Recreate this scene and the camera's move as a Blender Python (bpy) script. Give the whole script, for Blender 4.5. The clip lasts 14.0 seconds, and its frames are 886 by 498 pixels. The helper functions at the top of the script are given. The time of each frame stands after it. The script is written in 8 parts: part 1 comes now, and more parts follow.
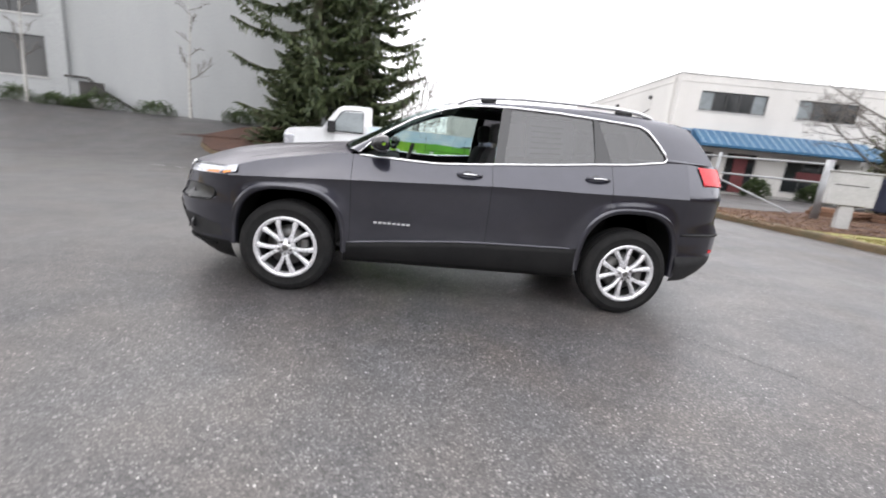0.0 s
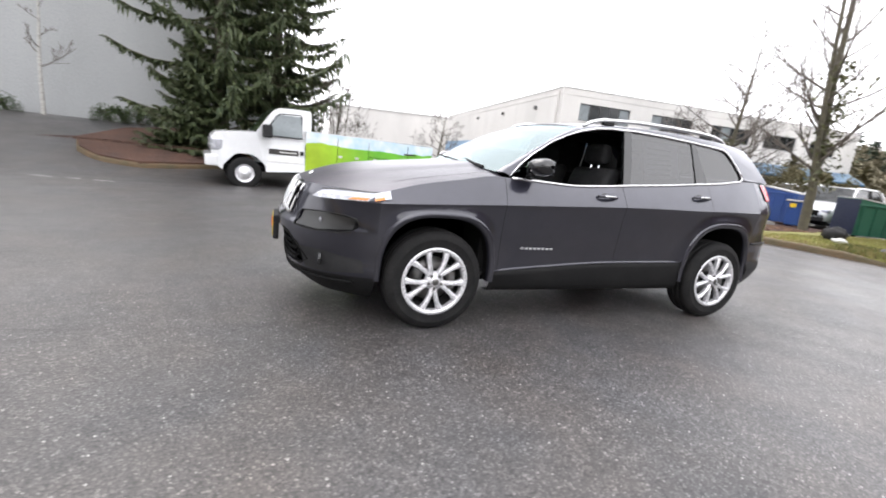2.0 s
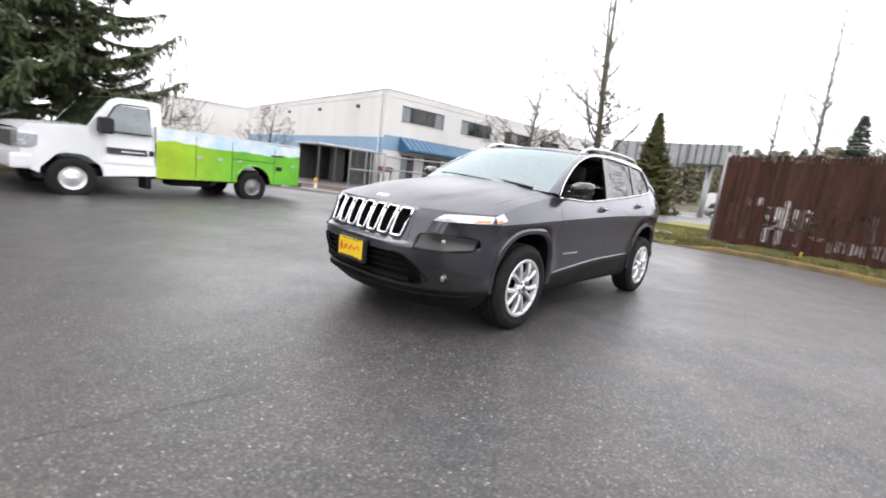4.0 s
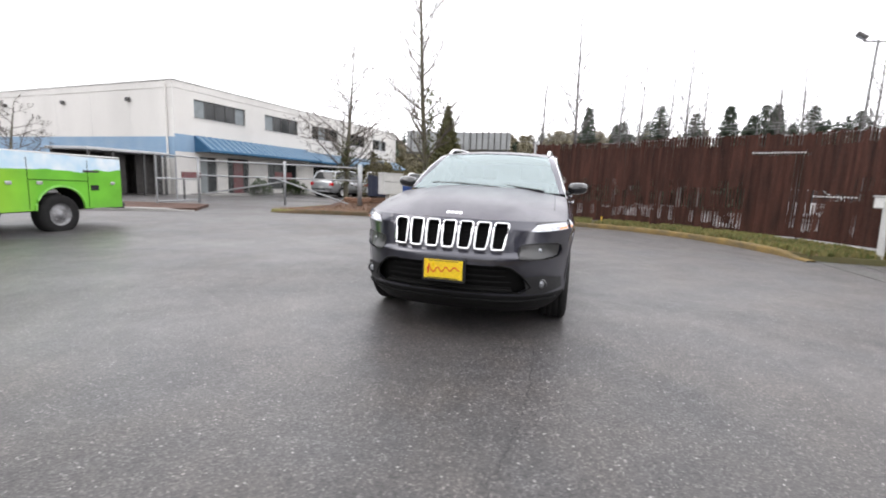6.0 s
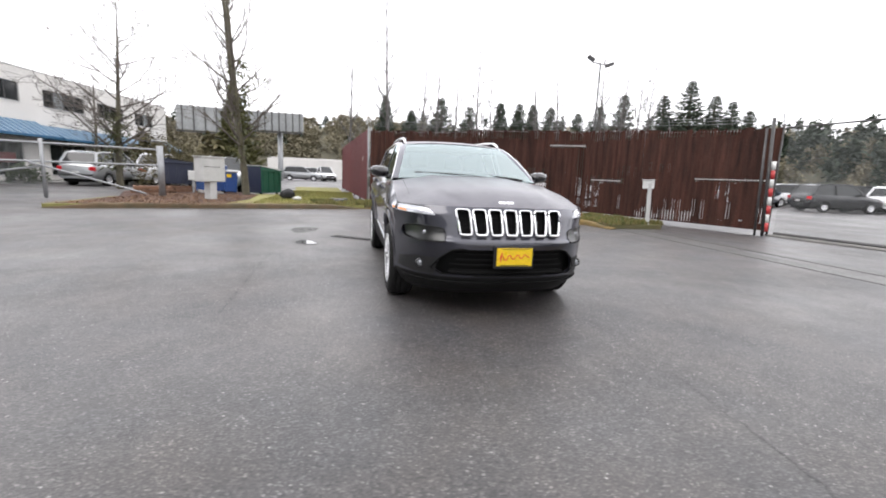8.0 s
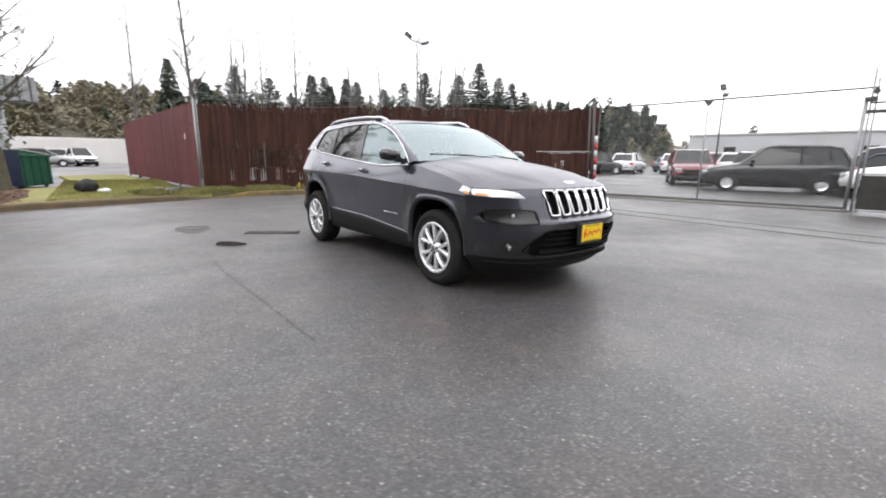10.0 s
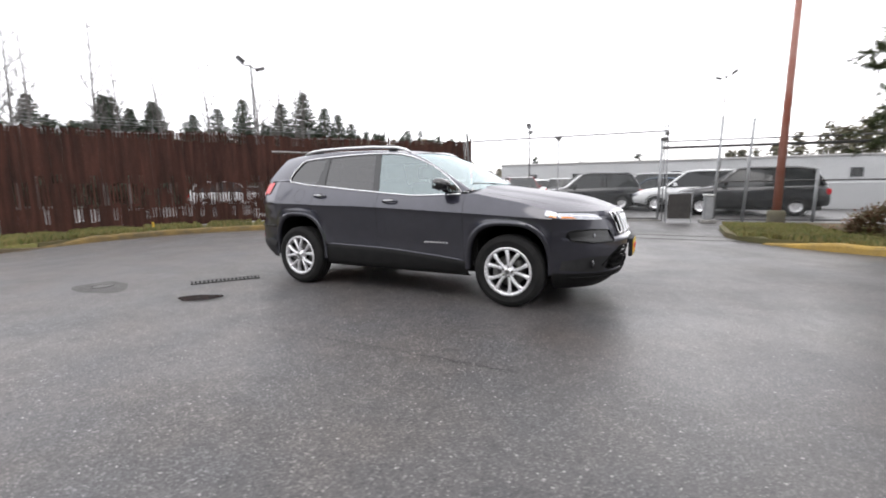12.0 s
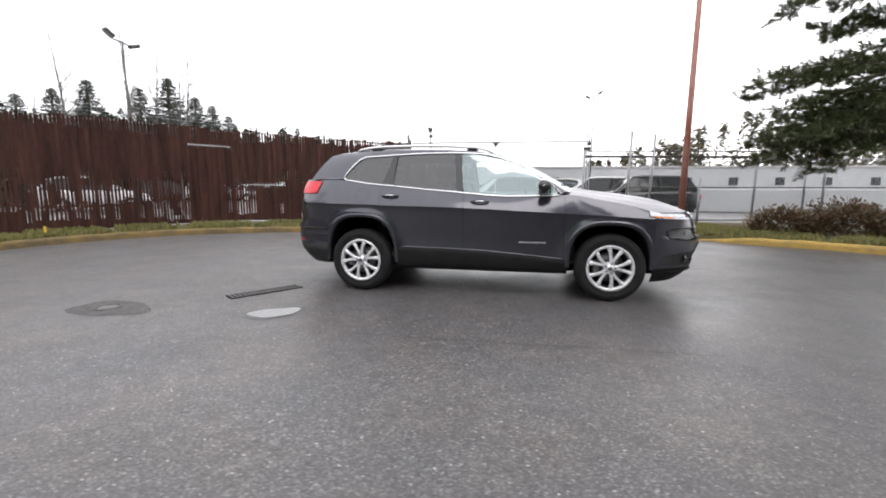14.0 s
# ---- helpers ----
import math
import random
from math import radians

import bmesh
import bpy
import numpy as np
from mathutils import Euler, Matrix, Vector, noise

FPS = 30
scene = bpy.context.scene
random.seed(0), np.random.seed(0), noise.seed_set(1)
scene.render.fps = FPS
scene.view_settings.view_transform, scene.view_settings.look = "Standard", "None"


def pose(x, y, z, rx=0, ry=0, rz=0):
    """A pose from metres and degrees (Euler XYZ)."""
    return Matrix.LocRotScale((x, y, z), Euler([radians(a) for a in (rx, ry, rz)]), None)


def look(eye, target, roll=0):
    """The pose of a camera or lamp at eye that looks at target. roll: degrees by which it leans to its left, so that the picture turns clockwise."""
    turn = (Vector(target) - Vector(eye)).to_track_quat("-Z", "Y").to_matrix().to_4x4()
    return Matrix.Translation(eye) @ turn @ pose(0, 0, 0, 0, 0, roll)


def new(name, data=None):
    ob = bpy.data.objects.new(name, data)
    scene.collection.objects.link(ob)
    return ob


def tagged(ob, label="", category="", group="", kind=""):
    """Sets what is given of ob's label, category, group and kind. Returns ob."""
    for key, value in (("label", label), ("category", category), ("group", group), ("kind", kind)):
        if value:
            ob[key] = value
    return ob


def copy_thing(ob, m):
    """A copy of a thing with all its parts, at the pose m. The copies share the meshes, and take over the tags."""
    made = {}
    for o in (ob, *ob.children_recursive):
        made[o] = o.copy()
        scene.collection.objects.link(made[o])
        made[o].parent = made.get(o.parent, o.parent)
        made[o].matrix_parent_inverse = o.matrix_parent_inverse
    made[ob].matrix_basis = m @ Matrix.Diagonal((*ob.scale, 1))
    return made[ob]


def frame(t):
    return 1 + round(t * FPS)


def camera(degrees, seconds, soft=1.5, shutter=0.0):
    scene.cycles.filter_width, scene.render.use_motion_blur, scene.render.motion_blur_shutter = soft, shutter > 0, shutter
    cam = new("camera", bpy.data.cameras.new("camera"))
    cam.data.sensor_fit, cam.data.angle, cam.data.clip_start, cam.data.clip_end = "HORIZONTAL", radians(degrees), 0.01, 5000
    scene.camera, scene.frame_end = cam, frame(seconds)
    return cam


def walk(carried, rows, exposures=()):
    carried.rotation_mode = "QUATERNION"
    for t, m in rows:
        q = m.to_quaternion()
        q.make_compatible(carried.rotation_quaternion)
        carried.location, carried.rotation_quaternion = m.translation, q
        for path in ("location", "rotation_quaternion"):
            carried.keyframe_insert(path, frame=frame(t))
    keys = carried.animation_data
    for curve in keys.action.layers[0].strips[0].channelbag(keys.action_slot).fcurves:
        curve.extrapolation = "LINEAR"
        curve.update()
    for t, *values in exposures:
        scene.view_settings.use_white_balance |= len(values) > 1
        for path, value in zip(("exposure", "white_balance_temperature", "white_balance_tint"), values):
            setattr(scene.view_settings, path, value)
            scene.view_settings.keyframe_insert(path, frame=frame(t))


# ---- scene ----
cam = camera(91.3, 14.0, soft=1.85, shutter=0.4)
PATH = [
    (0, (-0.436, -4.173, 1.254), (-0.266, -2.24, 0.771), 5.8),
    (0.5, (-0.873, -4.041, 1.229), (-0.436, -2.134, 0.814), 4.4),
    (1, (-1.361, -3.867, 1.174), (-0.852, -1.984, 0.736), 3.3),
    (1.5, (-1.868, -3.711, 1.196), (-1.344, -1.823, 0.797), 5.3),
    (2, (-2.374, -3.562, 1.191), (-1.651, -1.745, 0.775), 6.3),
    (4.3, (-4.543, -2.44, 1.158), (-2.962, -1.26, 0.831), 4.3),
    (4.5, (-4.679, -2.259, 1.13), (-3.024, -1.186, 0.798), 2.3),
    (5, (-4.992, -1.826, 1.157), (-3.241, -0.917, 0.826), 2.6),
    (5.5, (-5.247, -1.342, 1.168), (-3.395, -0.646, 0.875), 2.1),
    (6, (-5.445, -0.838, 1.179), (-3.539, -0.31, 0.882), 2.5),
    (6.5, (-5.624, -0.325, 1.202), (-3.666, -0.046, 0.909), 3.8),
    (7, (-5.646, 0.217, 1.186), (-3.677, 0.256, 0.837), 1.6),
    (7.5, (-5.641, 0.748, 1.176), (-3.683, 0.469, 0.877), 1.4),
    (8, (-5.561, 1.301, 1.153), (-3.637, 0.865, 0.826), 2.4),
    (8.5, (-5.411, 1.841, 1.166), (-3.533, 1.23, 0.852), 3.1),
    (9, (-5.183, 2.351, 1.166), (-3.372, 1.569, 0.835), 3.3),
    (9.2, (-5.041, 2.523, 1.155), (-3.295, 1.626, 0.772), 2.3),
    (11.3, (-3.364, 4.365, 1.174), (-2.108, 2.843, 0.848), 0.3),
    (11.5, (-3.168, 4.469, 1.151), (-1.974, 2.9, 0.814), 0.4),
    (12, (-2.691, 4.8, 1.161), (-1.775, 3.045, 0.879), -0.8),
    (12.5, (-2.19, 5.064, 1.136), (-1.391, 3.252, 0.852), 0.0),
    (13, (-1.672, 5.245, 1.147), (-0.994, 3.38, 0.892), -0.0),
    (13.5, (-1.08, 5.383, 1.142), (-0.566, 3.472, 0.853), -0.7),
    (14, (-0.51, 5.514, 1.159), (-0.129, 3.57, 0.883), 0.1),
]
walk(cam, [(t, look(e, a, r)) for t, e, a, r in PATH], [(0.0, 1.58, 6500, 13), (2.0, 1.65, 6500, 13), (5.0, 1.5, 6500, 13), (7.0, 1.42, 6500, 13), (9.0, 1.38, 6500, 13), (14.0, 1.22, 6500, 13)])

# ---- light: an even overcast sky and a very soft sun ----
world = bpy.data.worlds.new("overcast")
scene.world = world
world.use_nodes = True
wn, wl = world.node_tree.nodes, world.node_tree.links
sky = wn.new("ShaderNodeTexSky")
sky.sky_type, sky.sun_disc = "NISHITA", False
sky.sun_elevation, sky.sun_rotation = radians(38), radians(200)
pale = wn.new("ShaderNodeHueSaturation")
pale.inputs["Saturation"].default_value = 0.12
wl.new(sky.outputs[0], pale.inputs["Color"])
wl.new(pale.outputs[0], wn["Background"].inputs["Color"])
wn["Background"].inputs["Strength"].default_value = 0.05
cloud = wn.new("ShaderNodeBackground")
cloud.inputs["Color"].default_value = (0.965, 0.98, 1.0, 1)
# brighter overhead than at the horizon, as under thick cloud
way = wn.new("ShaderNodeTexCoord")
rise = wn.new("ShaderNodeSeparateXYZ")
wl.new(way.outputs["Generated"], rise.inputs[0])
grade = wn.new("ShaderNodeMapRange")
grade.inputs["To Min"].default_value, grade.inputs["To Max"].default_value = 0.50, 0.84
wl.new(rise.outputs["Z"], grade.inputs["Value"])
# the sky is dimmed westward, for an assumed unseen building that blocks it
side = wn.new("ShaderNodeMapRange")
side.inputs["From Min"].default_value, side.inputs["To Min"].default_value, side.inputs["To Max"].default_value = -1.0, 0.80, 1.10
wl.new(rise.outputs["X"], side.inputs["Value"])
veil = wn.new("ShaderNodeMath")
veil.operation = "MULTIPLY"
wl.new(grade.outputs[0], veil.inputs[0])
wl.new(side.outputs[0], veil.inputs[1])
wl.new(veil.outputs[0], cloud.inputs["Strength"])
both = wn.new("ShaderNodeAddShader")
wl.new(wn["Background"].outputs[0], both.inputs[0])
wl.new(cloud.outputs[0], both.inputs[1])
wl.new(both.outputs[0], wn["World Output"].inputs["Surface"])

sun_data = bpy.data.lights.new("sun", "SUN")
sun_data.energy, sun_data.angle, sun_data.color = 0.5, radians(40), (1.0, 0.97, 0.93)
sun = new("sun", sun_data)
sun.rotation_euler = (radians(40), 0, radians(200))

# ---- materials ----
def base_material(name, color=(0.5, 0.5, 0.5), rough=0.5, metal=0.0, coat=0.0, spec=0.5):
    m = bpy.data.materials.new(name)
    m.use_nodes = True
    b = m.node_tree.nodes["Principled BSDF"]
    b.inputs["Base Color"].default_value = (*color, 1)
    b.inputs["Roughness"].default_value = rough
    b.inputs["Metallic"].default_value = metal
    b.inputs["Coat Weight"].default_value = coat
    b.inputs["Coat Roughness"].default_value = 0.04
    b.inputs["Specular IOR Level"].default_value = spec
    return m


class Web:
    """Short names for building node trees."""

    def __init__(self, m):
        self.n, self.l = m.node_tree.nodes, m.node_tree.links
        self.bsdf = self.n.get("Principled BSDF")
        self.out = self.n["Material Output"]
        self.coord = self.n.new("ShaderNodeTexCoord").outputs["Object"]

    def geo(self):
        return self.n.new("ShaderNodeNewGeometry")

    def noise(self, scale, detail=4, rough=0.55, vec=None, stretch=None):
        t = self.n.new("ShaderNodeTexNoise")
        t.inputs["Scale"].default_value = scale
        t.inputs["Detail"].default_value = detail
        t.inputs["Roughness"].default_value = rough
        v = vec or self.coord
        if stretch:
            mp = self.n.new("ShaderNodeMapping")
            mp.inputs["Scale"].default_value = stretch
            self.l.new(v, mp.inputs["Vector"])
            v = mp.outputs[0]
        self.l.new(v, t.inputs["Vector"])
        return t.outputs["Fac"]

    def cells(self, scale, feature="F1", vec=None):
        t = self.n.new("ShaderNodeTexVoronoi")
        t.feature = feature
        t.inputs["Scale"].default_value = scale
        self.l.new(vec or self.coord, t.inputs["Vector"])
        return t

    def ramp(self, fac, stops):
        r = self.n.new("ShaderNodeValToRGB")
        e = r.color_ramp.elements
        while len(e) < len(stops):
            e.new(0.5)
        for k, (p, c) in zip(e, stops):
            k.position = p
            k.color = (c, c, c, 1) if isinstance(c, (int, float)) else (*c, 1)
        self.l.new(fac, r.inputs["Fac"])
        return r.outputs["Color"]

    def mix(self, fac, a, b, kind="MIX"):
        x = self.n.new("ShaderNodeMix")
        x.data_type, x.blend_type = "RGBA", kind
        for s, v in (("Factor", fac), ("A", a), ("B", b)):
            if isinstance(v, (int, float)):
                x.inputs[s].default_value = v if s == "Factor" else (v, v, v, 1)
            elif isinstance(v, tuple):
                x.inputs[s].default_value = (*v, 1)
            else:
                self.l.new(v, x.inputs[s])
        return x.outputs["Result"]

    def set(self, name, v):
        self.l.new(v, self.bsdf.inputs[name])

    def bump(self, height, strength=0.3, dist=0.01):
        b = self.n.new("ShaderNodeBump")
        b.inputs["Strength"].default_value = strength
        b.inputs["Distance"].default_value = dist
        self.l.new(height, b.inputs["Height"])
        self.l.new(b.outputs[0], self.bsdf.inputs["Normal"])


def worn(name, color, color2, rough=0.6, metal=0.0, scale=3.0, fine=60.0, bump=0.15, dist=0.004, coat=0.0, vary=0.0, stretch=None):
    """A surface with stains at one scale and grain at another; vary: how far pieces differ from one another."""
    m = base_material(name, color, rough, metal, coat)
    w = Web(m)
    if vary:
        w.coord = w.geo().outputs["Position"]
    big = w.ramp(w.noise(scale, 5, 0.6, stretch=stretch), [(0.35, 0.0), (0.7, 1.0)])
    col = w.mix(big, color, color2)
    small = w.ramp(w.noise(fine, 3), [(0.3, 0.78), (0.7, 1.08)])
    col = w.mix(1.0, col, small, "MULTIPLY")
    if vary:
        info = w.n.new("ShaderNodeObjectInfo")
        col = w.mix(1.0, col, w.ramp(info.outputs["Random"], [(0.0, 1 - vary), (1.0, 1 + vary)]), "MULTIPLY")
    w.set("Base Color", col)
    w.set("Roughness", w.ramp(w.noise(fine * 0.4, 3), [(0.3, max(0.02, rough - 0.12)), (0.7, min(1.0, rough + 0.12))]))
    if bump:
        w.bump(w.noise(fine, 4), bump, dist)
    return m


def asphalt_material(name, tint=1.0):
    """Worn wet asphalt: warm dark binder, pale stone chips, and a film of water that fills the hollows."""
    m = base_material(name, (0.06, 0.06, 0.06), 0.6, spec=0.35)
    w = Web(m)
    chips = w.cells(92)
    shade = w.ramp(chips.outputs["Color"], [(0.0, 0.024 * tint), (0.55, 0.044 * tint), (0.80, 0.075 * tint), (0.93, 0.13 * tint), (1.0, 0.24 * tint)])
    wet = w.ramp(w.noise(0.30, 5, 0.6), [(0.36, 0.0), (0.62, 1.0)])
    fine_wet = w.ramp(w.noise(2.2, 4, 0.6), [(0.3, 0.0), (0.7, 1.0)])
    warm = w.mix(w.ramp(w.noise(1.1, 4, 0.6), [(0.35, 0.0), (0.68, 1.0)]), (1.02, 1.0, 1.04), (1.15, 1.0, 0.92))
    col = w.mix(1.0, shade, warm, "MULTIPLY")
    clumps = w.ramp(w.noise(7, 4, 0.7), [(0.32, 0.76), (0.68, 1.22)])
    col = w.mix(1.0, col, clumps, "MULTIPLY")
    for size, few, tone in ((52, 0.87, 0.32), (96, 0.88, 0.25)):
        stones = w.cells(size)
        pale = w.mix(1.0, w.ramp(stones.outputs["Color"], [(few, 0.0), (few + 0.03, 1.0)]), w.ramp(stones.outputs["Distance"], [(0.24, 0.95), (0.36, 0.0)]), "MULTIPLY")
        col = w.mix(pale, col, (tone * tint, tone * 0.97 * tint, tone * 0.93 * tint))
    # darker ground in the west, lens falloff painted into its colour too; ragged border
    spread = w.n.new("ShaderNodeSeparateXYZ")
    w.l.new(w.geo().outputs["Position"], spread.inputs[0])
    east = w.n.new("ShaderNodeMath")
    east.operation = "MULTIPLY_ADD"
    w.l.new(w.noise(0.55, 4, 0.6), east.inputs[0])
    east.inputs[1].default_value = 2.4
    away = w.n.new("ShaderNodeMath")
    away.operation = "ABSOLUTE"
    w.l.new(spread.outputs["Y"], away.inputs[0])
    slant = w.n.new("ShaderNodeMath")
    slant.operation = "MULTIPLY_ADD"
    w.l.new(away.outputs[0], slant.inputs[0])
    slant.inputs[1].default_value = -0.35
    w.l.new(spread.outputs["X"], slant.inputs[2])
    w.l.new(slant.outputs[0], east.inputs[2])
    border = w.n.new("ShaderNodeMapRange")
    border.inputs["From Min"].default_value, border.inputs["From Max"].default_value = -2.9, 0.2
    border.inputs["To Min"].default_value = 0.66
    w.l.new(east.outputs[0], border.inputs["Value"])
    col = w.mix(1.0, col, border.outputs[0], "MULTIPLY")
    gaps = w.ramp(chips.outputs["Distance"], [(0.0, 1.0), (0.5, 1.0), (0.9, 0.4)])
    col = w.mix(1.0, col, gaps, "MULTIPLY")
    w.set("Base Color", col)
    w.set("Roughness", w.mix(wet, 0.66, 0.5))
    w.bump(chips.outputs["Distance"], 0.40, 0.006)
    w.bsdf.inputs["Coat IOR"].default_value = 1.45
    w.set("Coat Weight", w.mix(wet, w.mix(fine_wet, 0.35, 0.5), w.mix(fine_wet, 0.55, 0.7)))
    w.set("Coat Roughness", w.mix(wet, w.mix(fine_wet, 0.46, 0.42), w.mix(fine_wet, 0.40, 0.33)))
    return m


def paint_material(name, color, metal=0.45, beads=0.05, coat=1.0, gloss=0.06):
    """Metallic paint under a clear coat; beads: how strongly rain drops stand on it."""
    m = base_material(name, color, 0.36, metal, coat)
    m.node_tree.nodes["Principled BSDF"].inputs["Coat Roughness"].default_value = gloss
    w = Web(m)
    flake = w.ramp(w.noise(900, 2), [(0.3, 0.85), (0.7, 1.15)])
    film = w.ramp(w.noise(5, 4, 0.65), [(0.35, 0.92), (0.7, 1.12)])
    w.set("Base Color", w.mix(1.0, w.mix(1.0, color, flake, "MULTIPLY"), film, "MULTIPLY"))
    drops = w.cells(190)
    pick = w.ramp(drops.outputs["Color"], [(0.60, 0.0), (0.62, 1.0)])
    dome = w.ramp(drops.outputs["Distance"], [(0.0, 1.0), (0.45, 0.0)])
    height = w.mix(1.0, pick, dome, "MULTIPLY")
    w.bump(height, beads, 0.002)
    if beads > 0.2:
        w.set("Coat Weight", w.ramp(w.noise(4, 5, 0.7, stretch=(0.5, 1.6, 1)), [(0.34, coat * 0.75), (0.70, coat * 1.25)]))
    w.l.new(w.bsdf.inputs["Normal"].links[0].from_socket, w.bsdf.inputs["Coat Normal"])
    return m


def glass_material(name, tint=(0.8, 0.86, 0.84), gloss=1.0, ior=1.65, rough=0.02, film=0.0):
    """film: the share that a film of rain or dirt mirrors at every angle."""
    m = bpy.data.materials.new(name)
    m.use_nodes = True
    n, l = m.node_tree.nodes, m.node_tree.links
    n.remove(n["Principled BSDF"])
    clear, shine, mixer, fres = (n.new("ShaderNodeBsdf" + k) if k in ("Transparent", "Glossy") else n.new("ShaderNode" + k) for k in ("Transparent", "Glossy", "MixShader", "Fresnel"))
    clear.inputs[0].default_value = (*tint, 1)
    shine.inputs["Roughness"].default_value = rough
    shine.inputs["Color"].default_value = (gloss, gloss, gloss, 1)
    fres.inputs["IOR"].default_value = ior
    wet = n.new("ShaderNodeMath")
    wet.operation, wet.use_clamp = "MULTIPLY_ADD", True
    wet.inputs[1].default_value, wet.inputs[2].default_value = 1 - film, film
    l.new(fres.outputs[0], wet.inputs[0])
    l.new(wet.outputs[0], mixer.inputs[0])
    l.new(clear.outputs[0], mixer.inputs[1])
    l.new(shine.outputs[0], mixer.inputs[2])
    l.new(mixer.outputs[0], n["Material Output"].inputs["Surface"])
    return m


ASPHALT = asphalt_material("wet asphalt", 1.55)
GREY_PAINT = paint_material("granite metallic paint", (0.029, 0.029, 0.037), 0.75)
GREY_PAINT.node_tree.nodes["Principled BSDF"].inputs["Coat IOR"].default_value = 2.15
GREY_PAINT.node_tree.nodes["Principled BSDF"].inputs["Coat Tint"].default_value = (0.89, 0.895, 1.0, 1)
GREY_PAINT.node_tree.nodes["Principled BSDF"].inputs["Coat IOR"].default_value = 1.68
RAIN_PAINT = paint_material("granite paint beaded with rain", (0.049, 0.045, 0.061), 0.4, 0.45, 0.45, 0.28)
SILL_PLASTIC = worn("black sill plastic", (0.007, 0.007, 0.0075), (0.011, 0.011, 0.011), 0.62, scale=6, fine=400, bump=0.1, dist=0.001)
SILL_PLASTIC.node_tree.nodes["Principled BSDF"].inputs["Specular IOR Level"].default_value = 0.25
BLACK_PLASTIC = worn("black textured plastic", (0.018, 0.018, 0.019), (0.03, 0.03, 0.031), 0.6, scale=6, fine=400, bump=0.1, dist=0.001)
BLACK_PLASTIC.node_tree.nodes["Principled BSDF"].inputs["Specular IOR Level"].default_value = 0.2
GLOSS_BLACK = base_material("gloss black plastic", (0.012, 0.012, 0.013), 0.12, 0, 0.6)
DARK = base_material("dark underside", (0.010, 0.010, 0.010), 0.9, spec=0.08)
RUBBER = worn("tyre rubber", (0.010, 0.010, 0.0105), (0.018, 0.0175, 0.017), 0.8, scale=8, fine=160, bump=0.2, dist=0.002)
RUBBER.node_tree.nodes["Principled BSDF"].inputs["Specular IOR Level"].default_value = 0.2
for m in (SILL_PLASTIC, RUBBER):
    m.node_tree.nodes["Principled BSDF"].inputs["Specular IOR Level"].default_value = 0.22
ALLOY = worn("silver alloy", (0.82, 0.82, 0.84), (0.74, 0.74, 0.76), 0.26, 0.55, scale=20, fine=300, bump=0.02, dist=0.001)
CHROME = base_material("bright chrome", (0.82, 0.82, 0.83), 0.12, 1.0)
SATIN = base_material("satin silver metal", (0.7, 0.7, 0.71), 0.3, 0.9)
# darkened copy of the alloy: shade inside the rim as colour
BARREL = worn("wheel barrel with painted shade", (0.07, 0.07, 0.072), (0.05, 0.05, 0.05), 0.5, 0.6, scale=20, fine=120)
STEEL = worn("brake steel", (0.2, 0.2, 0.2), (0.13, 0.12, 0.11), 0.45, 0.8, scale=30, fine=200)
CLEAR_GLASS = glass_material("clear glass", (0.55, 0.66, 0.63), 1.0, 1.7, 0.02, 0.20)
SCREEN_GLASS = glass_material("windscreen glass", (0.50, 0.60, 0.60), 1.0, 2.0, 0.08, 0.14)
CLEAR_GLASS.node_tree.nodes["Glossy BSDF"].inputs["Color"].default_value = (0.80, 0.92, 0.93, 1)
SCREEN_GLASS.node_tree.nodes["Glossy BSDF"].inputs["Color"].default_value = (0.84, 0.97, 0.98, 1)
TINTED_GLASS = glass_material("privacy glass", (0.13, 0.13, 0.145), 0.95, 1.85, 0.02, 0.02)
SMOKED_LENS = glass_material("smoked lamp cover", (0.18, 0.18, 0.20), 0.85, 1.4, 0.30, 0.05)
AMBER = base_material("amber lens", (0.66, 0.22, 0.045), 0.2, 0, 0.5)
LAMP_WHITE = worn("lamp reflector", (0.60, 0.61, 0.65), (0.42, 0.43, 0.47), 0.2, 0.4, scale=14, fine=60, bump=0, coat=0.5)
FOG_LENS = base_material("fog lamp glass", (0.30, 0.31, 0.33), 0.12, 0.5, 0.6)
RED_LENS = base_material("red lens", (0.55, 0.012, 0.02), 0.2, 0, 0.25, 0.3)
CABIN = worn("dark cabin trim", (0.016, 0.016, 0.017), (0.026, 0.025, 0.025), 0.75, scale=7, fine=220)
SEAT_CLOTH = worn("black seat cloth", (0.02, 0.02, 0.022), (0.032, 0.032, 0.034), 0.85, scale=9, fine=300)
PAPER = worn("printed paper", (0.78, 0.80, 0.80), (0.70, 0.72, 0.73), 0.7, scale=10, fine=40)
PLATE_YELLOW = worn("yellow plate", (0.86, 0.60, 0.015), (0.80, 0.54, 0.012), 0.35, scale=30, fine=90, bump=0)
PLATE_RED = base_material("red print", (0.62, 0.03, 0.02), 0.4)


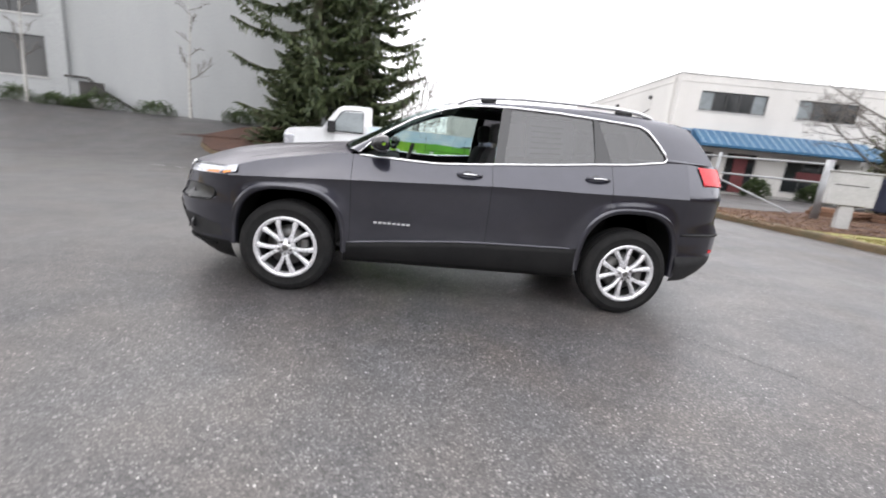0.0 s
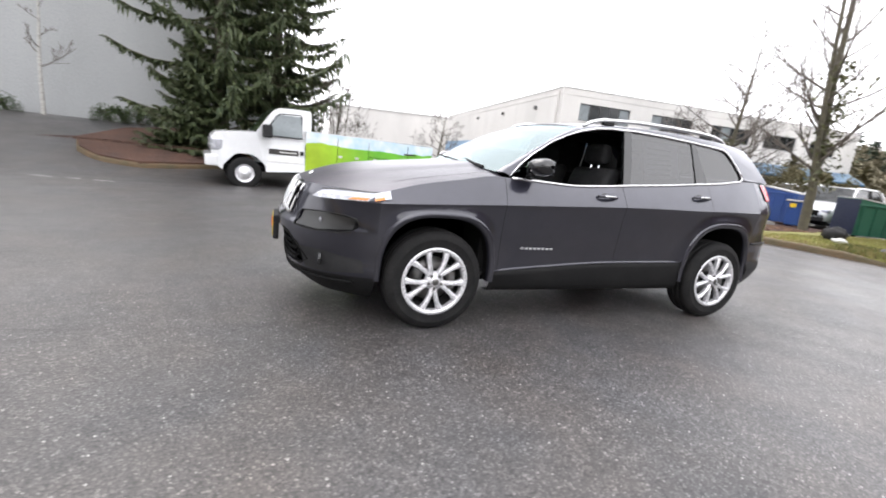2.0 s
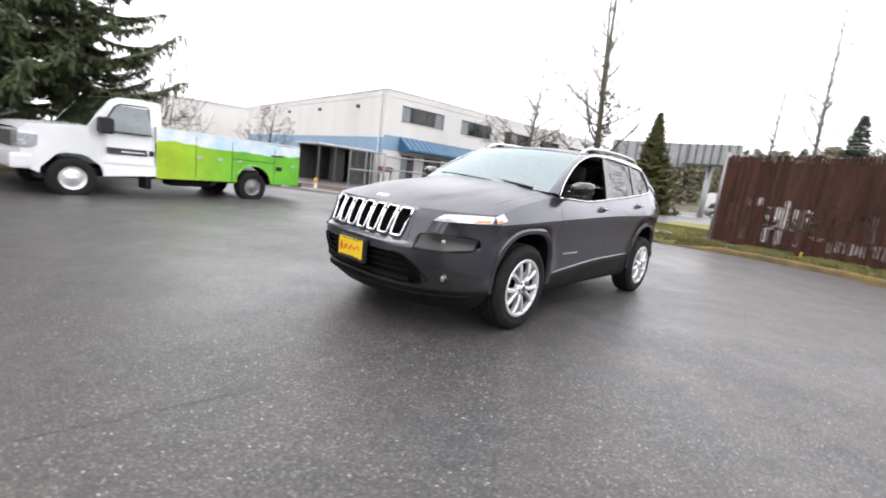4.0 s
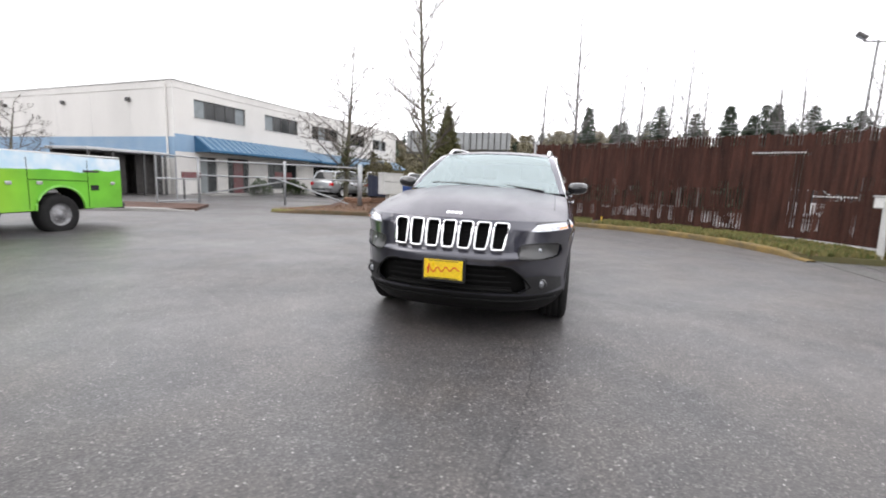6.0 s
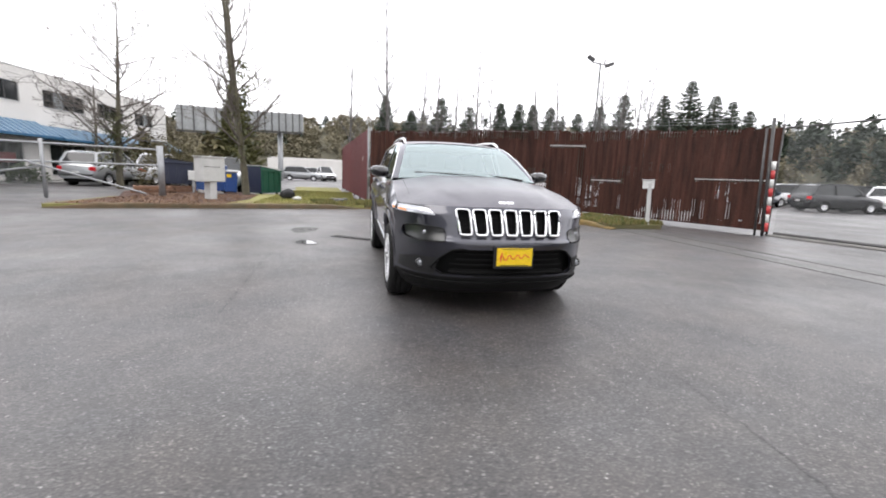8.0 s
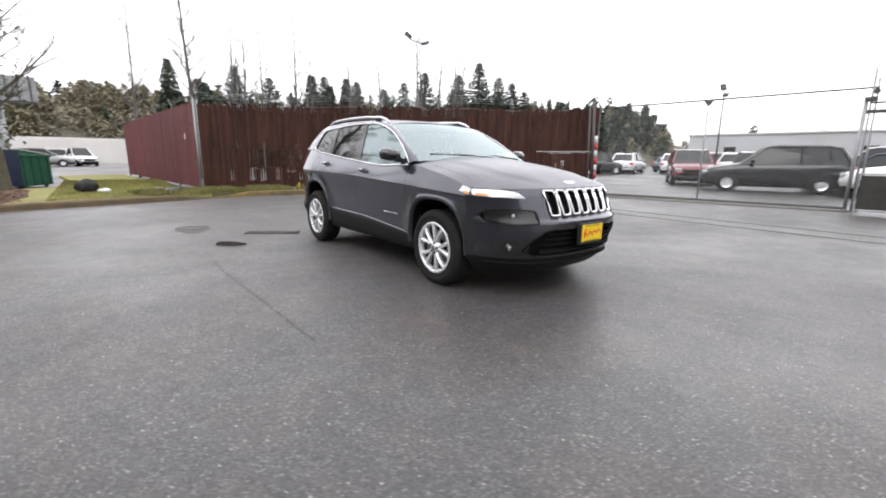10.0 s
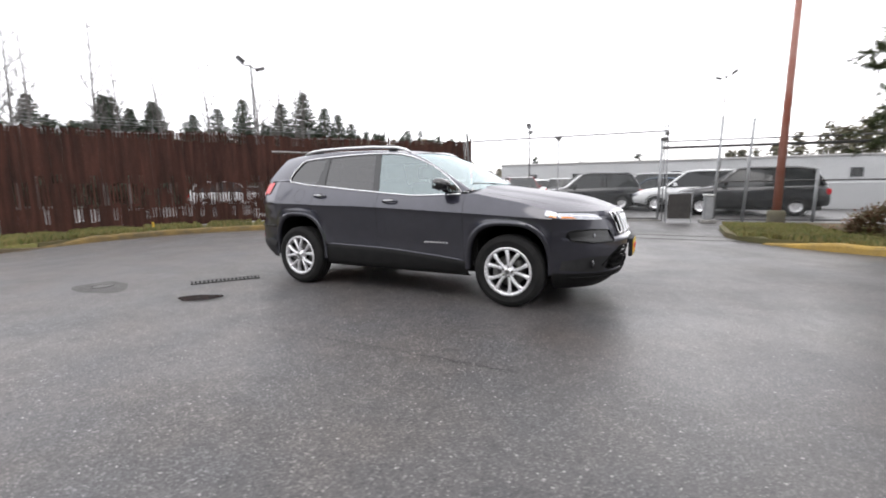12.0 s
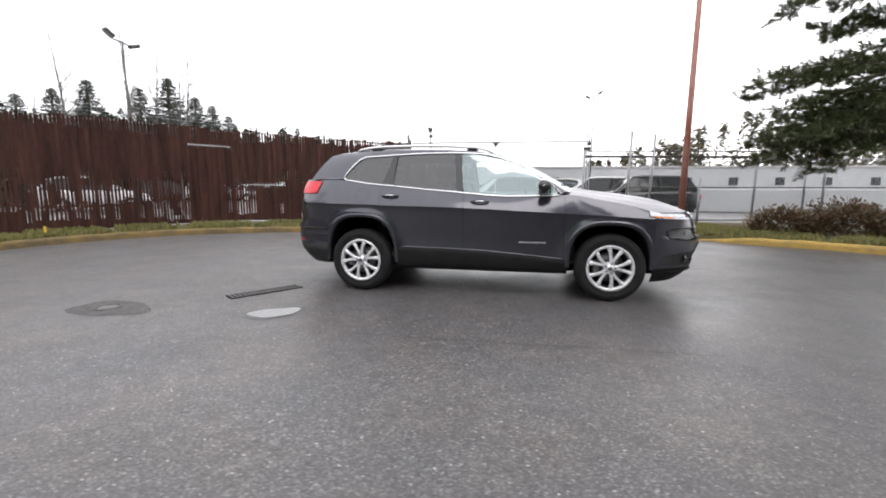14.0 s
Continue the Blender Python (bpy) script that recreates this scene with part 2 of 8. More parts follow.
def graphic_material(name):
    """Printed wrap: yellow-green fading to green, with a pale sky strip over a wavy edge."""
    m = base_material(name, (0.2, 0.5, 0.05), 0.3, 0, 0.4)
    w = Web(m)
    sep = w.n.new("ShaderNodeSeparateXYZ")
    w.l.new(w.coord, sep.inputs[0])
    x, z = sep.outputs["X"], sep.outputs["Z"]
    fade = w.n.new("ShaderNodeMapRange")
    fade.inputs["From Min"].default_value, fade.inputs["From Max"].default_value = 1.6, 3.2
    w.l.new(x, fade.inputs["Value"])
    green = w.mix(fade.outputs[0], (0.34, 0.50, 0.025), (0.135, 0.43, 0.035))
    blotch = w.ramp(w.noise(1.6, 3), [(0.35, 0.85), (0.65, 1.15)])
    green = w.mix(1.0, green, blotch, "MULTIPLY")
    wave = w.n.new("ShaderNodeTexNoise")
    wave.noise_dimensions = "1D"
    wave.inputs["Scale"].default_value = 0.9
    w.l.new(x, wave.inputs["W"])
    edge = w.n.new("ShaderNodeMath")
    edge.operation = "MULTIPLY_ADD"
    edge.inputs[1].default_value, edge.inputs[2].default_value = 0.30, 1.06
    w.l.new(wave.outputs["Fac"], edge.inputs[0])
    over = w.n.new("ShaderNodeMath")
    over.operation = "GREATER_THAN"
    w.l.new(z, over.inputs[0])
    w.l.new(edge.outputs[0], over.inputs[1])
    skyc = w.mix(w.ramp(w.noise(2.0, 3), [(0.4, 0.0), (0.65, 1.0)]), (0.45, 0.62, 0.74), (0.74, 0.78, 0.80))
    w.set("Base Color", w.mix(over.outputs[0], green, skyc))
    return m


def mesh_wire_material(name, pitch=0.06, wire=0.10, color=(0.24, 0.25, 0.25)):
    """Woven wire: diagonal wires, open between them."""
    m = base_material(name, color, 0.5, 0.6)
    w = Web(m)
    sep = w.n.new("ShaderNodeSeparateXYZ")
    w.l.new(w.coord, sep.inputs[0])
    lines = []
    for op in ("ADD", "SUBTRACT"):
        a = w.n.new("ShaderNodeMath")
        a.operation = op
        w.l.new(sep.outputs["X"], a.inputs[0])
        w.l.new(sep.outputs["Z"], a.inputs[1])
        b = w.n.new("ShaderNodeMath")
        b.operation = "WRAP"
        b.inputs[1].default_value, b.inputs[2].default_value = pitch, 0.0
        w.l.new(a.outputs[0], b.inputs[0])
        c = w.n.new("ShaderNodeMath")
        c.operation = "LESS_THAN"
        c.inputs[1].default_value = pitch * wire
        w.l.new(b.outputs[0], c.inputs[0])
        lines.append(c.outputs[0])
    both = w.n.new("ShaderNodeMath")
    both.operation = "MAXIMUM"
    w.l.new(lines[0], both.inputs[0])
    w.l.new(lines[1], both.inputs[1])
    w.l.new(both.outputs[0], w.bsdf.inputs["Alpha"])
    return m


def leaf_material(name, a, b, rough=0.6, shine=0.5):
    m = base_material(name, a, rough)
    w = Web(m)
    w.bsdf.inputs["Specular IOR Level"].default_value = shine
    g = w.geo()
    col = w.mix(g.outputs["Random Per Island"], a, b)
    big = w.ramp(w.noise(0.7, 3), [(0.3, 0.75), (0.7, 1.2)])
    w.set("Base Color", w.mix(1.0, col, big, "MULTIPLY"))
    return m


def seam_wall(name, color, color2):
    m = worn(name, color, color2, 0.75, scale=0.35, fine=26, bump=0.12, dist=0.006, stretch=(1, 1, 0.25))
    return m


CREAM_WALL = seam_wall("cream painted concrete", (0.70, 0.68, 0.65), (0.60, 0.585, 0.56))
GREY_WALL = seam_wall("pale grey concrete", (0.36, 0.37, 0.37), (0.30, 0.31, 0.31))
BLUE_BAND = worn("blue painted band", (0.20, 0.32, 0.46), (0.25, 0.36, 0.48), 0.7, scale=0.8, fine=30)
BLUE_METAL = worn("blue sheet metal", (0.035, 0.12, 0.23), (0.05, 0.15, 0.26), 0.38, 0.2, scale=1.5, fine=40, bump=0.05)
ROOF_EDGE = worn("pale parapet cap", (0.55, 0.54, 0.53), (0.45, 0.44, 0.43), 0.6, scale=2, fine=30)
WINDOW_DARK = base_material("dark window glass", (0.018, 0.020, 0.021), 0.06)
WINDOW_FRAME = worn("dark window frame", (0.05, 0.05, 0.05), (0.08, 0.08, 0.08), 0.5)
# window blinds, and the painted sky reflection on the truck's near window
BLIND_AND_SHEEN = worn("pale blind", (0.24, 0.27, 0.28), (0.18, 0.2, 0.21), 0.6)
# dark trim, also laid in as shade under awnings, in rooms and shed
SHADOW_TRIM = worn("dark trim and painted shade", (0.03, 0.028, 0.027), (0.05, 0.045, 0.042), 0.8)
MAROON = worn("maroon board", (0.16, 0.03, 0.035), (0.12, 0.03, 0.03), 0.6)
SLAT = worn("brown fence slat", (0.068, 0.029, 0.0215), (0.028, 0.0155, 0.0125), 0.7, scale=1.7, fine=30, vary=0.22, stretch=(4.5, 4.5, 0.55))
RED_SLAT = worn("dark red fence panel", (0.145, 0.044, 0.048), (0.11, 0.036, 0.040), 0.65, scale=1.0, fine=25, vary=0.25, stretch=(2, 2, 0.4))
GALV = worn("galvanised steel", (0.36, 0.37, 0.38), (0.28, 0.285, 0.29), 0.5, 0.5, scale=5, fine=70)
DARK_STEEL = worn("dark steel tube", (0.07, 0.07, 0.072), (0.10, 0.095, 0.09), 0.55, 0.4, scale=5, fine=60)
WIRE_MESH = mesh_wire_material("chain-link wire")
CONCRETE = worn("worn concrete", (0.30, 0.29, 0.275), (0.21, 0.205, 0.195), 0.75, scale=2.2, fine=45, bump=0.25)
BRIGHT_KERB = worn("yellow kerb paint", (0.40, 0.255, 0.05), (0.20, 0.14, 0.045), 0.7, scale=3.0, fine=35, bump=0.3)
YELLOW_KERB = worn("worn yellow kerb paint", (0.20, 0.13, 0.035), (0.085, 0.066, 0.032), 0.75, scale=3.2, fine=35, bump=0.3)
GRASS_SOIL = worn("mossy turf", (0.08, 0.085, 0.028), (0.11, 0.085, 0.04), 0.9, scale=0.9, fine=40, bump=0.5, dist=0.02)
MULCH = worn("red-brown bark mulch", (0.085, 0.040, 0.025), (0.055, 0.028, 0.02), 0.95, scale=2, fine=28, bump=0.8, dist=0.03)
LAWN = worn("yellow-green winter lawn", (0.21, 0.21, 0.06), (0.25, 0.225, 0.085), 0.9, scale=0.9, fine=40, bump=0.5, dist=0.02)
GRASS = leaf_material("grass blades", (0.095, 0.12, 0.028), (0.21, 0.17, 0.06))
LAWN_BLADES = leaf_material("yellow-green lawn blades", (0.17, 0.19, 0.045), (0.28, 0.24, 0.085))
LEAF_LITTER = leaf_material("fallen leaves", (0.12, 0.06, 0.03), (0.20, 0.11, 0.05))
NEEDLES = leaf_material("fir needles", (0.036, 0.056, 0.022), (0.085, 0.105, 0.04))
PINE_NEEDLES = leaf_material("pine needles", (0.040, 0.060, 0.024), (0.105, 0.125, 0.05))
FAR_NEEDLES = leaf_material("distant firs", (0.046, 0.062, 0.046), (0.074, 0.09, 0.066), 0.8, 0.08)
# paler than bare wood: distance haze is mixed into the base colour
HAZED_WOOD = leaf_material("distant mixed wood with painted haze", (0.20, 0.18, 0.125), (0.27, 0.245, 0.175), 0.8, 0.08)
LOT_WOOD = leaf_material("dark scrubby wood", (0.12, 0.112, 0.075), (0.17, 0.158, 0.11), 0.8, 0.08)
SHRUB = leaf_material("evergreen shrub", (0.03, 0.05, 0.018), (0.07, 0.10, 0.035))
HEDGE = leaf_material("brown-green hedge", (0.12, 0.05, 0.028), (0.085, 0.08, 0.035))
IVY = leaf_material("ivy on branches", (0.055, 0.065, 0.022), (0.10, 0.10, 0.04))
BARK = worn("mossy bark", (0.11, 0.10, 0.065), (0.07, 0.062, 0.048), 0.9, scale=4, fine=50, bump=0.5, dist=0.01)
TWIG = worn("bare twigs", (0.13, 0.11, 0.095), (0.09, 0.08, 0.07), 0.9, scale=6, fine=60)
PALE_BARK = worn("pale birch bark", (0.5, 0.49, 0.46), (0.28, 0.27, 0.25), 0.8, scale=6, fine=50, stretch=(1, 1, 3))
FAR_TRUNK = worn("grey alder bark", (0.13, 0.12, 0.115), (0.09, 0.085, 0.08), 0.9, scale=4, fine=40)
RUST_POLE = worn("rust-red painted pole", (0.24, 0.06, 0.032), (0.44, 0.26, 0.22), 0.6, scale=0.5, fine=45)
RED_PAINT = worn("red stripe paint", (0.50, 0.04, 0.04), (0.40, 0.04, 0.04), 0.5, scale=9)
WHITE_PAINT = worn("weathered white paint", (0.68, 0.68, 0.66), (0.56, 0.56, 0.55), 0.5, scale=5, fine=50)
CAB_WHITE = worn("white vehicle paint", (0.76, 0.77, 0.78), (0.70, 0.71, 0.72), 0.25, scale=3, fine=700, bump=0, coat=0.7)
SIGN_GREY = worn("pale grey sheet metal", (0.50, 0.50, 0.49), (0.42, 0.42, 0.41), 0.55, scale=2.5, fine=40)
GREEN_BIN = worn("dark green painted steel", (0.012, 0.085, 0.05), (0.02, 0.10, 0.06), 0.5, scale=3, fine=40)
NAVY_BIN = worn("navy painted steel", (0.012, 0.018, 0.045), (0.02, 0.025, 0.05), 0.5, scale=3, fine=40)
BLUE_BIN = worn("bright blue painted steel", (0.02, 0.07, 0.28), (0.025, 0.08, 0.25), 0.5, scale=3, fine=40)
GRAPHIC = graphic_material("green landscape wrap")
IRON = worn("wet cast iron", (0.030, 0.028, 0.026), (0.050, 0.047, 0.044), 0.42, 0.4, scale=12, fine=90, bump=0.3, coat=0.25)
IRON.node_tree.nodes["Principled BSDF"].inputs["Coat Roughness"].default_value = 0.38
WET_PATCH = worn("dark broken wet asphalt", (0.030, 0.029, 0.028), (0.075, 0.072, 0.068), 0.5, scale=6, fine=55, bump=0.6, dist=0.01, coat=0.3)
WATER = base_material("shallow rain water", (0.03, 0.03, 0.03), 0.02, 0, 0, 0.9)
TAR = worn("tar-sealed crack", (0.018, 0.018, 0.018), (0.03, 0.03, 0.03), 0.5, scale=5, fine=60)
TRUCK_RIM = worn("dull grey truck rim", (0.26, 0.26, 0.27), (0.16, 0.16, 0.16), 0.45, 0.4, scale=12, fine=80)
FAR_PALE = worn("pale blue-grey cladding", (0.50, 0.51, 0.52), (0.42, 0.43, 0.44), 0.6, scale=0.4, fine=90)
BILLBOARD = worn("weathered billboard face", (0.34, 0.35, 0.35), (0.25, 0.26, 0.26), 0.6, scale=0.4, fine=6)
PALLET_WOOD = worn("weathered pallet wood", (0.23, 0.12, 0.07), (0.13, 0.075, 0.05), 0.8, scale=3, fine=40, vary=0.25)
ORANGE = base_material("orange plastic", (0.62, 0.10, 0.015), 0.5)
HYDRANT_YELLOW = base_material("yellow hydrant paint", (0.55, 0.34, 0.03), 0.45)
CAR_PAINTS = {
    "black": base_material("black car paint", (0.011, 0.011, 0.014), 0.25, 0.1, 0.6),
    "white": base_material("white car paint", (0.70, 0.71, 0.72), 0.28, 0, 1.0),
    "silver": base_material("silver car paint", (0.38, 0.39, 0.40), 0.3, 0.6, 1.0),
    "red": base_material("red car paint", (0.15, 0.014, 0.018), 0.25, 0.1, 0.8),
    "blue": base_material("slate blue car paint", (0.05, 0.075, 0.11), 0.25, 0.3, 1.0),
}
DIRTY_KERB = worn("dirty mossy kerb", (0.13, 0.085, 0.045), (0.075, 0.065, 0.035), 0.85, scale=2.5, fine=40, bump=0.4)
SCRUB = leaf_material("olive roadside scrub", (0.115, 0.105, 0.058), (0.155, 0.135, 0.08), 0.8, 0.08)
SCRUB_FIR = leaf_material("olive conifer needles", (0.090, 0.092, 0.040), (0.135, 0.130, 0.060), 0.8, 0.08)
GUTTER = worn("wet grey gutter concrete", (0.11, 0.108, 0.104), (0.075, 0.073, 0.07), 0.5, scale=2.2, fine=45, bump=0.25)
HILL = worn("wooded hillside", (0.095, 0.09, 0.062), (0.13, 0.12, 0.085), 0.95, scale=0.25, fine=2.0, bump=0.6, dist=0.4)
SLAT.node_tree.nodes["Principled BSDF"].inputs["Specular IOR Level"].default_value = 0.12
RED_SLAT.node_tree.nodes["Principled BSDF"].inputs["Specular IOR Level"].default_value = 0.2
AWNING_RIB = worn("pale blue awning rib", (0.36, 0.47, 0.56), (0.42, 0.52, 0.60), 0.4, 0.2, scale=2, fine=40)
ripple = Web(WATER)
ripple.bump(ripple.noise(22, 2, 0.5, stretch=(1, 0.35, 1)), 0.12, 0.004)

# ---- tools for meshes ----
def part(name, bm, material, parent=None, label="", smooth=False, outward=None):
    """Links a bmesh as one mesh object under a thing or a part; outward: a point that the faces look away from."""
    if outward is not None:
        c = Vector(outward)
        bm.normal_update()
        if sum((f.calc_center_median() - c).dot(f.normal) * f.calc_area() for f in bm.faces) < 0:
            bmesh.ops.reverse_faces(bm, faces=bm.faces)
    me = bpy.data.meshes.new(name)
    bm.to_mesh(me)
    bm.free()
    if smooth:
        for p in me.polygons:
            p.use_smooth = True
    me.materials.append(material)
    ob = new(name, me)
    if parent is not None:
        ob.parent = parent
    if label:
        ob["label"] = label
    return ob


def thing(name, m, label, category, group="", kind=""):
    ob = new(name)
    ob.empty_display_size = 0.2
    ob.matrix_basis = m
    return tagged(ob, label, category, group, kind)


def sheet(rows, closed_u=False, closed_v=False):
    """Quads over a grid of points: rows of equal length."""
    bm = bmesh.new()
    vs = [[bm.verts.new(p) for p in r] for r in rows]
    nr, nc = len(rows), len(rows[0])
    for i in range(nr - (0 if closed_v else 1)):
        for j in range(nc - (0 if closed_u else 1)):
            q = (vs[i][j], vs[i][(j + 1) % nc], vs[(i + 1) % nr][(j + 1) % nc], vs[(i + 1) % nr][j])
            q = tuple(dict.fromkeys(q))
            if len(q) > 2:
                bm.faces.new(q)
    return bm


def box(x0, x1, y0, y1, z0, z1, bevel=0.0, bm=None, seg=1):
    bm = bm or bmesh.new()
    r = bmesh.ops.create_cube(bm, size=1)
    for v in r["verts"]:
        v.co = Vector((x0 + (v.co.x + 0.5) * (x1 - x0), y0 + (v.co.y + 0.5) * (y1 - y0), z0 + (v.co.z + 0.5) * (z1 - z0)))
    if bevel:
        es = {e for v in r["verts"] for e in v.link_edges}
        bmesh.ops.bevel(bm, geom=list(es), offset=bevel, segments=seg, affect="EDGES", profile=0.6)
    return bm


def tube(points, radius, sides=8, bm=None, cap=True, closed=False, flat=1.0):
    """A tube along points; radius one number or one for each point; flat: height over width."""
    bm = bm or bmesh.new()
    pts = [Vector(p) for p in points]
    n = len(pts)
    rad = radius if isinstance(radius, (list, tuple)) else [radius] * n
    rings = []
    for i, p in enumerate(pts):
        a = pts[(i - 1) % n] if (i or closed) else p
        b = pts[(i + 1) % n] if (i < n - 1 or closed) else p
        d = (b - a).normalized()
        up = Vector((0, 0, 1)) if abs(d.z) < 0.9 else Vector((1, 0, 0))
        s = d.cross(up).normalized()
        u = s.cross(d)
        rings.append([bm.verts.new(p + rad[i] * (math.cos(k * math.tau / sides) * s + flat * math.sin(k * math.tau / sides) * u)) for k in range(sides)])
    for i in range(n - (0 if closed else 1)):
        r0, r1 = rings[i], rings[(i + 1) % n]
        for k in range(sides):
            bm.faces.new((r0[k], r0[(k + 1) % sides], r1[(k + 1) % sides], r1[k]))
    if cap and not closed:
        bm.faces.new(rings[0][::-1])
        bm.faces.new(rings[-1])
    return bm


def lathe(profile, axis="y", steps=48, bm=None):
    """Turns (radius, along) points about an axis."""
    bm = bm or bmesh.new()
    rings = []
    for r, a in profile:
        ring = []
        for k in range(steps):
            c, s = r * math.cos(k * math.tau / steps), r * math.sin(k * math.tau / steps)
            ring.append(bm.verts.new({"y": (c, a, s), "z": (c, s, a), "x": (a, c, s)}[axis]))
        rings.append(ring)
    for r0, r1 in zip(rings, rings[1:]):
        for k in range(steps):
            bm.faces.new((r0[k], r0[(k + 1) % steps], r1[(k + 1) % steps], r1[k]))
    return bm


def poly_prism(outline, lift, thick=0.004):
    """A plate with a free outline: outline points are 3D, lift the direction of its thickness."""
    bm = bmesh.new()
    d = Vector(lift).normalized() * thick
    a = [bm.verts.new(Vector(p)) for p in outline]
    b = [bm.verts.new(Vector(p) + d) for p in outline]
    bm.faces.new(a[::-1])
    bm.faces.new(b)
    n = len(a)
    for i in range(n):
        bm.faces.new((a[i], a[(i + 1) % n], b[(i + 1) % n], b[i]))
    return bm


def smooth_line(knots):
    """A smooth function through (x, value) knots."""
    xs = np.array([k[0] for k in knots], float)
    ys = np.array([k[1] for k in knots], float)
    d = np.diff(ys) / np.diff(xs)
    m = np.empty(len(xs))
    m[0], m[-1] = d[0], d[-1]
    for i in range(1, len(xs) - 1):
        m[i] = 0 if d[i - 1] * d[i] <= 0 else 2 * d[i - 1] * d[i] / (d[i - 1] + d[i])

    def f(x):
        if x <= xs[0]:
            return float(ys[0])
        if x >= xs[-1]:
            return float(ys[-1])
        i = int(np.searchsorted(xs, x) - 1)
        h = xs[i + 1] - xs[i]
        t = (x - xs[i]) / h
        return float((1 + 2 * t) * (1 - t) ** 2 * ys[i] + t * (1 - t) ** 2 * h * m[i] + t * t * (3 - 2 * t) * ys[i + 1] + t * t * (t - 1) * h * m[i + 1])

    return f


def resample(points, n):
    """n points at even steps along a line of points."""
    p = np.array([tuple(q) for q in points], float)
    s = np.concatenate([[0], np.cumsum(np.linalg.norm(np.diff(p, axis=0), axis=1))])
    u = np.linspace(0, s[-1], n)
    return [Vector([np.interp(t, s, p[:, k]) for k in range(3)]) for t in u]


def thicken(ob, t=0.012, offset=-1.0):
    md = ob.modifiers.new("thickness", "SOLIDIFY")
    md.thickness, md.offset = t, offset
    ob.modifiers.new("crisp rims", "EDGE_SPLIT").split_angle = radians(40)
    return ob


def step(a, b, x):
    t = min(1.0, max(0.0, (x - a) / (b - a)))
    return t * t * (3 - 2 * t)

# ---- ground ----
def ground_z(x, y):
    """Flat lot; a drive climbs to the grey building behind the truck."""
    up = step(8.6, 15.5, y - 0.05 * x) * step(1.5, -4.5, x)
    return 1.15 * up


def line_z(pts):
    return [(x, y, ground_z(x, y)) for x, y in pts]


def axis_steps(a, b, fine, far):
    inner = list(np.arange(a, b + 1e-6, fine))
    lo, hi, d = [], [], fine
    p, q = a, b
    while q < far:
        d *= 1.35
        p, q = p - d, q + d
        lo.append(p)
        hi.append(q)
    return lo[::-1] + inner + hi


gx, gy = axis_steps(-12, 14, 0.8, 1500), axis_steps(-13, 18, 0.8, 1500)
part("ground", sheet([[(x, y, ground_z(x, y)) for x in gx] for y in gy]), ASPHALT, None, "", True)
tagged(bpy.data.objects["ground"], "wet dark asphalt lot with pale stone chips", "ground", kind="structure")


from mathutils.geometry import tessellate_polygon


def flat_patch(name, outline, z, material, label, category="ground", drop=0.14, kind="structure"):
    """A raised bed or verge with the given outline; its rim goes down into the ground."""
    bm = bmesh.new()
    top = [bm.verts.new((x, y, ground_z(x, y) + z)) for x, y in outline]
    low = [bm.verts.new((x, y, ground_z(x, y) + z - drop)) for x, y in outline]
    n = len(outline)
    for tri in tessellate_polygon([[Vector((x, y, 0)) for x, y in outline]]):
        bm.faces.new([top[i] for i in tri])
    for i in range(n):
        bm.faces.new((top[i], low[i], low[(i + 1) % n], top[(i + 1) % n]))
    bmesh.ops.recalc_face_normals(bm, faces=bm.faces)
    ob = part(name, bm, material)
    return tagged(ob, label, category, kind=kind)


def kerb(name, line, material, label, h=0.13, w=0.16):
    """A kerb with a sloped, rounded face along a line; the road lies on its right-hand side."""
    pts = resample(line_z(line), max(4, int(sum((Vector(a) - Vector(b)).length for a, b in zip(line, line[1:])) / 0.35)))
    rows, full = [], h
    for i, p in enumerate(pts):
        d = (pts[min(i + 1, len(pts) - 1)] - pts[max(i - 1, 0)]).normalized()
        n = Vector((-d.y, d.x, 0))
        wob = 0.008 * math.sin(i * 2.7)
        h = full * (0.15 + 0.85 * step(0, 3, min(i, len(pts) - 1 - i)))
        rows.append([p + n * a + Vector((0, 0, b)) for a, b in ((0, -0.04), (0.012, h * 0.75 + wob), (0.03, h + wob), (w, h + 0.012 + wob), (w + 0.02, h), (w + 0.02, -0.04))])
    return tagged(part(name, sheet(rows), material, None, "", False), label, "kerb", kind="structure")


KERB_FENCE = [(6.9, 8.6), (7.0, 8.0), (7.5, 6.8), (8.1, 4.6), (8.6, 2.4), (9.0, 0.7), (9.2, -0.5), (9.1, -1.7), (8.7, -2.8), (7.9, -3.8), (6.6, -4.68), (5.1, -5.2), (4.3, -5.33)]
KERB_PINE = [(-4.3, -5.22), (-4.6, -4.95), (-5.05, -4.60), (-5.45, -4.36), (-6.15, -4.0), (-6.75, -3.45), (-7.3, -2.6), (-8.2, -1.0), (-9.5, 1.5)]
KERB_GATES = [(-0.5, 14.2), (1.2, 13.6), (3.6, 12.3), (4.8, 10.8), (5.4, 10.2)]
kerb("kerb_island", KERB_FENCE[:6], DIRTY_KERB, "low kerb brown with moss and old leaves")
kerb("kerb_fence", KERB_FENCE[5:], YELLOW_KERB, "low kerb with worn yellow paint and moss")
kerb("kerb_pine", KERB_PINE, BRIGHT_KERB, "low kerb with worn yellow paint")
kerb("kerb_gates", KERB_GATES, CONCRETE, "low dirty concrete kerb", 0.10)
FENCE_A, FENCE_S = Vector((11.9, 0.4, 0)), Vector((3.55, -9.35, 0))
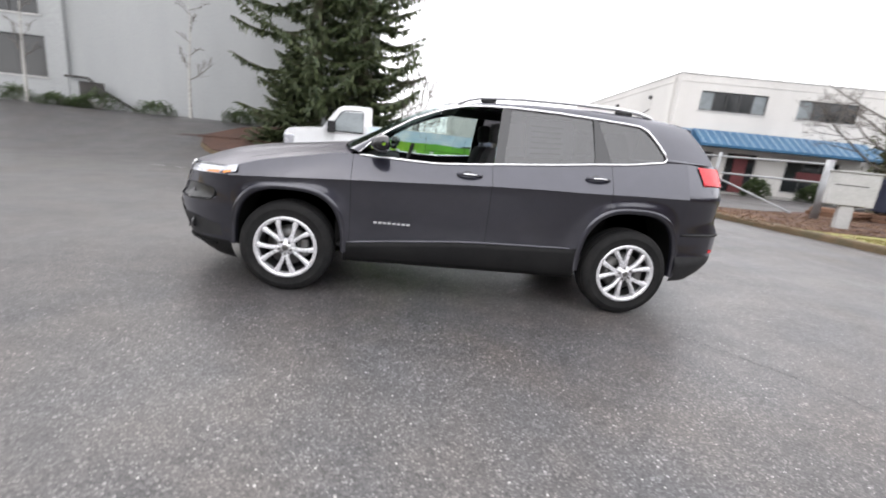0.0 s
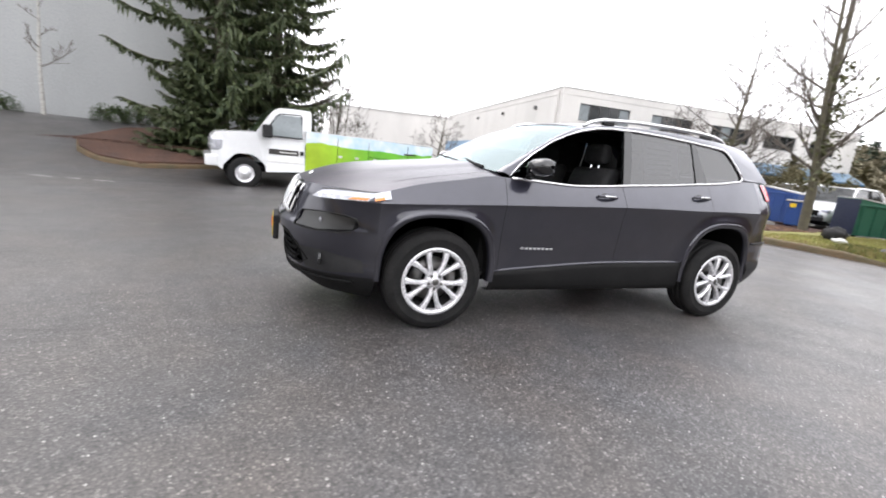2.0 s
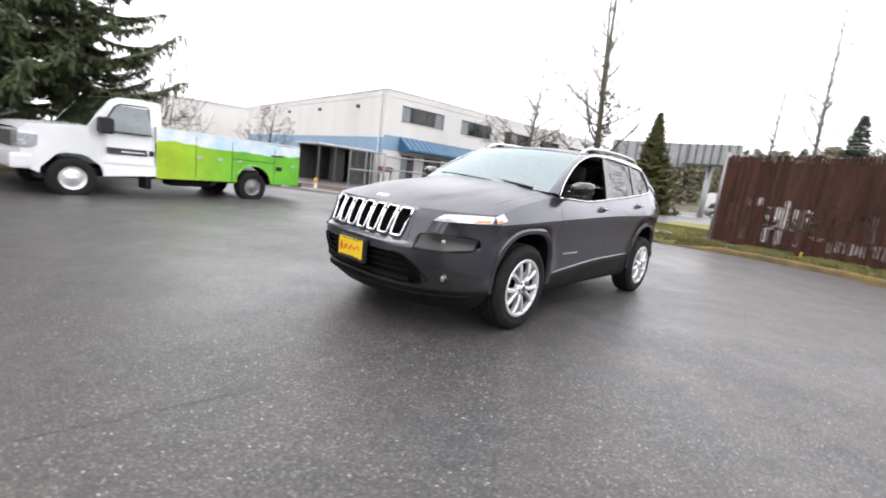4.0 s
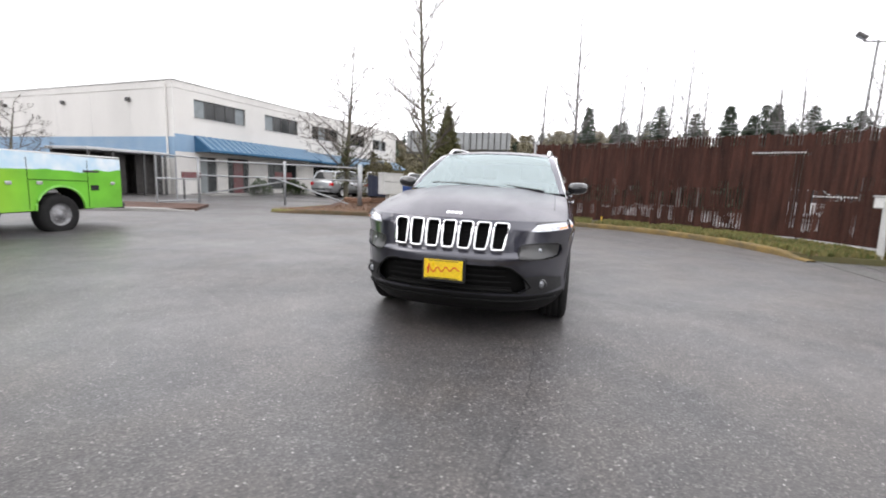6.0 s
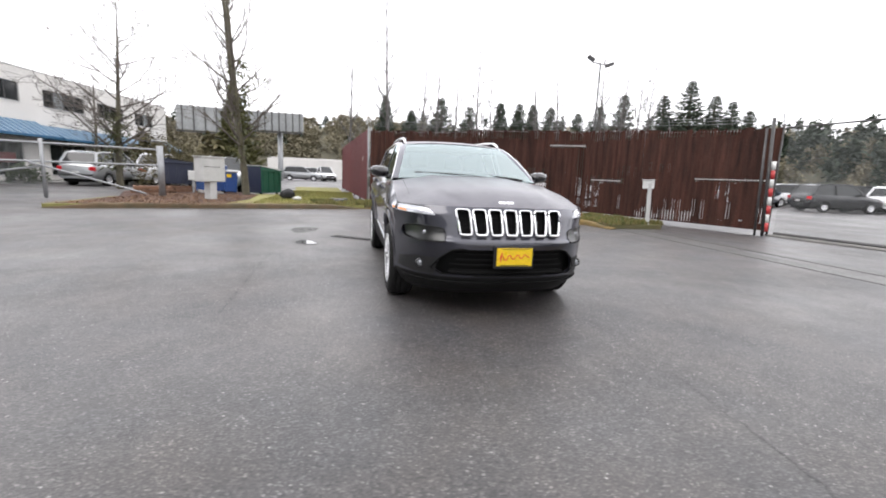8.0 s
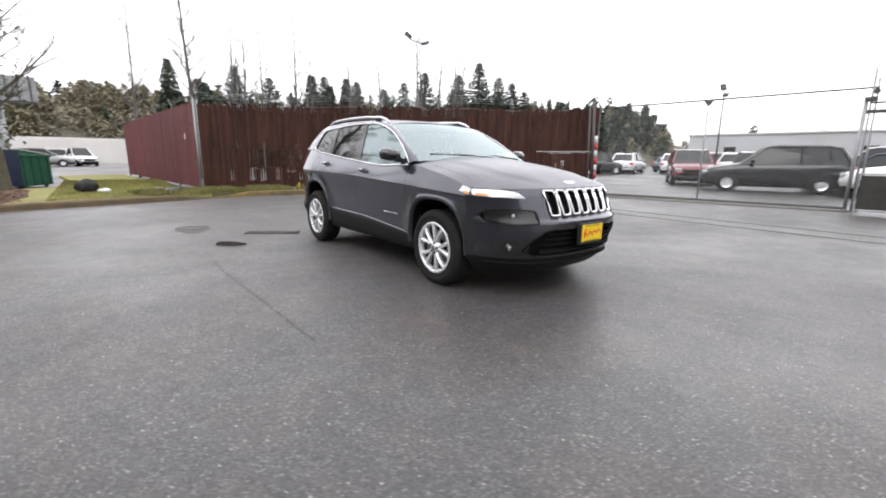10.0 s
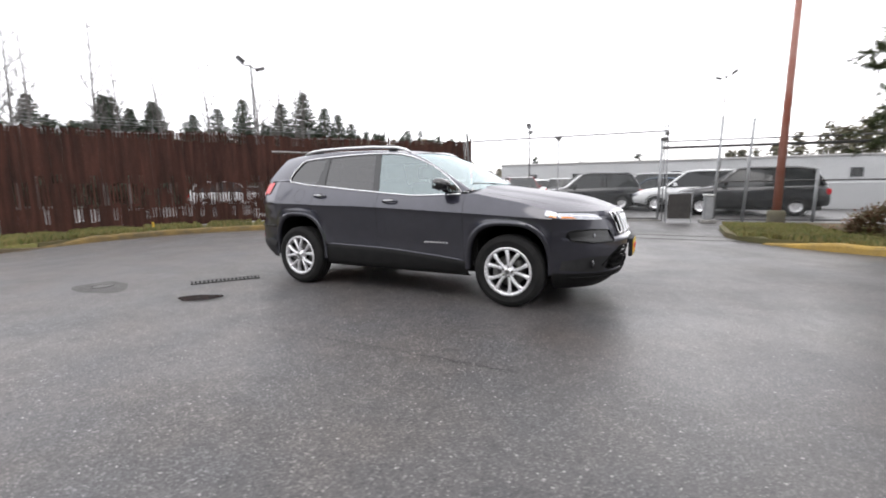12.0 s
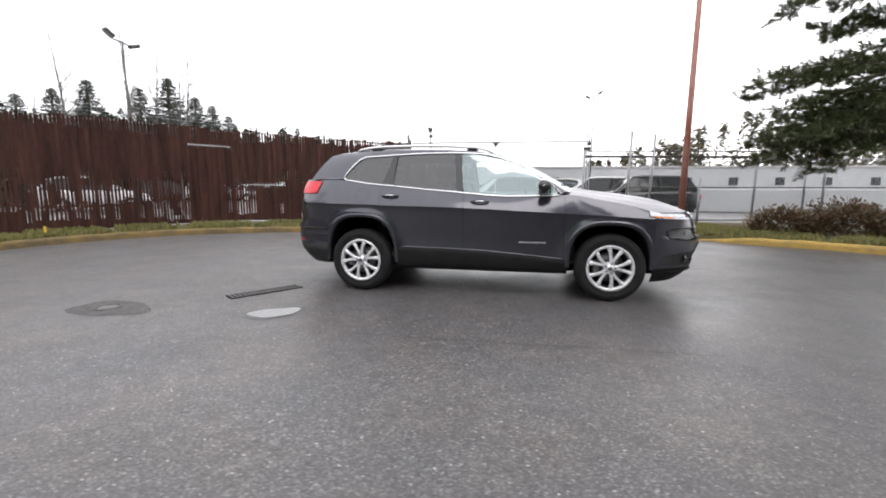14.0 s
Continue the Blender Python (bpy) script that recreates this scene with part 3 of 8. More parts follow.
flat_patch("verge_fence", [(8.95 + 0.12, 0.7), (9.3, -0.5), (9.2, -1.73), (8.8, -2.86), (7.98, -3.9), (6.66, -4.79), (5.14, -5.32), (4.5, -5.45), (4.55, -7.0), (5.6, -7.9), (8.7, -6.85), (9.3, -5.8), (11.9, 0.6), (13.2, 0.9), (13.0, 1.2), (11.0, 1.0)], 0.11, GRASS_SOIL, "mossy grass verge under the slatted fence")
flat_patch("verge_island", [(6.95, 8.6), (7.1, 8.05), (7.6, 6.86), (8.2, 4.66), (8.72, 2.46), (9.08, 0.72), (11.0, 1.0), (13.0, 1.2), (26.0, 1.9), (25.0, 4.6), (15.5, 3.6), (13.8, 5.4), (13.2, 7.6), (10.5, 8.7)], 0.11, LAWN, "thin yellow-green grass between the kerb and the red fence")
flat_patch("bed_island", [(7.2, 8.45), (7.35, 7.8), (7.9, 6.6), (8.5, 4.9), (10.6, 4.6), (13.4, 4.85), (15.2, 5.6), (15.7, 7.4), (15.3, 9.0), (13.6, 9.7), (10.5, 8.5)], 0.125, MULCH, "bare earth and bark under the sign and bins")
flat_patch("verge_pine", [(-4.32, -5.36), (-4.66, -5.08), (-5.12, -4.74), (-5.52, -4.5), (-6.25, -4.13), (-6.88, -3.55), (-7.45, -2.66), (-8.36, -1.04), (-9.6, 1.4), (-24, 3.0), (-24, -10.2), (-9, -9.9), (-5.6, -9.6), (-4.3, -9.2), (-3.85, -8.2), (-3.8, -6.4), (-3.95, -5.75)], 0.11, GRASS_SOIL, "mossy verge round the pole and the hedge")
flat_patch("bed_gates", [(-0.5, 14.4), (1.25, 13.75), (3.7, 12.45), (4.95, 10.95), (5.6, 10.35), (7.4, 11.6), (6.4, 14.2), (2.0, 16.0)], 0.09, MULCH, "bark bed in front of the gates")
flat_patch("bed_truck", [(-7.5, 11.4), (-7.2, 10.6), (-6.6, 9.9), (-5.6, 9.5), (-3.5, 10.3), (-0.5, 11.5), (0.4, 13.0), (-2.0, 14.2), (-5.2, 14.0), (-6.8, 12.8)], 0.16, MULCH, "red-brown mulch bed under the fir", drop=0.25)
kerb("kerb_truck", [(-7.1, 12.3), (-7.55, 11.45), (-7.25, 10.55), (-6.6, 9.82), (-5.6, 9.42), (-3.5, 10.2), (-0.5, 11.4)], DIRTY_KERB, "low dirty kerb round the mulch bed", 0.12)
# concrete strip at the gate, and the road behind the sign
flat_patch("gutter_gate", [(4.5, -5.55), (-4.1, -5.55), (-4.1, -5.95), (4.5, -5.95)], 0.008, GUTTER, "worn concrete gutter strip across the gateway", drop=0.02)
flat_patch("gutter_edge", [(4.5, -6.25), (-4.1, -6.3), (-4.1, -6.42), (4.5, -6.37)], 0.007, GUTTER, "thin concrete joint across the gateway", drop=0.02)


def scatter(name, n, where, size, material, label, category, up=0.8, wide=0.25, seed=1):
    """Many small blades or leaves, as one object."""
    rnd = random.Random(seed)
    vs, fs = [], []
    for _ in range(n):
        x, y, z = where(rnd)
        a = rnd.uniform(0, math.tau)
        h = size * rnd.uniform(0.5, 1.3)
        dx, dy = math.cos(a) * h * wide, math.sin(a) * h * wide
        lean = rnd.uniform(-1, 1) * h * (1.2 - up)
        k = len(vs)
        vs += [(x - dx, y - dy, z), (x + dx, y + dy, z), (x + dx * 0.3 - dy * lean / h * 2, y + dy * 0.3 + dx * lean / h * 2, z + h * up), (x - dx * 0.6 - dy * lean / h, y - dy * 0.6 + dx * lean / h, z + h * up * 0.7)]
        fs.append((k, k + 1, k + 2, k + 3))
    me = bpy.data.meshes.new(name)
    me.from_pydata(vs, [], fs)
    me.materials.append(material)
    return tagged(new(name, me), label, category, kind="stuff")


def along(line, a, b, lo, hi, z):
    """A chooser of places beside a line, lo to hi metres to its left."""
    pts = resample([(x, y, 0) for x, y in line], 200)

    def pick(rnd):
        i = int(rnd.uniform(a, b) * 198)
        p, d = pts[i], (pts[i + 1] - pts[i]).normalized()
        o = rnd.uniform(lo, hi)
        return p.x - d.y * o, p.y + d.x * o, z

    return pick


scatter("grass_fence", 15000, along(KERB_FENCE, 0.40, 1.0, 0.15, 2.0, 0.10), 0.14, GRASS, "uneven mossy grass and weeds along the fence", "grass", seed=2)
scatter("grass_island", 16000, lambda r: (r.uniform(8.9, 19), r.uniform(1.0, 4.2), 0.10), 0.06, LAWN_BLADES, "thin yellow-green grass", "grass", seed=3)
scatter("grass_pine", 22000, along(KERB_PINE, 0.0, 0.6, 0.15, 3.2, 0.10), 0.13, GRASS, "mossy grass behind the yellow kerb", "grass", seed=4)
scatter("grass_pole", 9000, lambda r: (r.uniform(-5.7, -3.95), r.uniform(-8.6, -5.6), 0.10), 0.10, GRASS, "thin muddy grass round the foot of the pole", "grass", seed=14)
scatter("leaves_pole", 2600, lambda r: (r.uniform(-6.5, -4.0), r.uniform(-9.1, -5.6), 0.125), 0.05, LEAF_LITTER, "dead leaves and mud round the pole", "leaves", up=0.25, wide=0.5, seed=15)
scatter("leaves_fence", 4200, along(KERB_FENCE, 0.0, 1.0, 0.02, 1.2, 0.125), 0.05, LEAF_LITTER, "brown fallen leaves behind the kerb", "leaves", up=0.2, wide=0.5, seed=5)
scatter("leaves_gutter", 500, along(KERB_FENCE, 0.0, 1.0, -0.18, -0.01, 0.004), 0.03, LEAF_LITTER, "dark leaf litter in the gutter", "leaves", up=0.2, wide=0.5, seed=6)
scatter("leaves_island", 3500, lambda r: (r.uniform(7.4, 13.0), r.uniform(4.7, 8.3), 0.132), 0.055, LEAF_LITTER, "dead leaves and twigs on the bare earth", "leaves", up=0.3, wide=0.45, seed=11)
scatter("mulch_chips", 3500, lambda r: (r.uniform(-7.8, -2.5), r.uniform(9.9, 13.0), ground_z(-5, 11.3) + 0.02 + 0.17), 0.05, MULCH, "loose bark chips", "mulch", up=0.25, wide=0.5, seed=7)


# sunken patch with rain water
def blob(x, y, rx, ry, turn, seed, n=36):
    rnd = random.Random(seed)
    ph = [rnd.uniform(0, 6) for _ in range(4)]
    out = []
    for k in range(n):
        a = k * math.tau / n
        r = 1 + 0.10 * math.sin(2 * a + ph[0]) + 0.08 * math.sin(3 * a + ph[1]) + 0.05 * math.sin(5 * a + ph[2])
        px, py = rx * r * math.cos(a), ry * r * math.sin(a)
        out.append((x + px * math.cos(turn) - py * math.sin(turn), y + px * math.sin(turn) + py * math.cos(turn)))
    return out


def thin_sheet(name, outline, z, material, label, category):
    bm = bmesh.new()
    bm.faces.new([bm.verts.new((x, y, ground_z(x, y) + z)) for x, y in outline])
    return tagged(part(name, bm, material), label, category, kind="structure")


thin_sheet("sunken_patch", blob(3.45, 2.12, 0.40, 0.27, -0.25, 14, 48), 0.003, WET_PATCH, "dark sunken asphalt patch with a ragged edge", "ground")
valve = thing("valve_cover", pose(3.50, 2.10, 0), "small round iron valve cover in the sunken patch", "valve cover")
part("ring", lathe([(0.125, 0.003), (0.12, 0.011), (0.095, 0.011), (0.095, 0.004)], "z", 28), IRON, valve)
part("lid", lathe([(0.001, 0.010), (0.085, 0.009), (0.090, 0.003)], "z", 28), GUTTER, valve, "worn grey lid")
thin_sheet("puddle", blob(1.80, 1.95, 0.21, 0.15, 0.5, 3), 0.008, WATER, "shallow rain puddle in a broken patch", "water")
for v in bpy.data.objects["puddle"].data.vertices:
    v.co.z -= 0.013 * (v.co.y - 1.95)
thin_sheet("patch_rim", blob(1.80, 1.95, 0.265, 0.19, 0.5, 3), 0.004, GUTTER, "dark broken asphalt round the puddle", "ground")
drain = thing("drain_grate", pose(2.38, 1.2, 0, 0, 0, 55), "long iron drain grate set in the asphalt", "drain grate")
part("frame", box(-0.40, 0.40, -0.09, 0.09, 0.001, 0.006), DARK, drain)
for k in range(17):
    part("bar", box(-0.385 + 0.0465 * k, -0.363 + 0.0465 * k, -0.075, 0.075, 0.004, 0.012), IRON, drain)
for y0 in (-0.09, 0.075):
    part("side_bar", box(-0.40, 0.40, y0, y0 + 0.015, 0.002, 0.013), IRON, drain)


def crack(name, line, seed, width=0.012):
    rnd = random.Random(seed)
    pts = []
    for p in resample([(x, y, 0) for x, y in line], int(len(line) * 22)):
        pts.append((p.x + rnd.uniform(-0.018, 0.018), p.y + rnd.uniform(-0.018, 0.018)))
    rows = []
    for i, (x, y) in enumerate(pts):
        a, b = pts[max(0, i - 1)], pts[min(len(pts) - 1, i + 1)]
        d = Vector((b[0] - a[0], b[1] - a[1], 0)).normalized()
        w = width * rnd.uniform(0.4, 1.3)
        rows.append([(x - d.y * w, y + d.x * w, 0.003), (x + d.y * w, y - d.x * w, 0.003)])
    tagged(part(name, sheet(rows), TAR), "thin dark crack in the asphalt", "crack", kind="structure")


crack("crack_front", [(-2.0, -0.68), (-2.9, -0.72), (-3.4, -0.70), (-4.3, -0.58), (-5.4, -0.3)], 1, 0.0023)
crack("crack_side", [(0.8, 2.34), (0.0, 2.34), (-0.75, 2.32), (-1.35, 2.31), (-1.9, 2.29)], 2, 0.0036)
crack("crack_back", [(1.6, -1.2), (2.2, -1.9), (2.5, -2.6)], 4, 0.003)
for k, (xa, xb) in enumerate(((-6.8, -6.45), (-6.2, -5.95), (-5.75, -5.4))):
    ya, yb = 7.0 - 0.13 * (xa + 6.9), 7.0 - 0.13 * (xb + 6.9)
    thin_sheet("paint_line_%d" % (k + 1), [(xa, ya), (xb, yb), (xb + 0.03, yb + 0.06), (xa + 0.05, ya + 0.05)], 0.004, WHITE_PAINT, "short worn white paint line", "road marking")

# ---- slatted chain-link fence ----
def fence_run(name, line, height, z0, slat_mat, label, pitch=0.084, holes=(), seed=5, wires=True, back=1):
    """A slatted fence along a line of corners; holes: (from, to, low, high, share of the slats that are cut back there)."""
    f = thing(name, pose(line[0].x, line[0].y, z0), label, "fence")
    rnd = random.Random(seed)
    shared = {}
    base, home = 0.0, Vector((line[0].x, line[0].y, 0))

    def slat_mesh(w, h):
        key = (round(w, 3), round(h, 2))
        if key not in shared:
            bm = box(-w / 2, w / 2, -0.005, 0.005, 0, h)
            me = bpy.data.meshes.new("slat")
            bm.to_mesh(me)
            bm.free()
            me.materials.append(slat_mat)
            shared[key] = me
        return shared[key]

    for a, b in zip(line, line[1:]):
        run = b - a
        length = run.length
        m = pose(*(a - home), 0, 0, math.degrees(math.atan2(run.y, run.x)))
        count = round(length / pitch)
        for i in range(count):
            x = (i + 0.5) * length / count
            s = base + x
            top = height(s) + rnd.choice((-0.04, -0.02, 0.0, 0.01, 0.03))
            cuts = sorted({0.02, top, *[z for p, q, za, zb, c in holes if p <= s <= q for z in (za, zb) if 0.02 < z < top]})
            spans = []
            drop = rnd.uniform(-0.03, 0.03)
            for lo, hi in zip(cuts, cuts[1:]):
                narrow = any(p <= s <= q and za <= (lo + hi) / 2 <= zb and rnd.random() < c for p, q, za, zb, c in holes)
                lo, hi = (lo if lo == 0.02 else lo + drop), (hi if hi == top else hi + drop)
                if spans and spans[-1][2] == narrow:
                    spans[-1][1] = hi
                else:
                    spans.append([lo, hi, narrow])
            sx, turn, tilt = x + rnd.uniform(-0.003, 0.003), rnd.gauss(0, 2.2), rnd.gauss(0, 0.12)
            for lo, hi, narrow in spans:
                ob = new("slat", slat_mesh(pitch * (0.62 if narrow else 1.03), round((hi - lo) * 50) / 50))
                ob.parent = f
                ob.matrix_basis = m @ pose(sx, rnd.uniform(-0.004, 0.004), lo, 0, tilt, turn)
        n = max(1, round(length / 2.9))
        for k in range(n + (1 if b is line[-1] else 0)):
            x = length * k / n
            h = height(base + x)
            part("post", tube([m @ Vector((x, 0.045 * back, -0.1)), m @ Vector((x, 0.045 * back, h + 0.10))], 0.032, 10), DARK_STEEL if base + x > 0.1 else GALV, f, "", True)
            part("wire_arm", tube([m @ Vector((x, 0.045 * back, h + 0.10)), m @ Vector((x, -0.06 * back, h + 0.34))], 0.012, 6), GALV, f)
        xs = np.linspace(0, length, max(3, int(length / 0.6)))
        part("rail", tube([m @ Vector((0, 0.035 * back, 0.06)), m @ Vector((length, 0.035 * back, 0.06))], 0.018, 8), GALV, f)
        part("rail", tube([m @ Vector((x, 0.035 * back, height(base + x) - 0.05)) for x in xs], 0.018, 8), GALV, f)
        if wires:
            for k in range(3):
                part("barbed_wire", tube([m @ Vector((x, 0.02 - 0.035 * k, height(base + x) + 0.16 + 0.08 * k - 0.015 * math.sin(math.pi * (x % 2.9) / 2.9))) for x in xs], 0.004, 4), GALV, f)
        base += length
    return f


brown_height = smooth_line([(0, 2.72), (3.0, 2.76), (5.5, 2.88), (8.8, 2.88), (11.0, 2.72), (13.9, 2.62)])
HOLES = [
    (0.3, 6.75, 0.66, 1.30, 0.36), (0.8, 6.75, 0.26, 0.66, 0.18), (0.3, 6.7, 1.30, 1.52, 0.12), (8.2, 13.7, 0.22, 0.72, 0.10), (0.2, 8.3, 2.56, 3.2, 0.5),
    (1.4, 2.85, 0.72, 1.28, 0.8), (2.9, 4.0, 0.98, 1.16, 0.4), (2.5, 4.3, 0.54, 0.64, 0.45), (3.2, 4.1, 0.30, 0.60, 0.5),
    (4.1, 6.72, 0.72, 1.12, 0.6), (4.9, 6.78, 1.12, 1.34, 0.45), (6.05, 6.8, 0.14, 0.48, 0.5),
    (6.8, 8.16, 2.28, 2.37, 0.97), (7.95, 8.16, 0.3, 2.30, 0.25), (8.16, 8.8, 0.25, 1.34, 0.6), (8.8, 9.7, 1.08, 1.26, 0.8), (9.3, 10.1, 1.32, 1.66, 0.55),
    (10.2, 11.95, 0.06, 0.36, 0.75), (10.5, 11.6, 1.5, 1.75, 0.2), (11.95, 13.75, 1.25, 1.33, 0.97), (12.0, 13.7, 0.20, 1.22, 0.1),
    (3.0, 5.6, 2.60, 3.2, 0.45), (8.3, 13.0, 2.52, 3.2, 0.7),
]
brown = fence_run("slatted_fence", [FENCE_A, Vector((9.5, -6.0, 0)), Vector((8.9, -7.1, 0)), FENCE_S], brown_height, 0.10, SLAT, "tall chain-link fence with weathered dark brown privacy slats", holes=HOLES, seed=8)
red = fence_run("red_fence", [FENCE_A + Vector((0.1, 0.12, 0)), Vector((26.3, 1.6, 0))], lambda s: 2.75, 0.10, RED_SLAT, "tall fence with dark red slats beside the grass", pitch=0.078, seed=9, back=-1)
runs = [(FENCE_A, Vector((9.5, -6.0, 0))), (Vector((9.5, -6.0, 0)), Vector((8.9, -7.1, 0))), (Vector((8.9, -7.1, 0)), FENCE_S)]
for s0, s1, z, tall, gap in ((6.84, 8.06, 2.34, 0.045, 0.074), (8.45, 9.6, 1.16, 0.035, 0.09), (11.98, 13.7, 1.29, 0.030, 0.074)):
    # pale clips that hold the slats in a row
    s = s0
    while s < s1:
        (a, b), off = (runs[0], s) if s < 6.835 else (runs[1], s - 6.835) if s < 8.088 else (runs[2], s - 8.088)
        d = (b - a).normalized()
        q = a + d * off - FENCE_A
        clip = part("slat_clip", box(-0.018, 0.018, -0.022, -0.013, z, z + tall), WHITE_PAINT, brown, "pale slat clip")
        clip.matrix_basis = pose(q.x, q.y, 0, 0, 0, math.degrees(math.atan2(d.y, d.x)))
        s += gap
part("placard", box(1.0, 1.12, 0.12, 0.13, 1.6, 1.8), WHITE_PAINT, red, "small pale placard")

# striped post and box on a post by the gateway
sp = thing("striped_post", pose(3.45, -9.12, 0, 0, 1.5, 40), "gate post with red and white stripes", "post")
part("pole", tube([(0, 0, 0), (0.05, 0, 2.95)], 0.038, 12), DARK_STEEL, sp, "", True)
for k in range(8):
    part("stripe", tube([(-0.06, -0.03, 0.12 + 0.22 * k), (-0.055, -0.03, 0.34 + 0.22 * k)], 0.05, 12), RED_PAINT if k % 2 == 0 else WHITE_PAINT, sp, "red band" if k % 2 == 0 else "white band", True)
part("second_pole", tube([(0.16, 0.05, 0), (0.17, 0.05, 2.7)], 0.028, 10), DARK_STEEL, sp, "", True)
kp = thing("keypad_post", pose(4.75, -6.72, 0.1, 0, 2, 48), "leaning white post with a small keypad box", "keypad post")
part("post", box(-0.05, 0.05, -0.05, 0.05, 0, 1.12, 0.012), SIGN_GREY, kp)
part("box", box(-0.10, 0.18, -0.12, 0.05, 0.98, 1.20, 0.015), WHITE_PAINT, kp, "weathered white control box")
part("panel", box(0.0, 0.13, -0.128, -0.12, 1.03, 1.14, 0.004), DARK_STEEL, kp, "dark keypad face")
part("cap", box(-0.12, 0.20, -0.14, 0.07, 1.20, 1.222, 0.006), SIGN_GREY, kp)

# ---- sliding gate and chain-link beyond ----
GATE_A = Vector((3.5, -9.4, 0))
GATE_TURN = math.degrees(math.atan2(-1.2, -5.8))
gate = thing("sliding_gate", pose(GATE_A.x, GATE_A.y, 0, 0, 0, GATE_TURN), "wide chain-link sliding gate hung from a thin overhead rail", "gate")
part("overhead_rail", tube([(0, 0, 2.72), (6.2, 0, 2.80)], 0.022, 8), DARK_STEEL, gate)
part("bottom_rail", tube([(0.1, 0, 0.08), (6.0, 0, 0.08)], 0.035, 8), DARK_STEEL, gate)
part("track", box(0.0, 6.1, -0.12, 0.12, 0.0, 0.05, 0.01), CONCRETE, gate, "low concrete track")
part("wire_panel", sheet([[(x, 0, z) for x in (0.1, 3.0, 6.0)] for z in (0.1, 1.3, 2.68)]), WIRE_MESH, gate, "woven wire panel")
part("bracket_post", tube([(2.9, 0.0, 0.0), (2.9, 0.0, 2.70)], 0.020, 8), GALV, gate, "", True)
part("bracket", sheet([[(2.76, -0.02, 2.76), (3.04, -0.02, 2.76)], [(2.87, -0.02, 2.62), (2.93, -0.02, 2.62)]]), DARK_STEEL, gate)
lot_fence = thing("lot_fence", pose(GATE_A.x, GATE_A.y, 0, 0, 0, GATE_TURN), "chain-link fence with grey posts and a dark gate beam", "fence")
for x, top, lx in ((6.0, 2.52, 0.02), (6.12, 3.22, -0.03), (6.22, 3.0, -0.05), (7.55, 3.15, 0.10), (8.35, 3.05, 0.12), (10.15, 1.56, 0.02), (12.1, 2.25, 0.03), (13.9, 2.3, 0.02), (14.6, 2.66, 0.0), (17.3, 2.3, 0), (20.2, 2.3, 0)):
    part("post", tube([(x, 0.0, -0.1), (x + lx, 0.0, top)], 0.042 if x not in (6.12, 6.22) else 0.024, 10), GALV, lot_fence, "", True)
part("gate_beam", box(6.0, 12.2, -0.03, 0.03, 2.24, 2.32, 0.01), DARK_STEEL, lot_fence, "long dark gate beam")
for z, a, b in ((2.47, 6.1, 15.0), (1.22, 7.5, 20.2), (0.06, 7.5, 20.2)):
    part("rail", tube([(a, 0, z), (b, 0, z)], 0.022, 8), DARK_STEEL, lot_fence)
part("rail", tube([(12.1, 0, 2.2), (20.2, 0, 2.25)], 0.018, 8), GALV, lot_fence)
part("wire_panel", sheet([[(x, 0.0, z) for x in (7.6, 12.0, 20.2)] for z in (0.08, 1.2, 2.2)]), WIRE_MESH, lot_fence, "woven wire panel")
part("roller_bracket", box(5.98, 6.2, -0.06, 0.06, 2.50, 2.60, 0.01), DARK_STEEL, lot_fence)
part("roller", lathe([(0.001, -0.03), (0.06, -0.03), (0.06, 0.03), (0.001, 0.03)], "y", 16), DARK_STEEL, lot_fence).location = (6.16, 0, 2.72)
wicket = thing("wicket_gate", pose(-2.62, -9.95, 0, 0, 0, GATE_TURN), "small dark gate panel in a pale tube frame", "gate")
for pts in (((0, 0, 0.0), (0, 0, 0.9)), ((0.68, 0, 0.0), (0.68, 0, 0.9)), ((0, 0, 0.9), (0.68, 0, 0.9)), ((0, 0, 0.1), (0.68, 0, 0.1))):
    part("frame_tube", tube(pts, 0.017, 8), GALV, wicket)
part("dark_panel", box(0.03, 0.65, -0.012, 0.012, 0.13, 0.87, 0.004), SHADOW_TRIM, wicket, "dark sheet panel")
operator = thing("gate_operator", pose(-3.72, -10.35, 0, 0, 0, GATE_TURN), "pale weathered gate operator cabinet on a low plinth", "gate operator")
part("plinth", box(-0.20, 0.20, -0.20, 0.20, 0, 0.10, 0.015), CONCRETE, operator)
part("cabinet", box(-0.11, 0.11, -0.13, 0.13, 0.10, 0.80, 0.02), GALV, operator)
part("hood", box(-0.13, 0.13, -0.15, 0.15, 0.802, 0.85, 0.012), WHITE_PAINT, operator, "pale rounded hood")
part("hatch", box(-0.08, 0.08, 0.131, 0.140, 0.24, 0.66, 0.004), SIGN_GREY, operator, "flat service hatch")
pole = thing("rust_red_pole", pose(-5.15, -9.1, 0.1, 0, -0.6, 0), "tall rust-red pole with a dark collar at its foot", "pole")
part("shaft", tube([(0, 0, 0.0), (0, 0, 3.4), (0, 0, 9.5)], [0.10, 0.085, 0.06], 16), RUST_POLE, pole, "", True)
part("foot_collar", lathe([(0.20, 0.0), (0.20, 0.32), (0.16, 0.36), (0.13, 0.36)], "z", 20), BARK, pole, "dark rusty foot collar", True)
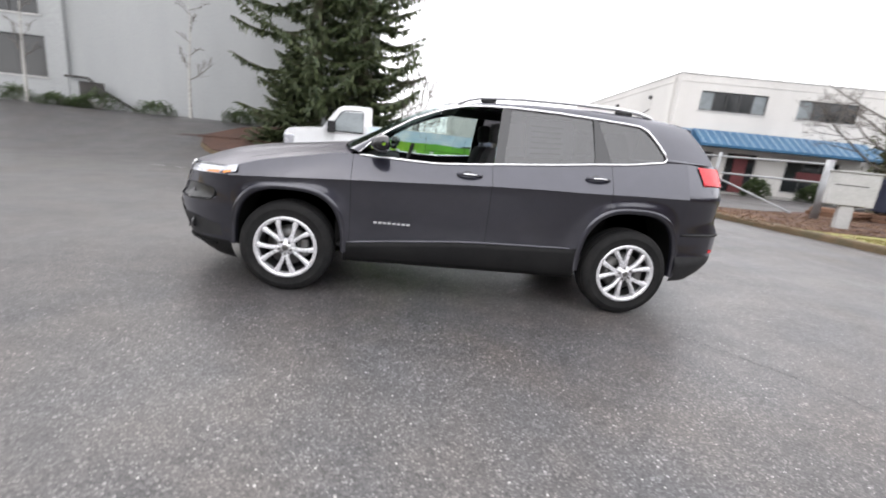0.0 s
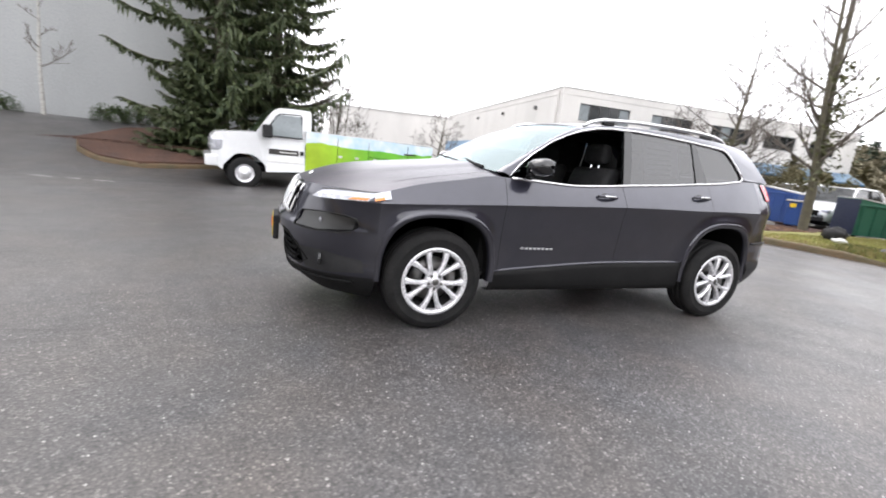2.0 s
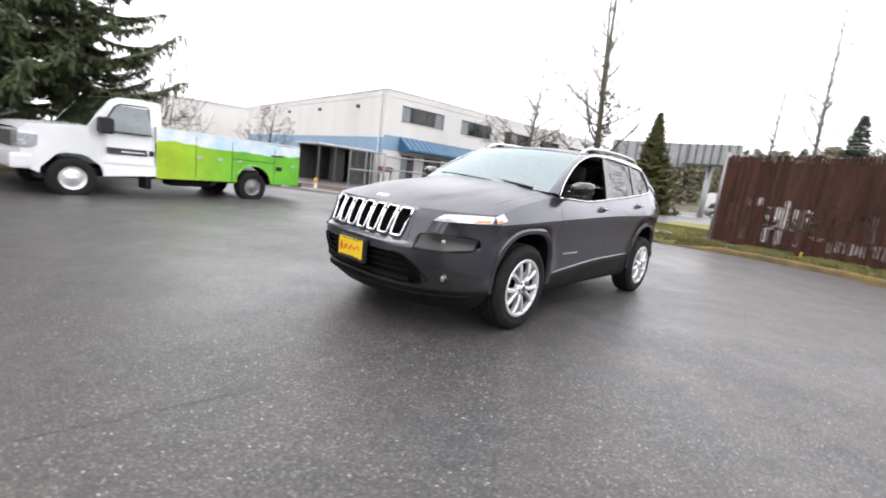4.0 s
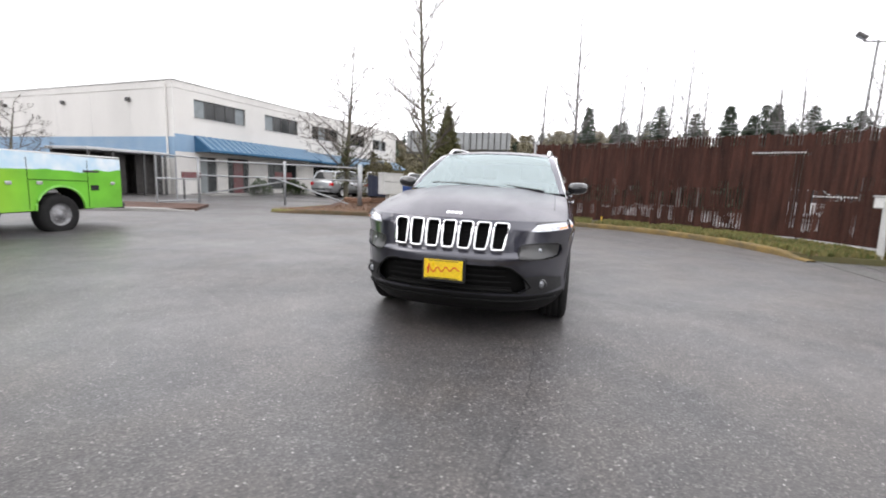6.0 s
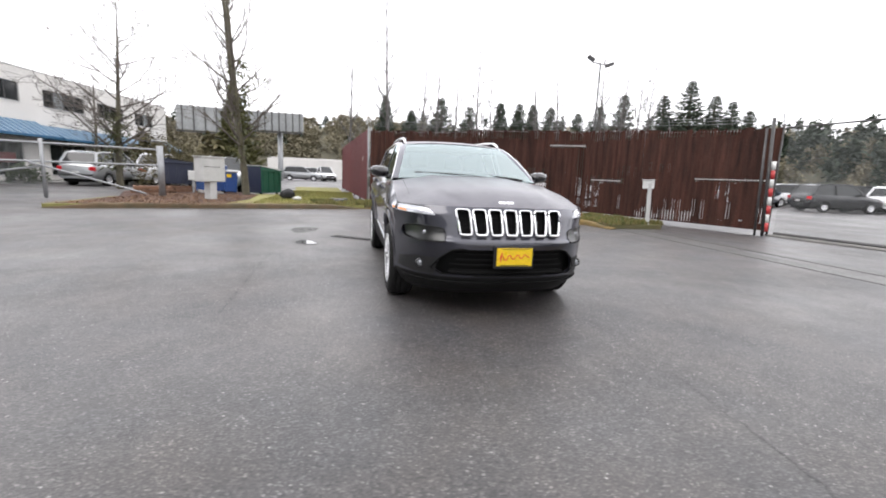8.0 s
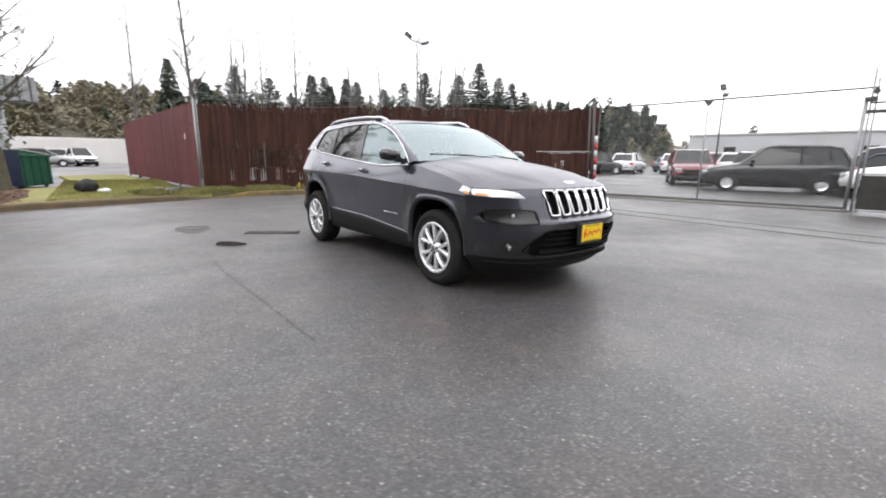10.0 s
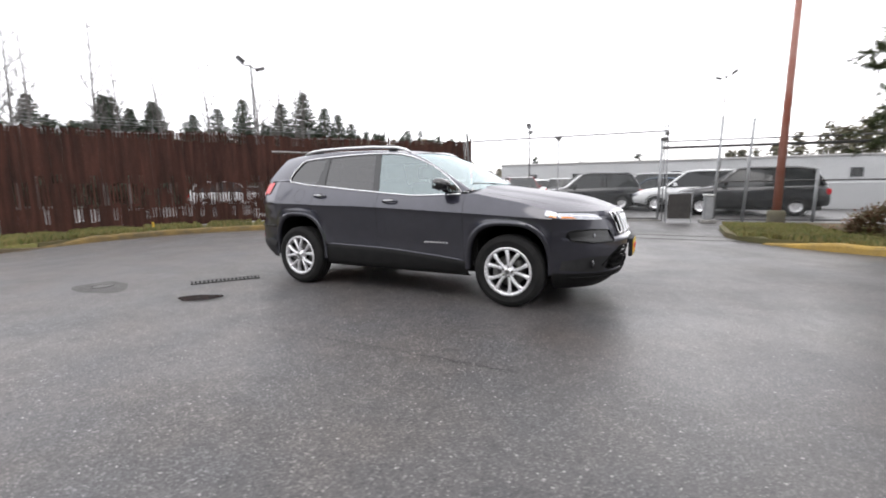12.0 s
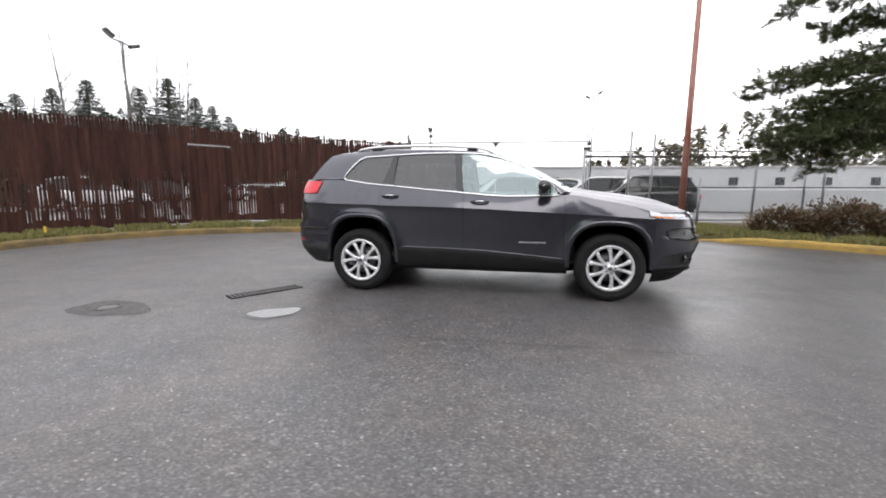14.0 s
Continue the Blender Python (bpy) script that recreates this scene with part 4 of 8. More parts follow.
for x, y in ((-11.5, -22.5), (-8.5, -24.0)):
    cone = thing("traffic_cone", pose(x, y, 0), "small orange traffic cone on the wet lot", "traffic cone", "cones in the lot")
    part("cone", lathe([(0.13, 0.03), (0.05, 0.55), (0.03, 0.68), (0.001, 0.68)], "z", 16), ORANGE, cone, "", True)
    part("base", box(-0.18, 0.18, -0.18, 0.18, 0, 0.035, 0.01), ORANGE, cone)

# ---- buildings ----
def wall_with_openings(name, length, height, thick, openings, material, parent, z0=-0.3):
    """A wall along local x, front at y = 0, with openings (x0, x1, z0, z1) cut through."""
    xs = sorted({0, length, *[v for o in openings for v in o[:2]]})
    zs = sorted({z0, height, *[v for o in openings for v in o[2:]]})
    bm = bmesh.new()
    solid = lambda x, z: 0 <= x <= length and z0 <= z <= height and not any(o[0] < x < o[1] and o[2] < z < o[3] for o in openings)
    verts = {}

    def v(x, y, z):
        k = (x, y, z)
        if k not in verts:
            verts[k] = bm.verts.new(k)
        return verts[k]

    for xa, xb in zip(xs, xs[1:]):
        for za, zb in zip(zs, zs[1:]):
            if not solid((xa + xb) / 2, (za + zb) / 2):
                continue
            bm.faces.new((v(xa, 0, za), v(xb, 0, za), v(xb, 0, zb), v(xa, 0, zb)))
            bm.faces.new((v(xa, thick, zb), v(xb, thick, zb), v(xb, thick, za), v(xa, thick, za)))
            for (p, q), (mx, mz) in ((((xa, za), (xa, zb)), (xa - 0.01, (za + zb) / 2)), (((xb, zb), (xb, za)), (xb + 0.01, (za + zb) / 2)), (((xb, za), (xa, za)), ((xa + xb) / 2, za - 0.01)), (((xa, zb), (xb, zb)), ((xa + xb) / 2, zb + 0.01))):
                if not solid(mx, mz):
                    bm.faces.new((v(p[0], 0, p[1]), v(q[0], 0, q[1]), v(q[0], thick, q[1]), v(p[0], thick, p[1])))
    bmesh.ops.recalc_face_normals(bm, faces=bm.faces)
    return part(name, bm, material, parent)


def window_unit(parent, x0, x1, z0, z1, lights, blinds=()):
    """A dark-framed window of several lights set back in its opening."""
    win = new("window")
    win.parent = parent
    y = 0.10
    t = 0.05
    for a, b, c, d in ((x0, x1, z0, z0 + t), (x0, x1, z1 - t, z1), (x0, x0 + t, z0 + t, z1 - t), (x1 - t, x1, z0 + t, z1 - t)):
        part("frame", box(a, b, y - 0.03, y + 0.03, c, d), WINDOW_FRAME, win)
    w = (x1 - x0 - 2 * t) / lights
    for k in range(lights):
        a = x0 + t + k * w
        part("pane", box(a, a + w, y, y + 0.012, z0 + t, z1 - t), WINDOW_DARK if k not in blinds else BLIND_AND_SHEEN, win, "dark glass" if k not in blinds else "glass with a pale blind")
        if k:
            part("mullion", box(a - 0.025, a + 0.025, y - 0.025, y + 0.02, z0 + t, z1 - t), WINDOW_FRAME, win)
    part("sill", box(x0 - 0.05, x1 + 0.05, -0.04, 0.08, z0 - 0.05, z0 - 0.003), ROOF_EDGE, win)
    return win


def awning(parent, x0, x1, z_top, z_low, out, material, ribs=True, step_x=0.42):
    """A sloped metal canopy with standing seams, end cheeks and a front lip."""
    a = new("awning")
    a.parent = parent
    a["label"] = "blue standing-seam metal awning"
    rows = [[(x, -out * t - 0.005, z_top + (z_low + 0.12 - z_top) * t) for x in np.linspace(x0, x1, 12)] for t in (0, 0.5, 1)] + [[(x, -out - 0.005, z_low) for x in np.linspace(x0, x1, 12)]]
    thicken(part("roof_sheet", sheet(rows), material, a), 0.02, 1.0)
    for xe in (x0, x1):
        part("end_cheek", poly_prism([(xe, 0, z_top), (xe, -out, z_low + 0.12), (xe, -out, z_low), (xe, 0, z_low)], (1 if xe == x0 else -1, 0, 0), 0.02), material, a)
    # the soffit's dark colour paints the awning's shade
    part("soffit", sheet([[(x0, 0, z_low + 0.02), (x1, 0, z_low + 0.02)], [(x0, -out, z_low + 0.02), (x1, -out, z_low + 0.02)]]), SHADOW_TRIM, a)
    if ribs:
        for x in np.arange(x0 + 0.2, x1, step_x):
            part("seam", tube([(x, -0.01, z_top + 0.015), (x, -out - 0.01, z_low + 0.135)], 0.026, 4), AWNING_RIB, a)
    return a


# cream two-storey building with a blue awning
CREAM_TURN = math.degrees(math.atan2(-0.122, 0.9925))
cream = thing("cream_building", pose(13.29, 19.346, 0, 0, 0, CREAM_TURN), "cream two-storey commercial building with a blue awning and band", "building")
UPPER = [(1.2, 4.7, 4.2, 5.18), (6.3, 9.4, 4.18, 5.16), (10.95, 14.2, 4.15, 5.1), (15.4, 18.2, 4.12, 5.05), (19.5, 21.9, 4.1, 5.0)]
LOWER = [(1.45, 2.55, 0.05, 2.1), (3.3, 4.9, 0.05, 2.15), (6.5, 9.3, 0.35, 2.1), (11.1, 14.0, 0.35, 2.1), (15.4, 18.6, 0.3, 2.1), (19.8, 22.6, 0.3, 2.1)]
wall_with_openings("front_wall", 23.9, 5.55, 0.25, UPPER + LOWER, CREAM_WALL, cream)
part("parapet", box(-0.02, 23.92, -0.02, 0.30, 5.552, 5.93, 0.02), CREAM_WALL, cream, "projecting parapet band")
part("parapet_cap", box(-0.05, 23.95, -0.05, 0.35, 5.932, 6.0, 0.01), ROOF_EDGE, cream)
for o, blinds in zip(UPPER, ((0, 4), (0,), (1,), (), (2,))):
    window_unit(cream, *o, 5 if o[0] < 2 else 4, blinds)
for k, o in enumerate(LOWER):
    window_unit(cream, *o, 2 if o[1] - o[0] < 2 else 3, (0,) if k == 0 else ())
part("door_panel", box(3.75, 4.45, 0.02, 0.07, 0.06, 2.05), MAROON, cream, "maroon door leaf")
part("shop_board", box(7.2, 8.8, 0.04, 0.08, 1.0, 1.5), MAROON, cream, "maroon board behind the shop window")
wall_with_openings("side_wall", 28.0, 5.55, 0.25, [], CREAM_WALL, cream).matrix_basis = pose(0, 28.252, 0, 0, 0, -90)
part("side_parapet", box(-0.02, 0.28, 0.302, 28.25, 5.552, 5.93, 0.02), CREAM_WALL, cream)
part("side_cap", box(-0.05, 0.33, 0.352, 28.3, 5.932, 6.0, 0.01), ROOF_EDGE, cream)
part("side_band", box(-0.006, 0.0, 0.0, 28.2, 1.95, 3.05), BLUE_BAND, cream, "faded blue painted band")
part("corner_band", box(0.0, 1.15, -0.006, 0.0, 2.3, 3.22), BLUE_BAND, cream, "faded blue painted band")
part("roof", box(0.3, 23.9, 0.35, 28.2, 5.5, 5.6), ROOF_EDGE, cream)
part("back_wall", box(0.0, 23.9, 28.0, 28.25, -0.3, 5.55), CREAM_WALL, cream)
part("end_wall", box(23.65, 23.9, 0.25, 28.0, -0.3, 5.55), CREAM_WALL, cream)
# dark screen stands in for the shade of the rooms
part("interior_screen", box(0.3, 23.6, 1.2, 1.25, -0.2, 5.4), SHADOW_TRIM, cream, "dark screen painting the unlit rooms behind the windows")
awning(cream, 1.15, 10.3, 3.24, 2.35, 1.25, BLUE_METAL)
awning(cream, 10.6, 23.8, 3.1, 2.3, 1.25, BLUE_METAL, step_x=0.5)
for y in (3.4, 9.5, 16.0):
    lamp = part("wall_lamp", box(-0.16, 0.0, y, y + 0.28, 4.95, 5.15, 0.02), DARK_STEEL, cream, "small dark wall lamp")
part("downpipe", tube([(-0.06, 0.5, 0.0), (-0.06, 0.5, 5.8)], 0.05, 8), CREAM_WALL, cream)
part("step", box(0.8, 23.0, -1.6, 0.0, -0.28, 0.06, 0.02), CONCRETE, cream, "concrete walk along the shop fronts")
for k in range(1, 8):
    part("wall_joint", box(-0.004, 0.001, k * 3.5, k * 3.5 + 0.03, 0, 5.55), ROOF_EDGE, cream)

# dark open shed against its side
shed = thing("lean_to_shed", pose(9.2, 19.5, 0, 0, 0, CREAM_TURN + 2), "dark open shed with a pale flat roof", "shed")
part("roof_slab", box(-0.5, 3.3, -0.4, 2.6, 2.0, 2.13, 0.02), FAR_PALE, shed, "pale flat roof")
# dark panels put the open shed's shade into colour
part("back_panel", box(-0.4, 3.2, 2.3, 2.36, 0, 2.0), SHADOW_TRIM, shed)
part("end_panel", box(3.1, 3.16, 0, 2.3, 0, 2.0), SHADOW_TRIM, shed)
for x in (-0.4, 0.6, 2.0, 3.1):
    part("post", box(x, x + 0.09, -0.3, -0.21, 0, 2.0), DARK_STEEL, shed)
for x in (0.7, 2.1):
    part("dark_door", box(x, x + 0.9, 0.4, 0.46, 0.02, 1.95), SHADOW_TRIM, shed, "dark boarded door")

# long pale wing further back
wing = thing("rear_wing", pose(3.6, 55.0, 0.0, 0, 0, -14), "long pale flat-roofed wing behind the truck", "building")
part("wall", box(0, 21, 0, 0.3, 0, 6.0), CREAM_WALL, wing)
part("cap", box(-0.1, 21.1, -0.1, 0.4, 6.002, 6.2), ROOF_EDGE, wing)
part("body", box(0.1, 20.9, 0.31, 12, 0, 5.9), CREAM_WALL, wing)

# tall pale grey building up the slope
GREY_BASE = 1.12
greyb = thing("grey_building", pose(-30.0, 15.2, GREY_BASE, 0, 0, 1.7), "tall pale grey concrete building with dark windows", "building")
GW = [(12.4, 14.55, 1.05, 2.6), (12.2, 14.45, 3.38, 4.9), (8.8, 11.2, 1.05, 2.6), (8.8, 11.2, 3.38, 4.9), (5.2, 7.6, 1.05, 2.6), (5.2, 7.6, 3.38, 4.9)]
wall_with_openings("front_wall", 27.0, 8.6, 0.3, GW, GREY_WALL, greyb, -0.8)
for o in GW:
    window_unit(greyb, *o, 2)
part("pilaster", box(14.75, 15.45, -0.22, 0.0, -0.8, 8.6, 0.02), GREY_WALL, greyb, "shallow concrete pilaster")
part("score_line", box(15.45, 27.0, -0.005, 0.0, 3.70, 3.735), GREY_WALL, greyb)
part("score_line", box(15.45, 27.0, -0.005, 0.0, 6.6, 6.635), GREY_WALL, greyb)
part("end_wall", box(26.7, 27.0, 0.3, 14, -0.8, 8.6), GREY_WALL, greyb)
part("roof", box(0, 26.7, 0.3, 14, 8.4, 8.6), GREY_WALL, greyb)
# dark sheet in place of unlit rooms
part("back", box(0, 26.7, 1.4, 1.5, -0.5, 8.4), SHADOW_TRIM, greyb)
part("end_wall", box(-0.3, 0.0, 0.0, 14, -0.8, 8.6), GREY_WALL, greyb)
stair = thing("outside_stair", pose(-30.0, 15.2, GREY_BASE, 0, 0, 1.7), "dark sloping stair cover against the grey wall", "stair")
part("slope_rail", tube([(15.5, -0.5, 1.17), (16.35, -0.5, 1.16), (16.95, -0.5, 0.70), (18.2, -0.5, 0.02)], 0.05, 6), SHADOW_TRIM, stair, "dark sloping handrail")
part("slope_wall", poly_prism([(16.35, -0.4, 1.10), (16.95, -0.4, 0.66), (18.1, -0.4, 0.0), (15.6, -0.4, 0.0), (15.6, -0.4, 1.10)], (0, 1, 0), 0.12), GREY_WALL, stair, "low sloping wall")
# thin dark plate on the wall, for the shade of a gap
part("opening", box(15.95, 16.9, -0.42, -0.405, 0.45, 1.02), SHADOW_TRIM, stair, "dark plate painted as the shaded gap under the cover")

# pale low building beyond the car lot
far = thing("far_building", pose(13.0, -39.0, -0.2, 0, 0, 186), "long low pale blue-grey building beyond the car lot", "building")
part("wall", box(0, 62, -0.3, 0, 0, 3.45), FAR_PALE, far)
part("body", box(0.05, 61.9, 0.01, 10, 0, 3.3), FAR_PALE, far)
part("eave", box(-0.1, 62.1, -0.42, 0.2, 3.452, 3.6, 0.02), ROOF_EDGE, far)
for k in range(14):
    x = 2.8 + 4.3 * k
    part("window", box(x, x + 0.85, -0.34, -0.302, 1.75, 2.5), WINDOW_DARK, far)
    part("panel_joint", box(x + 2.2, x + 2.26, -0.315, -0.301, 0, 3.4), ROOF_EDGE, far)
# added pale panel in place of bright reflections on the wet lot
low = thing("low_wall", pose(-9.5, -19.0, 0, 0, 0, 172), "long pale panel standing in for the bright wet lot and white trucks", "wall")
part("panel", box(-6, 26, 0, 0.25, 0, 1.15, 0.03), FAR_PALE, low)

# ---- the dark grey SUV ----
# Its own axes: front towards -x, driver's side -y, wheel centres at x = -1.35 and 1.35.
belt_z = smooth_line([(-1.76, 0.925), (-1.5, 1.0), (-1.2, 1.055), (-0.95, 1.095), (-0.7, 1.09), (-0.3, 1.08), (0.0, 1.098), (0.3, 1.125), (0.63, 1.152), (0.96, 1.185), (1.29, 1.215), (1.54, 1.25), (1.76, 1.262)])
belt_y = smooth_line([(-1.76, 0.865), (-1.3, 0.852), (-0.95, 0.835), (-0.5, 0.826), (0.0, 0.82), (1.0, 0.80), (1.5, 0.775), (1.76, 0.755)])
char_z = smooth_line([(-1.76, 0.862), (-1.35, 0.885), (-0.95, 0.905), (-0.5, 0.925), (0.0, 0.948), (0.5, 0.965), (0.95, 0.972), (1.35, 0.985), (1.76, 0.99)])
char_y = smooth_line([(-1.76, 0.905), (-1.35, 0.93), (-0.9, 0.922), (0.0, 0.92), (0.9, 0.925), (1.35, 0.928), (1.58, 0.917), (1.76, 0.896)])
sill_z = smooth_line([(-0.95, 0.425), (-0.5, 0.465), (0.1, 0.505), (0.9, 0.522)])
ARCHES = ((-1.335, 0.43, 0.475), (1.345, 0.43, 0.52))
TYRE_R = 0.352


def arch_z(x, shrink=0.0):
    """The lower edge of the body over a wheel, or 0."""
    for xc, w, h in ARCHES:
        u = abs(x - xc) / (w - shrink)
        if u < 1:
            return 0.36 + (h - shrink) * (1 - u ** 2.8) ** (1 / 2.8)
    return 0.0


def lower_z(x):
    s = sill_z(x) if -0.96 < x < 0.96 else 0.40
    return max(s, arch_z(x))


def side_y(x, z):
    """Half width of the body at x and z: rounded shoulder, undercut below it, flaring again at the sill."""
    zc, z1 = char_z(x), belt_z(x)
    yc, y1 = char_y(x), belt_y(x)
    if z >= zc:
        u = min(1.0, (z - zc) / (z1 - zc))
        return yc + (y1 - yc) * (0.72 * u + 0.28 * u * u)
    d = zc - z
    y = yc - 0.014 * (1 - math.exp(-d / 0.035)) - 0.052 * (min(d, 0.5) / 0.5) ** 1.3 + 0.010 * step(0.36, 0.45, d)
    for xc, w, h in ARCHES:
        r = math.hypot((x - xc) / w, max(0.0, z - 0.36) / h)
        y += 0.022 * step(1.30, 1.0, r) * step(0.0, 0.10, d)
    return y


def side_column(x, rows=19):
    """Points up the body's side at x, from the sill or arch to the belt."""
    z0, zc, z1 = lower_z(x), char_z(x), belt_z(x)
    zs = [z0 + (zc - z0) * (1 - (1 - k / 11) ** 1.5) for k in range(12)] + [zc + (z1 - zc) * k / (rows - 12) for k in range(1, rows - 11)]
    return [(x, side_y(x, z), z) for z in zs]


def side_stations(a, b):
    xs = set(np.round(np.linspace(a, b, max(3, int((b - a) / 0.05))), 4))
    for xc, w, h in ARCHES:
        for k in range(31):
            x = xc - w * 0.9995 * math.cos(k / 30 * math.pi)
            if a < x < b:
                xs.add(round(x, 4))
    return sorted(xs)


front_x = smooth_line([(0.20, -2.14), (0.26, -2.22), (0.32, -2.275), (0.40, -2.31), (0.50, -2.342), (0.60, -2.358), (0.655, -2.355), (0.69, -2.315), (0.74, -2.295), (0.86, -2.25), (0.925, -2.205)])
low_front_y = smooth_line([(0.20, 0.76), (0.26, 0.82), (0.32, 0.86), (0.40, 0.885), (0.50, 0.903), (0.60, 0.912), (0.70, 0.914), (0.80, 0.912), (0.862, 0.905), (0.925, 0.865)])
rear_x = smooth_line([(0.30, 2.08), (0.38, 2.17), (0.50, 2.25), (0.62, 2.275), (0.72, 2.27), (0.80, 2.225), (1.0, 2.215), (1.15, 2.20), (1.262, 2.17)])
low_rear_y = smooth_line([(0.30, 0.84), (0.38, 0.875), (0.50, 0.90), (0.72, 0.912), (0.99, 0.90), (1.15, 0.83), (1.262, 0.755)])


def front_y(z):
    """Half width of the nose, running into the fender's side."""
    t = step(0.36, 0.46, z)
    return low_front_y(z) * (1 - t) + side_y(-1.76, min(z, 0.925)) * t


def rear_y(z):
    t = step(0.44, 0.56, z)
    return low_rear_y(z) * (1 - t) + side_y(1.76, min(z, 1.262)) * t


def front_point(z, y, lift=0.0):
    yw, xf = front_y(z), front_x(z)
    v = min(1.0, abs(y) / yw)
    x = xf + (-1.76 - xf) * (0.85 * v ** 3.5 + 0.15 * v ** 9)
    if lift:
        slope = (-1.76 - xf) * (2.975 * v ** 2.5 + 1.35 * v ** 8) / yw
        n = Vector((-1.0, slope * (1 if y > 0 else -1), 0)).normalized()
        return Vector((x, y, z)) + n * lift
    return Vector((x, y, z))


def rear_point(z, y, lift=0.0):
    yw, xf = rear_y(z), rear_x(z)
    v = min(1.0, abs(y) / yw)
    x = xf + (1.76 - xf) * v ** 8.5
    slope = (1.76 - xf) * 8.5 * v ** 7.5 / yw
    return Vector((x, y, z)) + Vector((1.0, -slope * (1 if y > 0 else -1), 0)).normalized() * lift


def wrap_rows(fn, widths, z0, z1, nz, ny=61, a=-1.0, b=1.0):
    rows = []
    for i in range(nz):
        z = z0 + (z1 - z0) * i / (nz - 1)
        rows.append([fn(z, widths(z) * math.sin((a + (b - a) * j / (ny - 1)) * math.pi / 2)) for j in range(ny)])
    return rows


def on_front(outline, lift, n=10):
    """A patch over the nose: outline = (lower edge, upper edge), each a list of (y, z)."""
    lo, hi = (resample([(p[0], p[1], 0) for p in e], n) for e in outline)
    rows = []
    for k in range(5):
        t = k / 4
        rows.append([front_point(a.y + (b.y - a.y) * t, a.x + (b.x - a.x) * t, lift) for a, b in zip(lo, hi)])
    return rows


INTAKE_RIM = [(-0.63, 0.43), (-0.56, 0.385), (-0.25, 0.378), (0.0, 0.376), (0.25, 0.378), (0.56, 0.385), (0.63, 0.43), (0.57, 0.52), (0.49, 0.585), (0.42, 0.60), (0.0, 0.604), (-0.42, 0.60), (-0.49, 0.585), (-0.57, 0.52)]
LAMP_RIM = [(0.815, 0.660), (0.78, 0.645), (0.70, 0.640), (0.62, 0.642), (0.545, 0.650), (0.53, 0.68), (0.53, 0.73), (0.55, 0.752), (0.62, 0.760), (0.70, 0.764), (0.79, 0.760), (0.825, 0.745), (0.835, 0.70)]


def inside(y, z, ring):
    hit = False
    for (ya, za), (yb, zb) in zip(ring, ring[1:] + ring[:1]):
        if (za > z) != (zb > z) and y < ya + (z - za) / (zb - za) * (yb - ya):
            hit = not hit
    return hit


def in_opening(p):
    return inside(p.y, p.z, INTAKE_RIM) or inside(abs(p.y), p.z, LAMP_RIM) or (abs(p.y) < 0.445 and 0.705 < p.z < 0.908)


def mirror(points, s):
    return [Vector((p[0], p[1] * s, p[2])) for p in points]


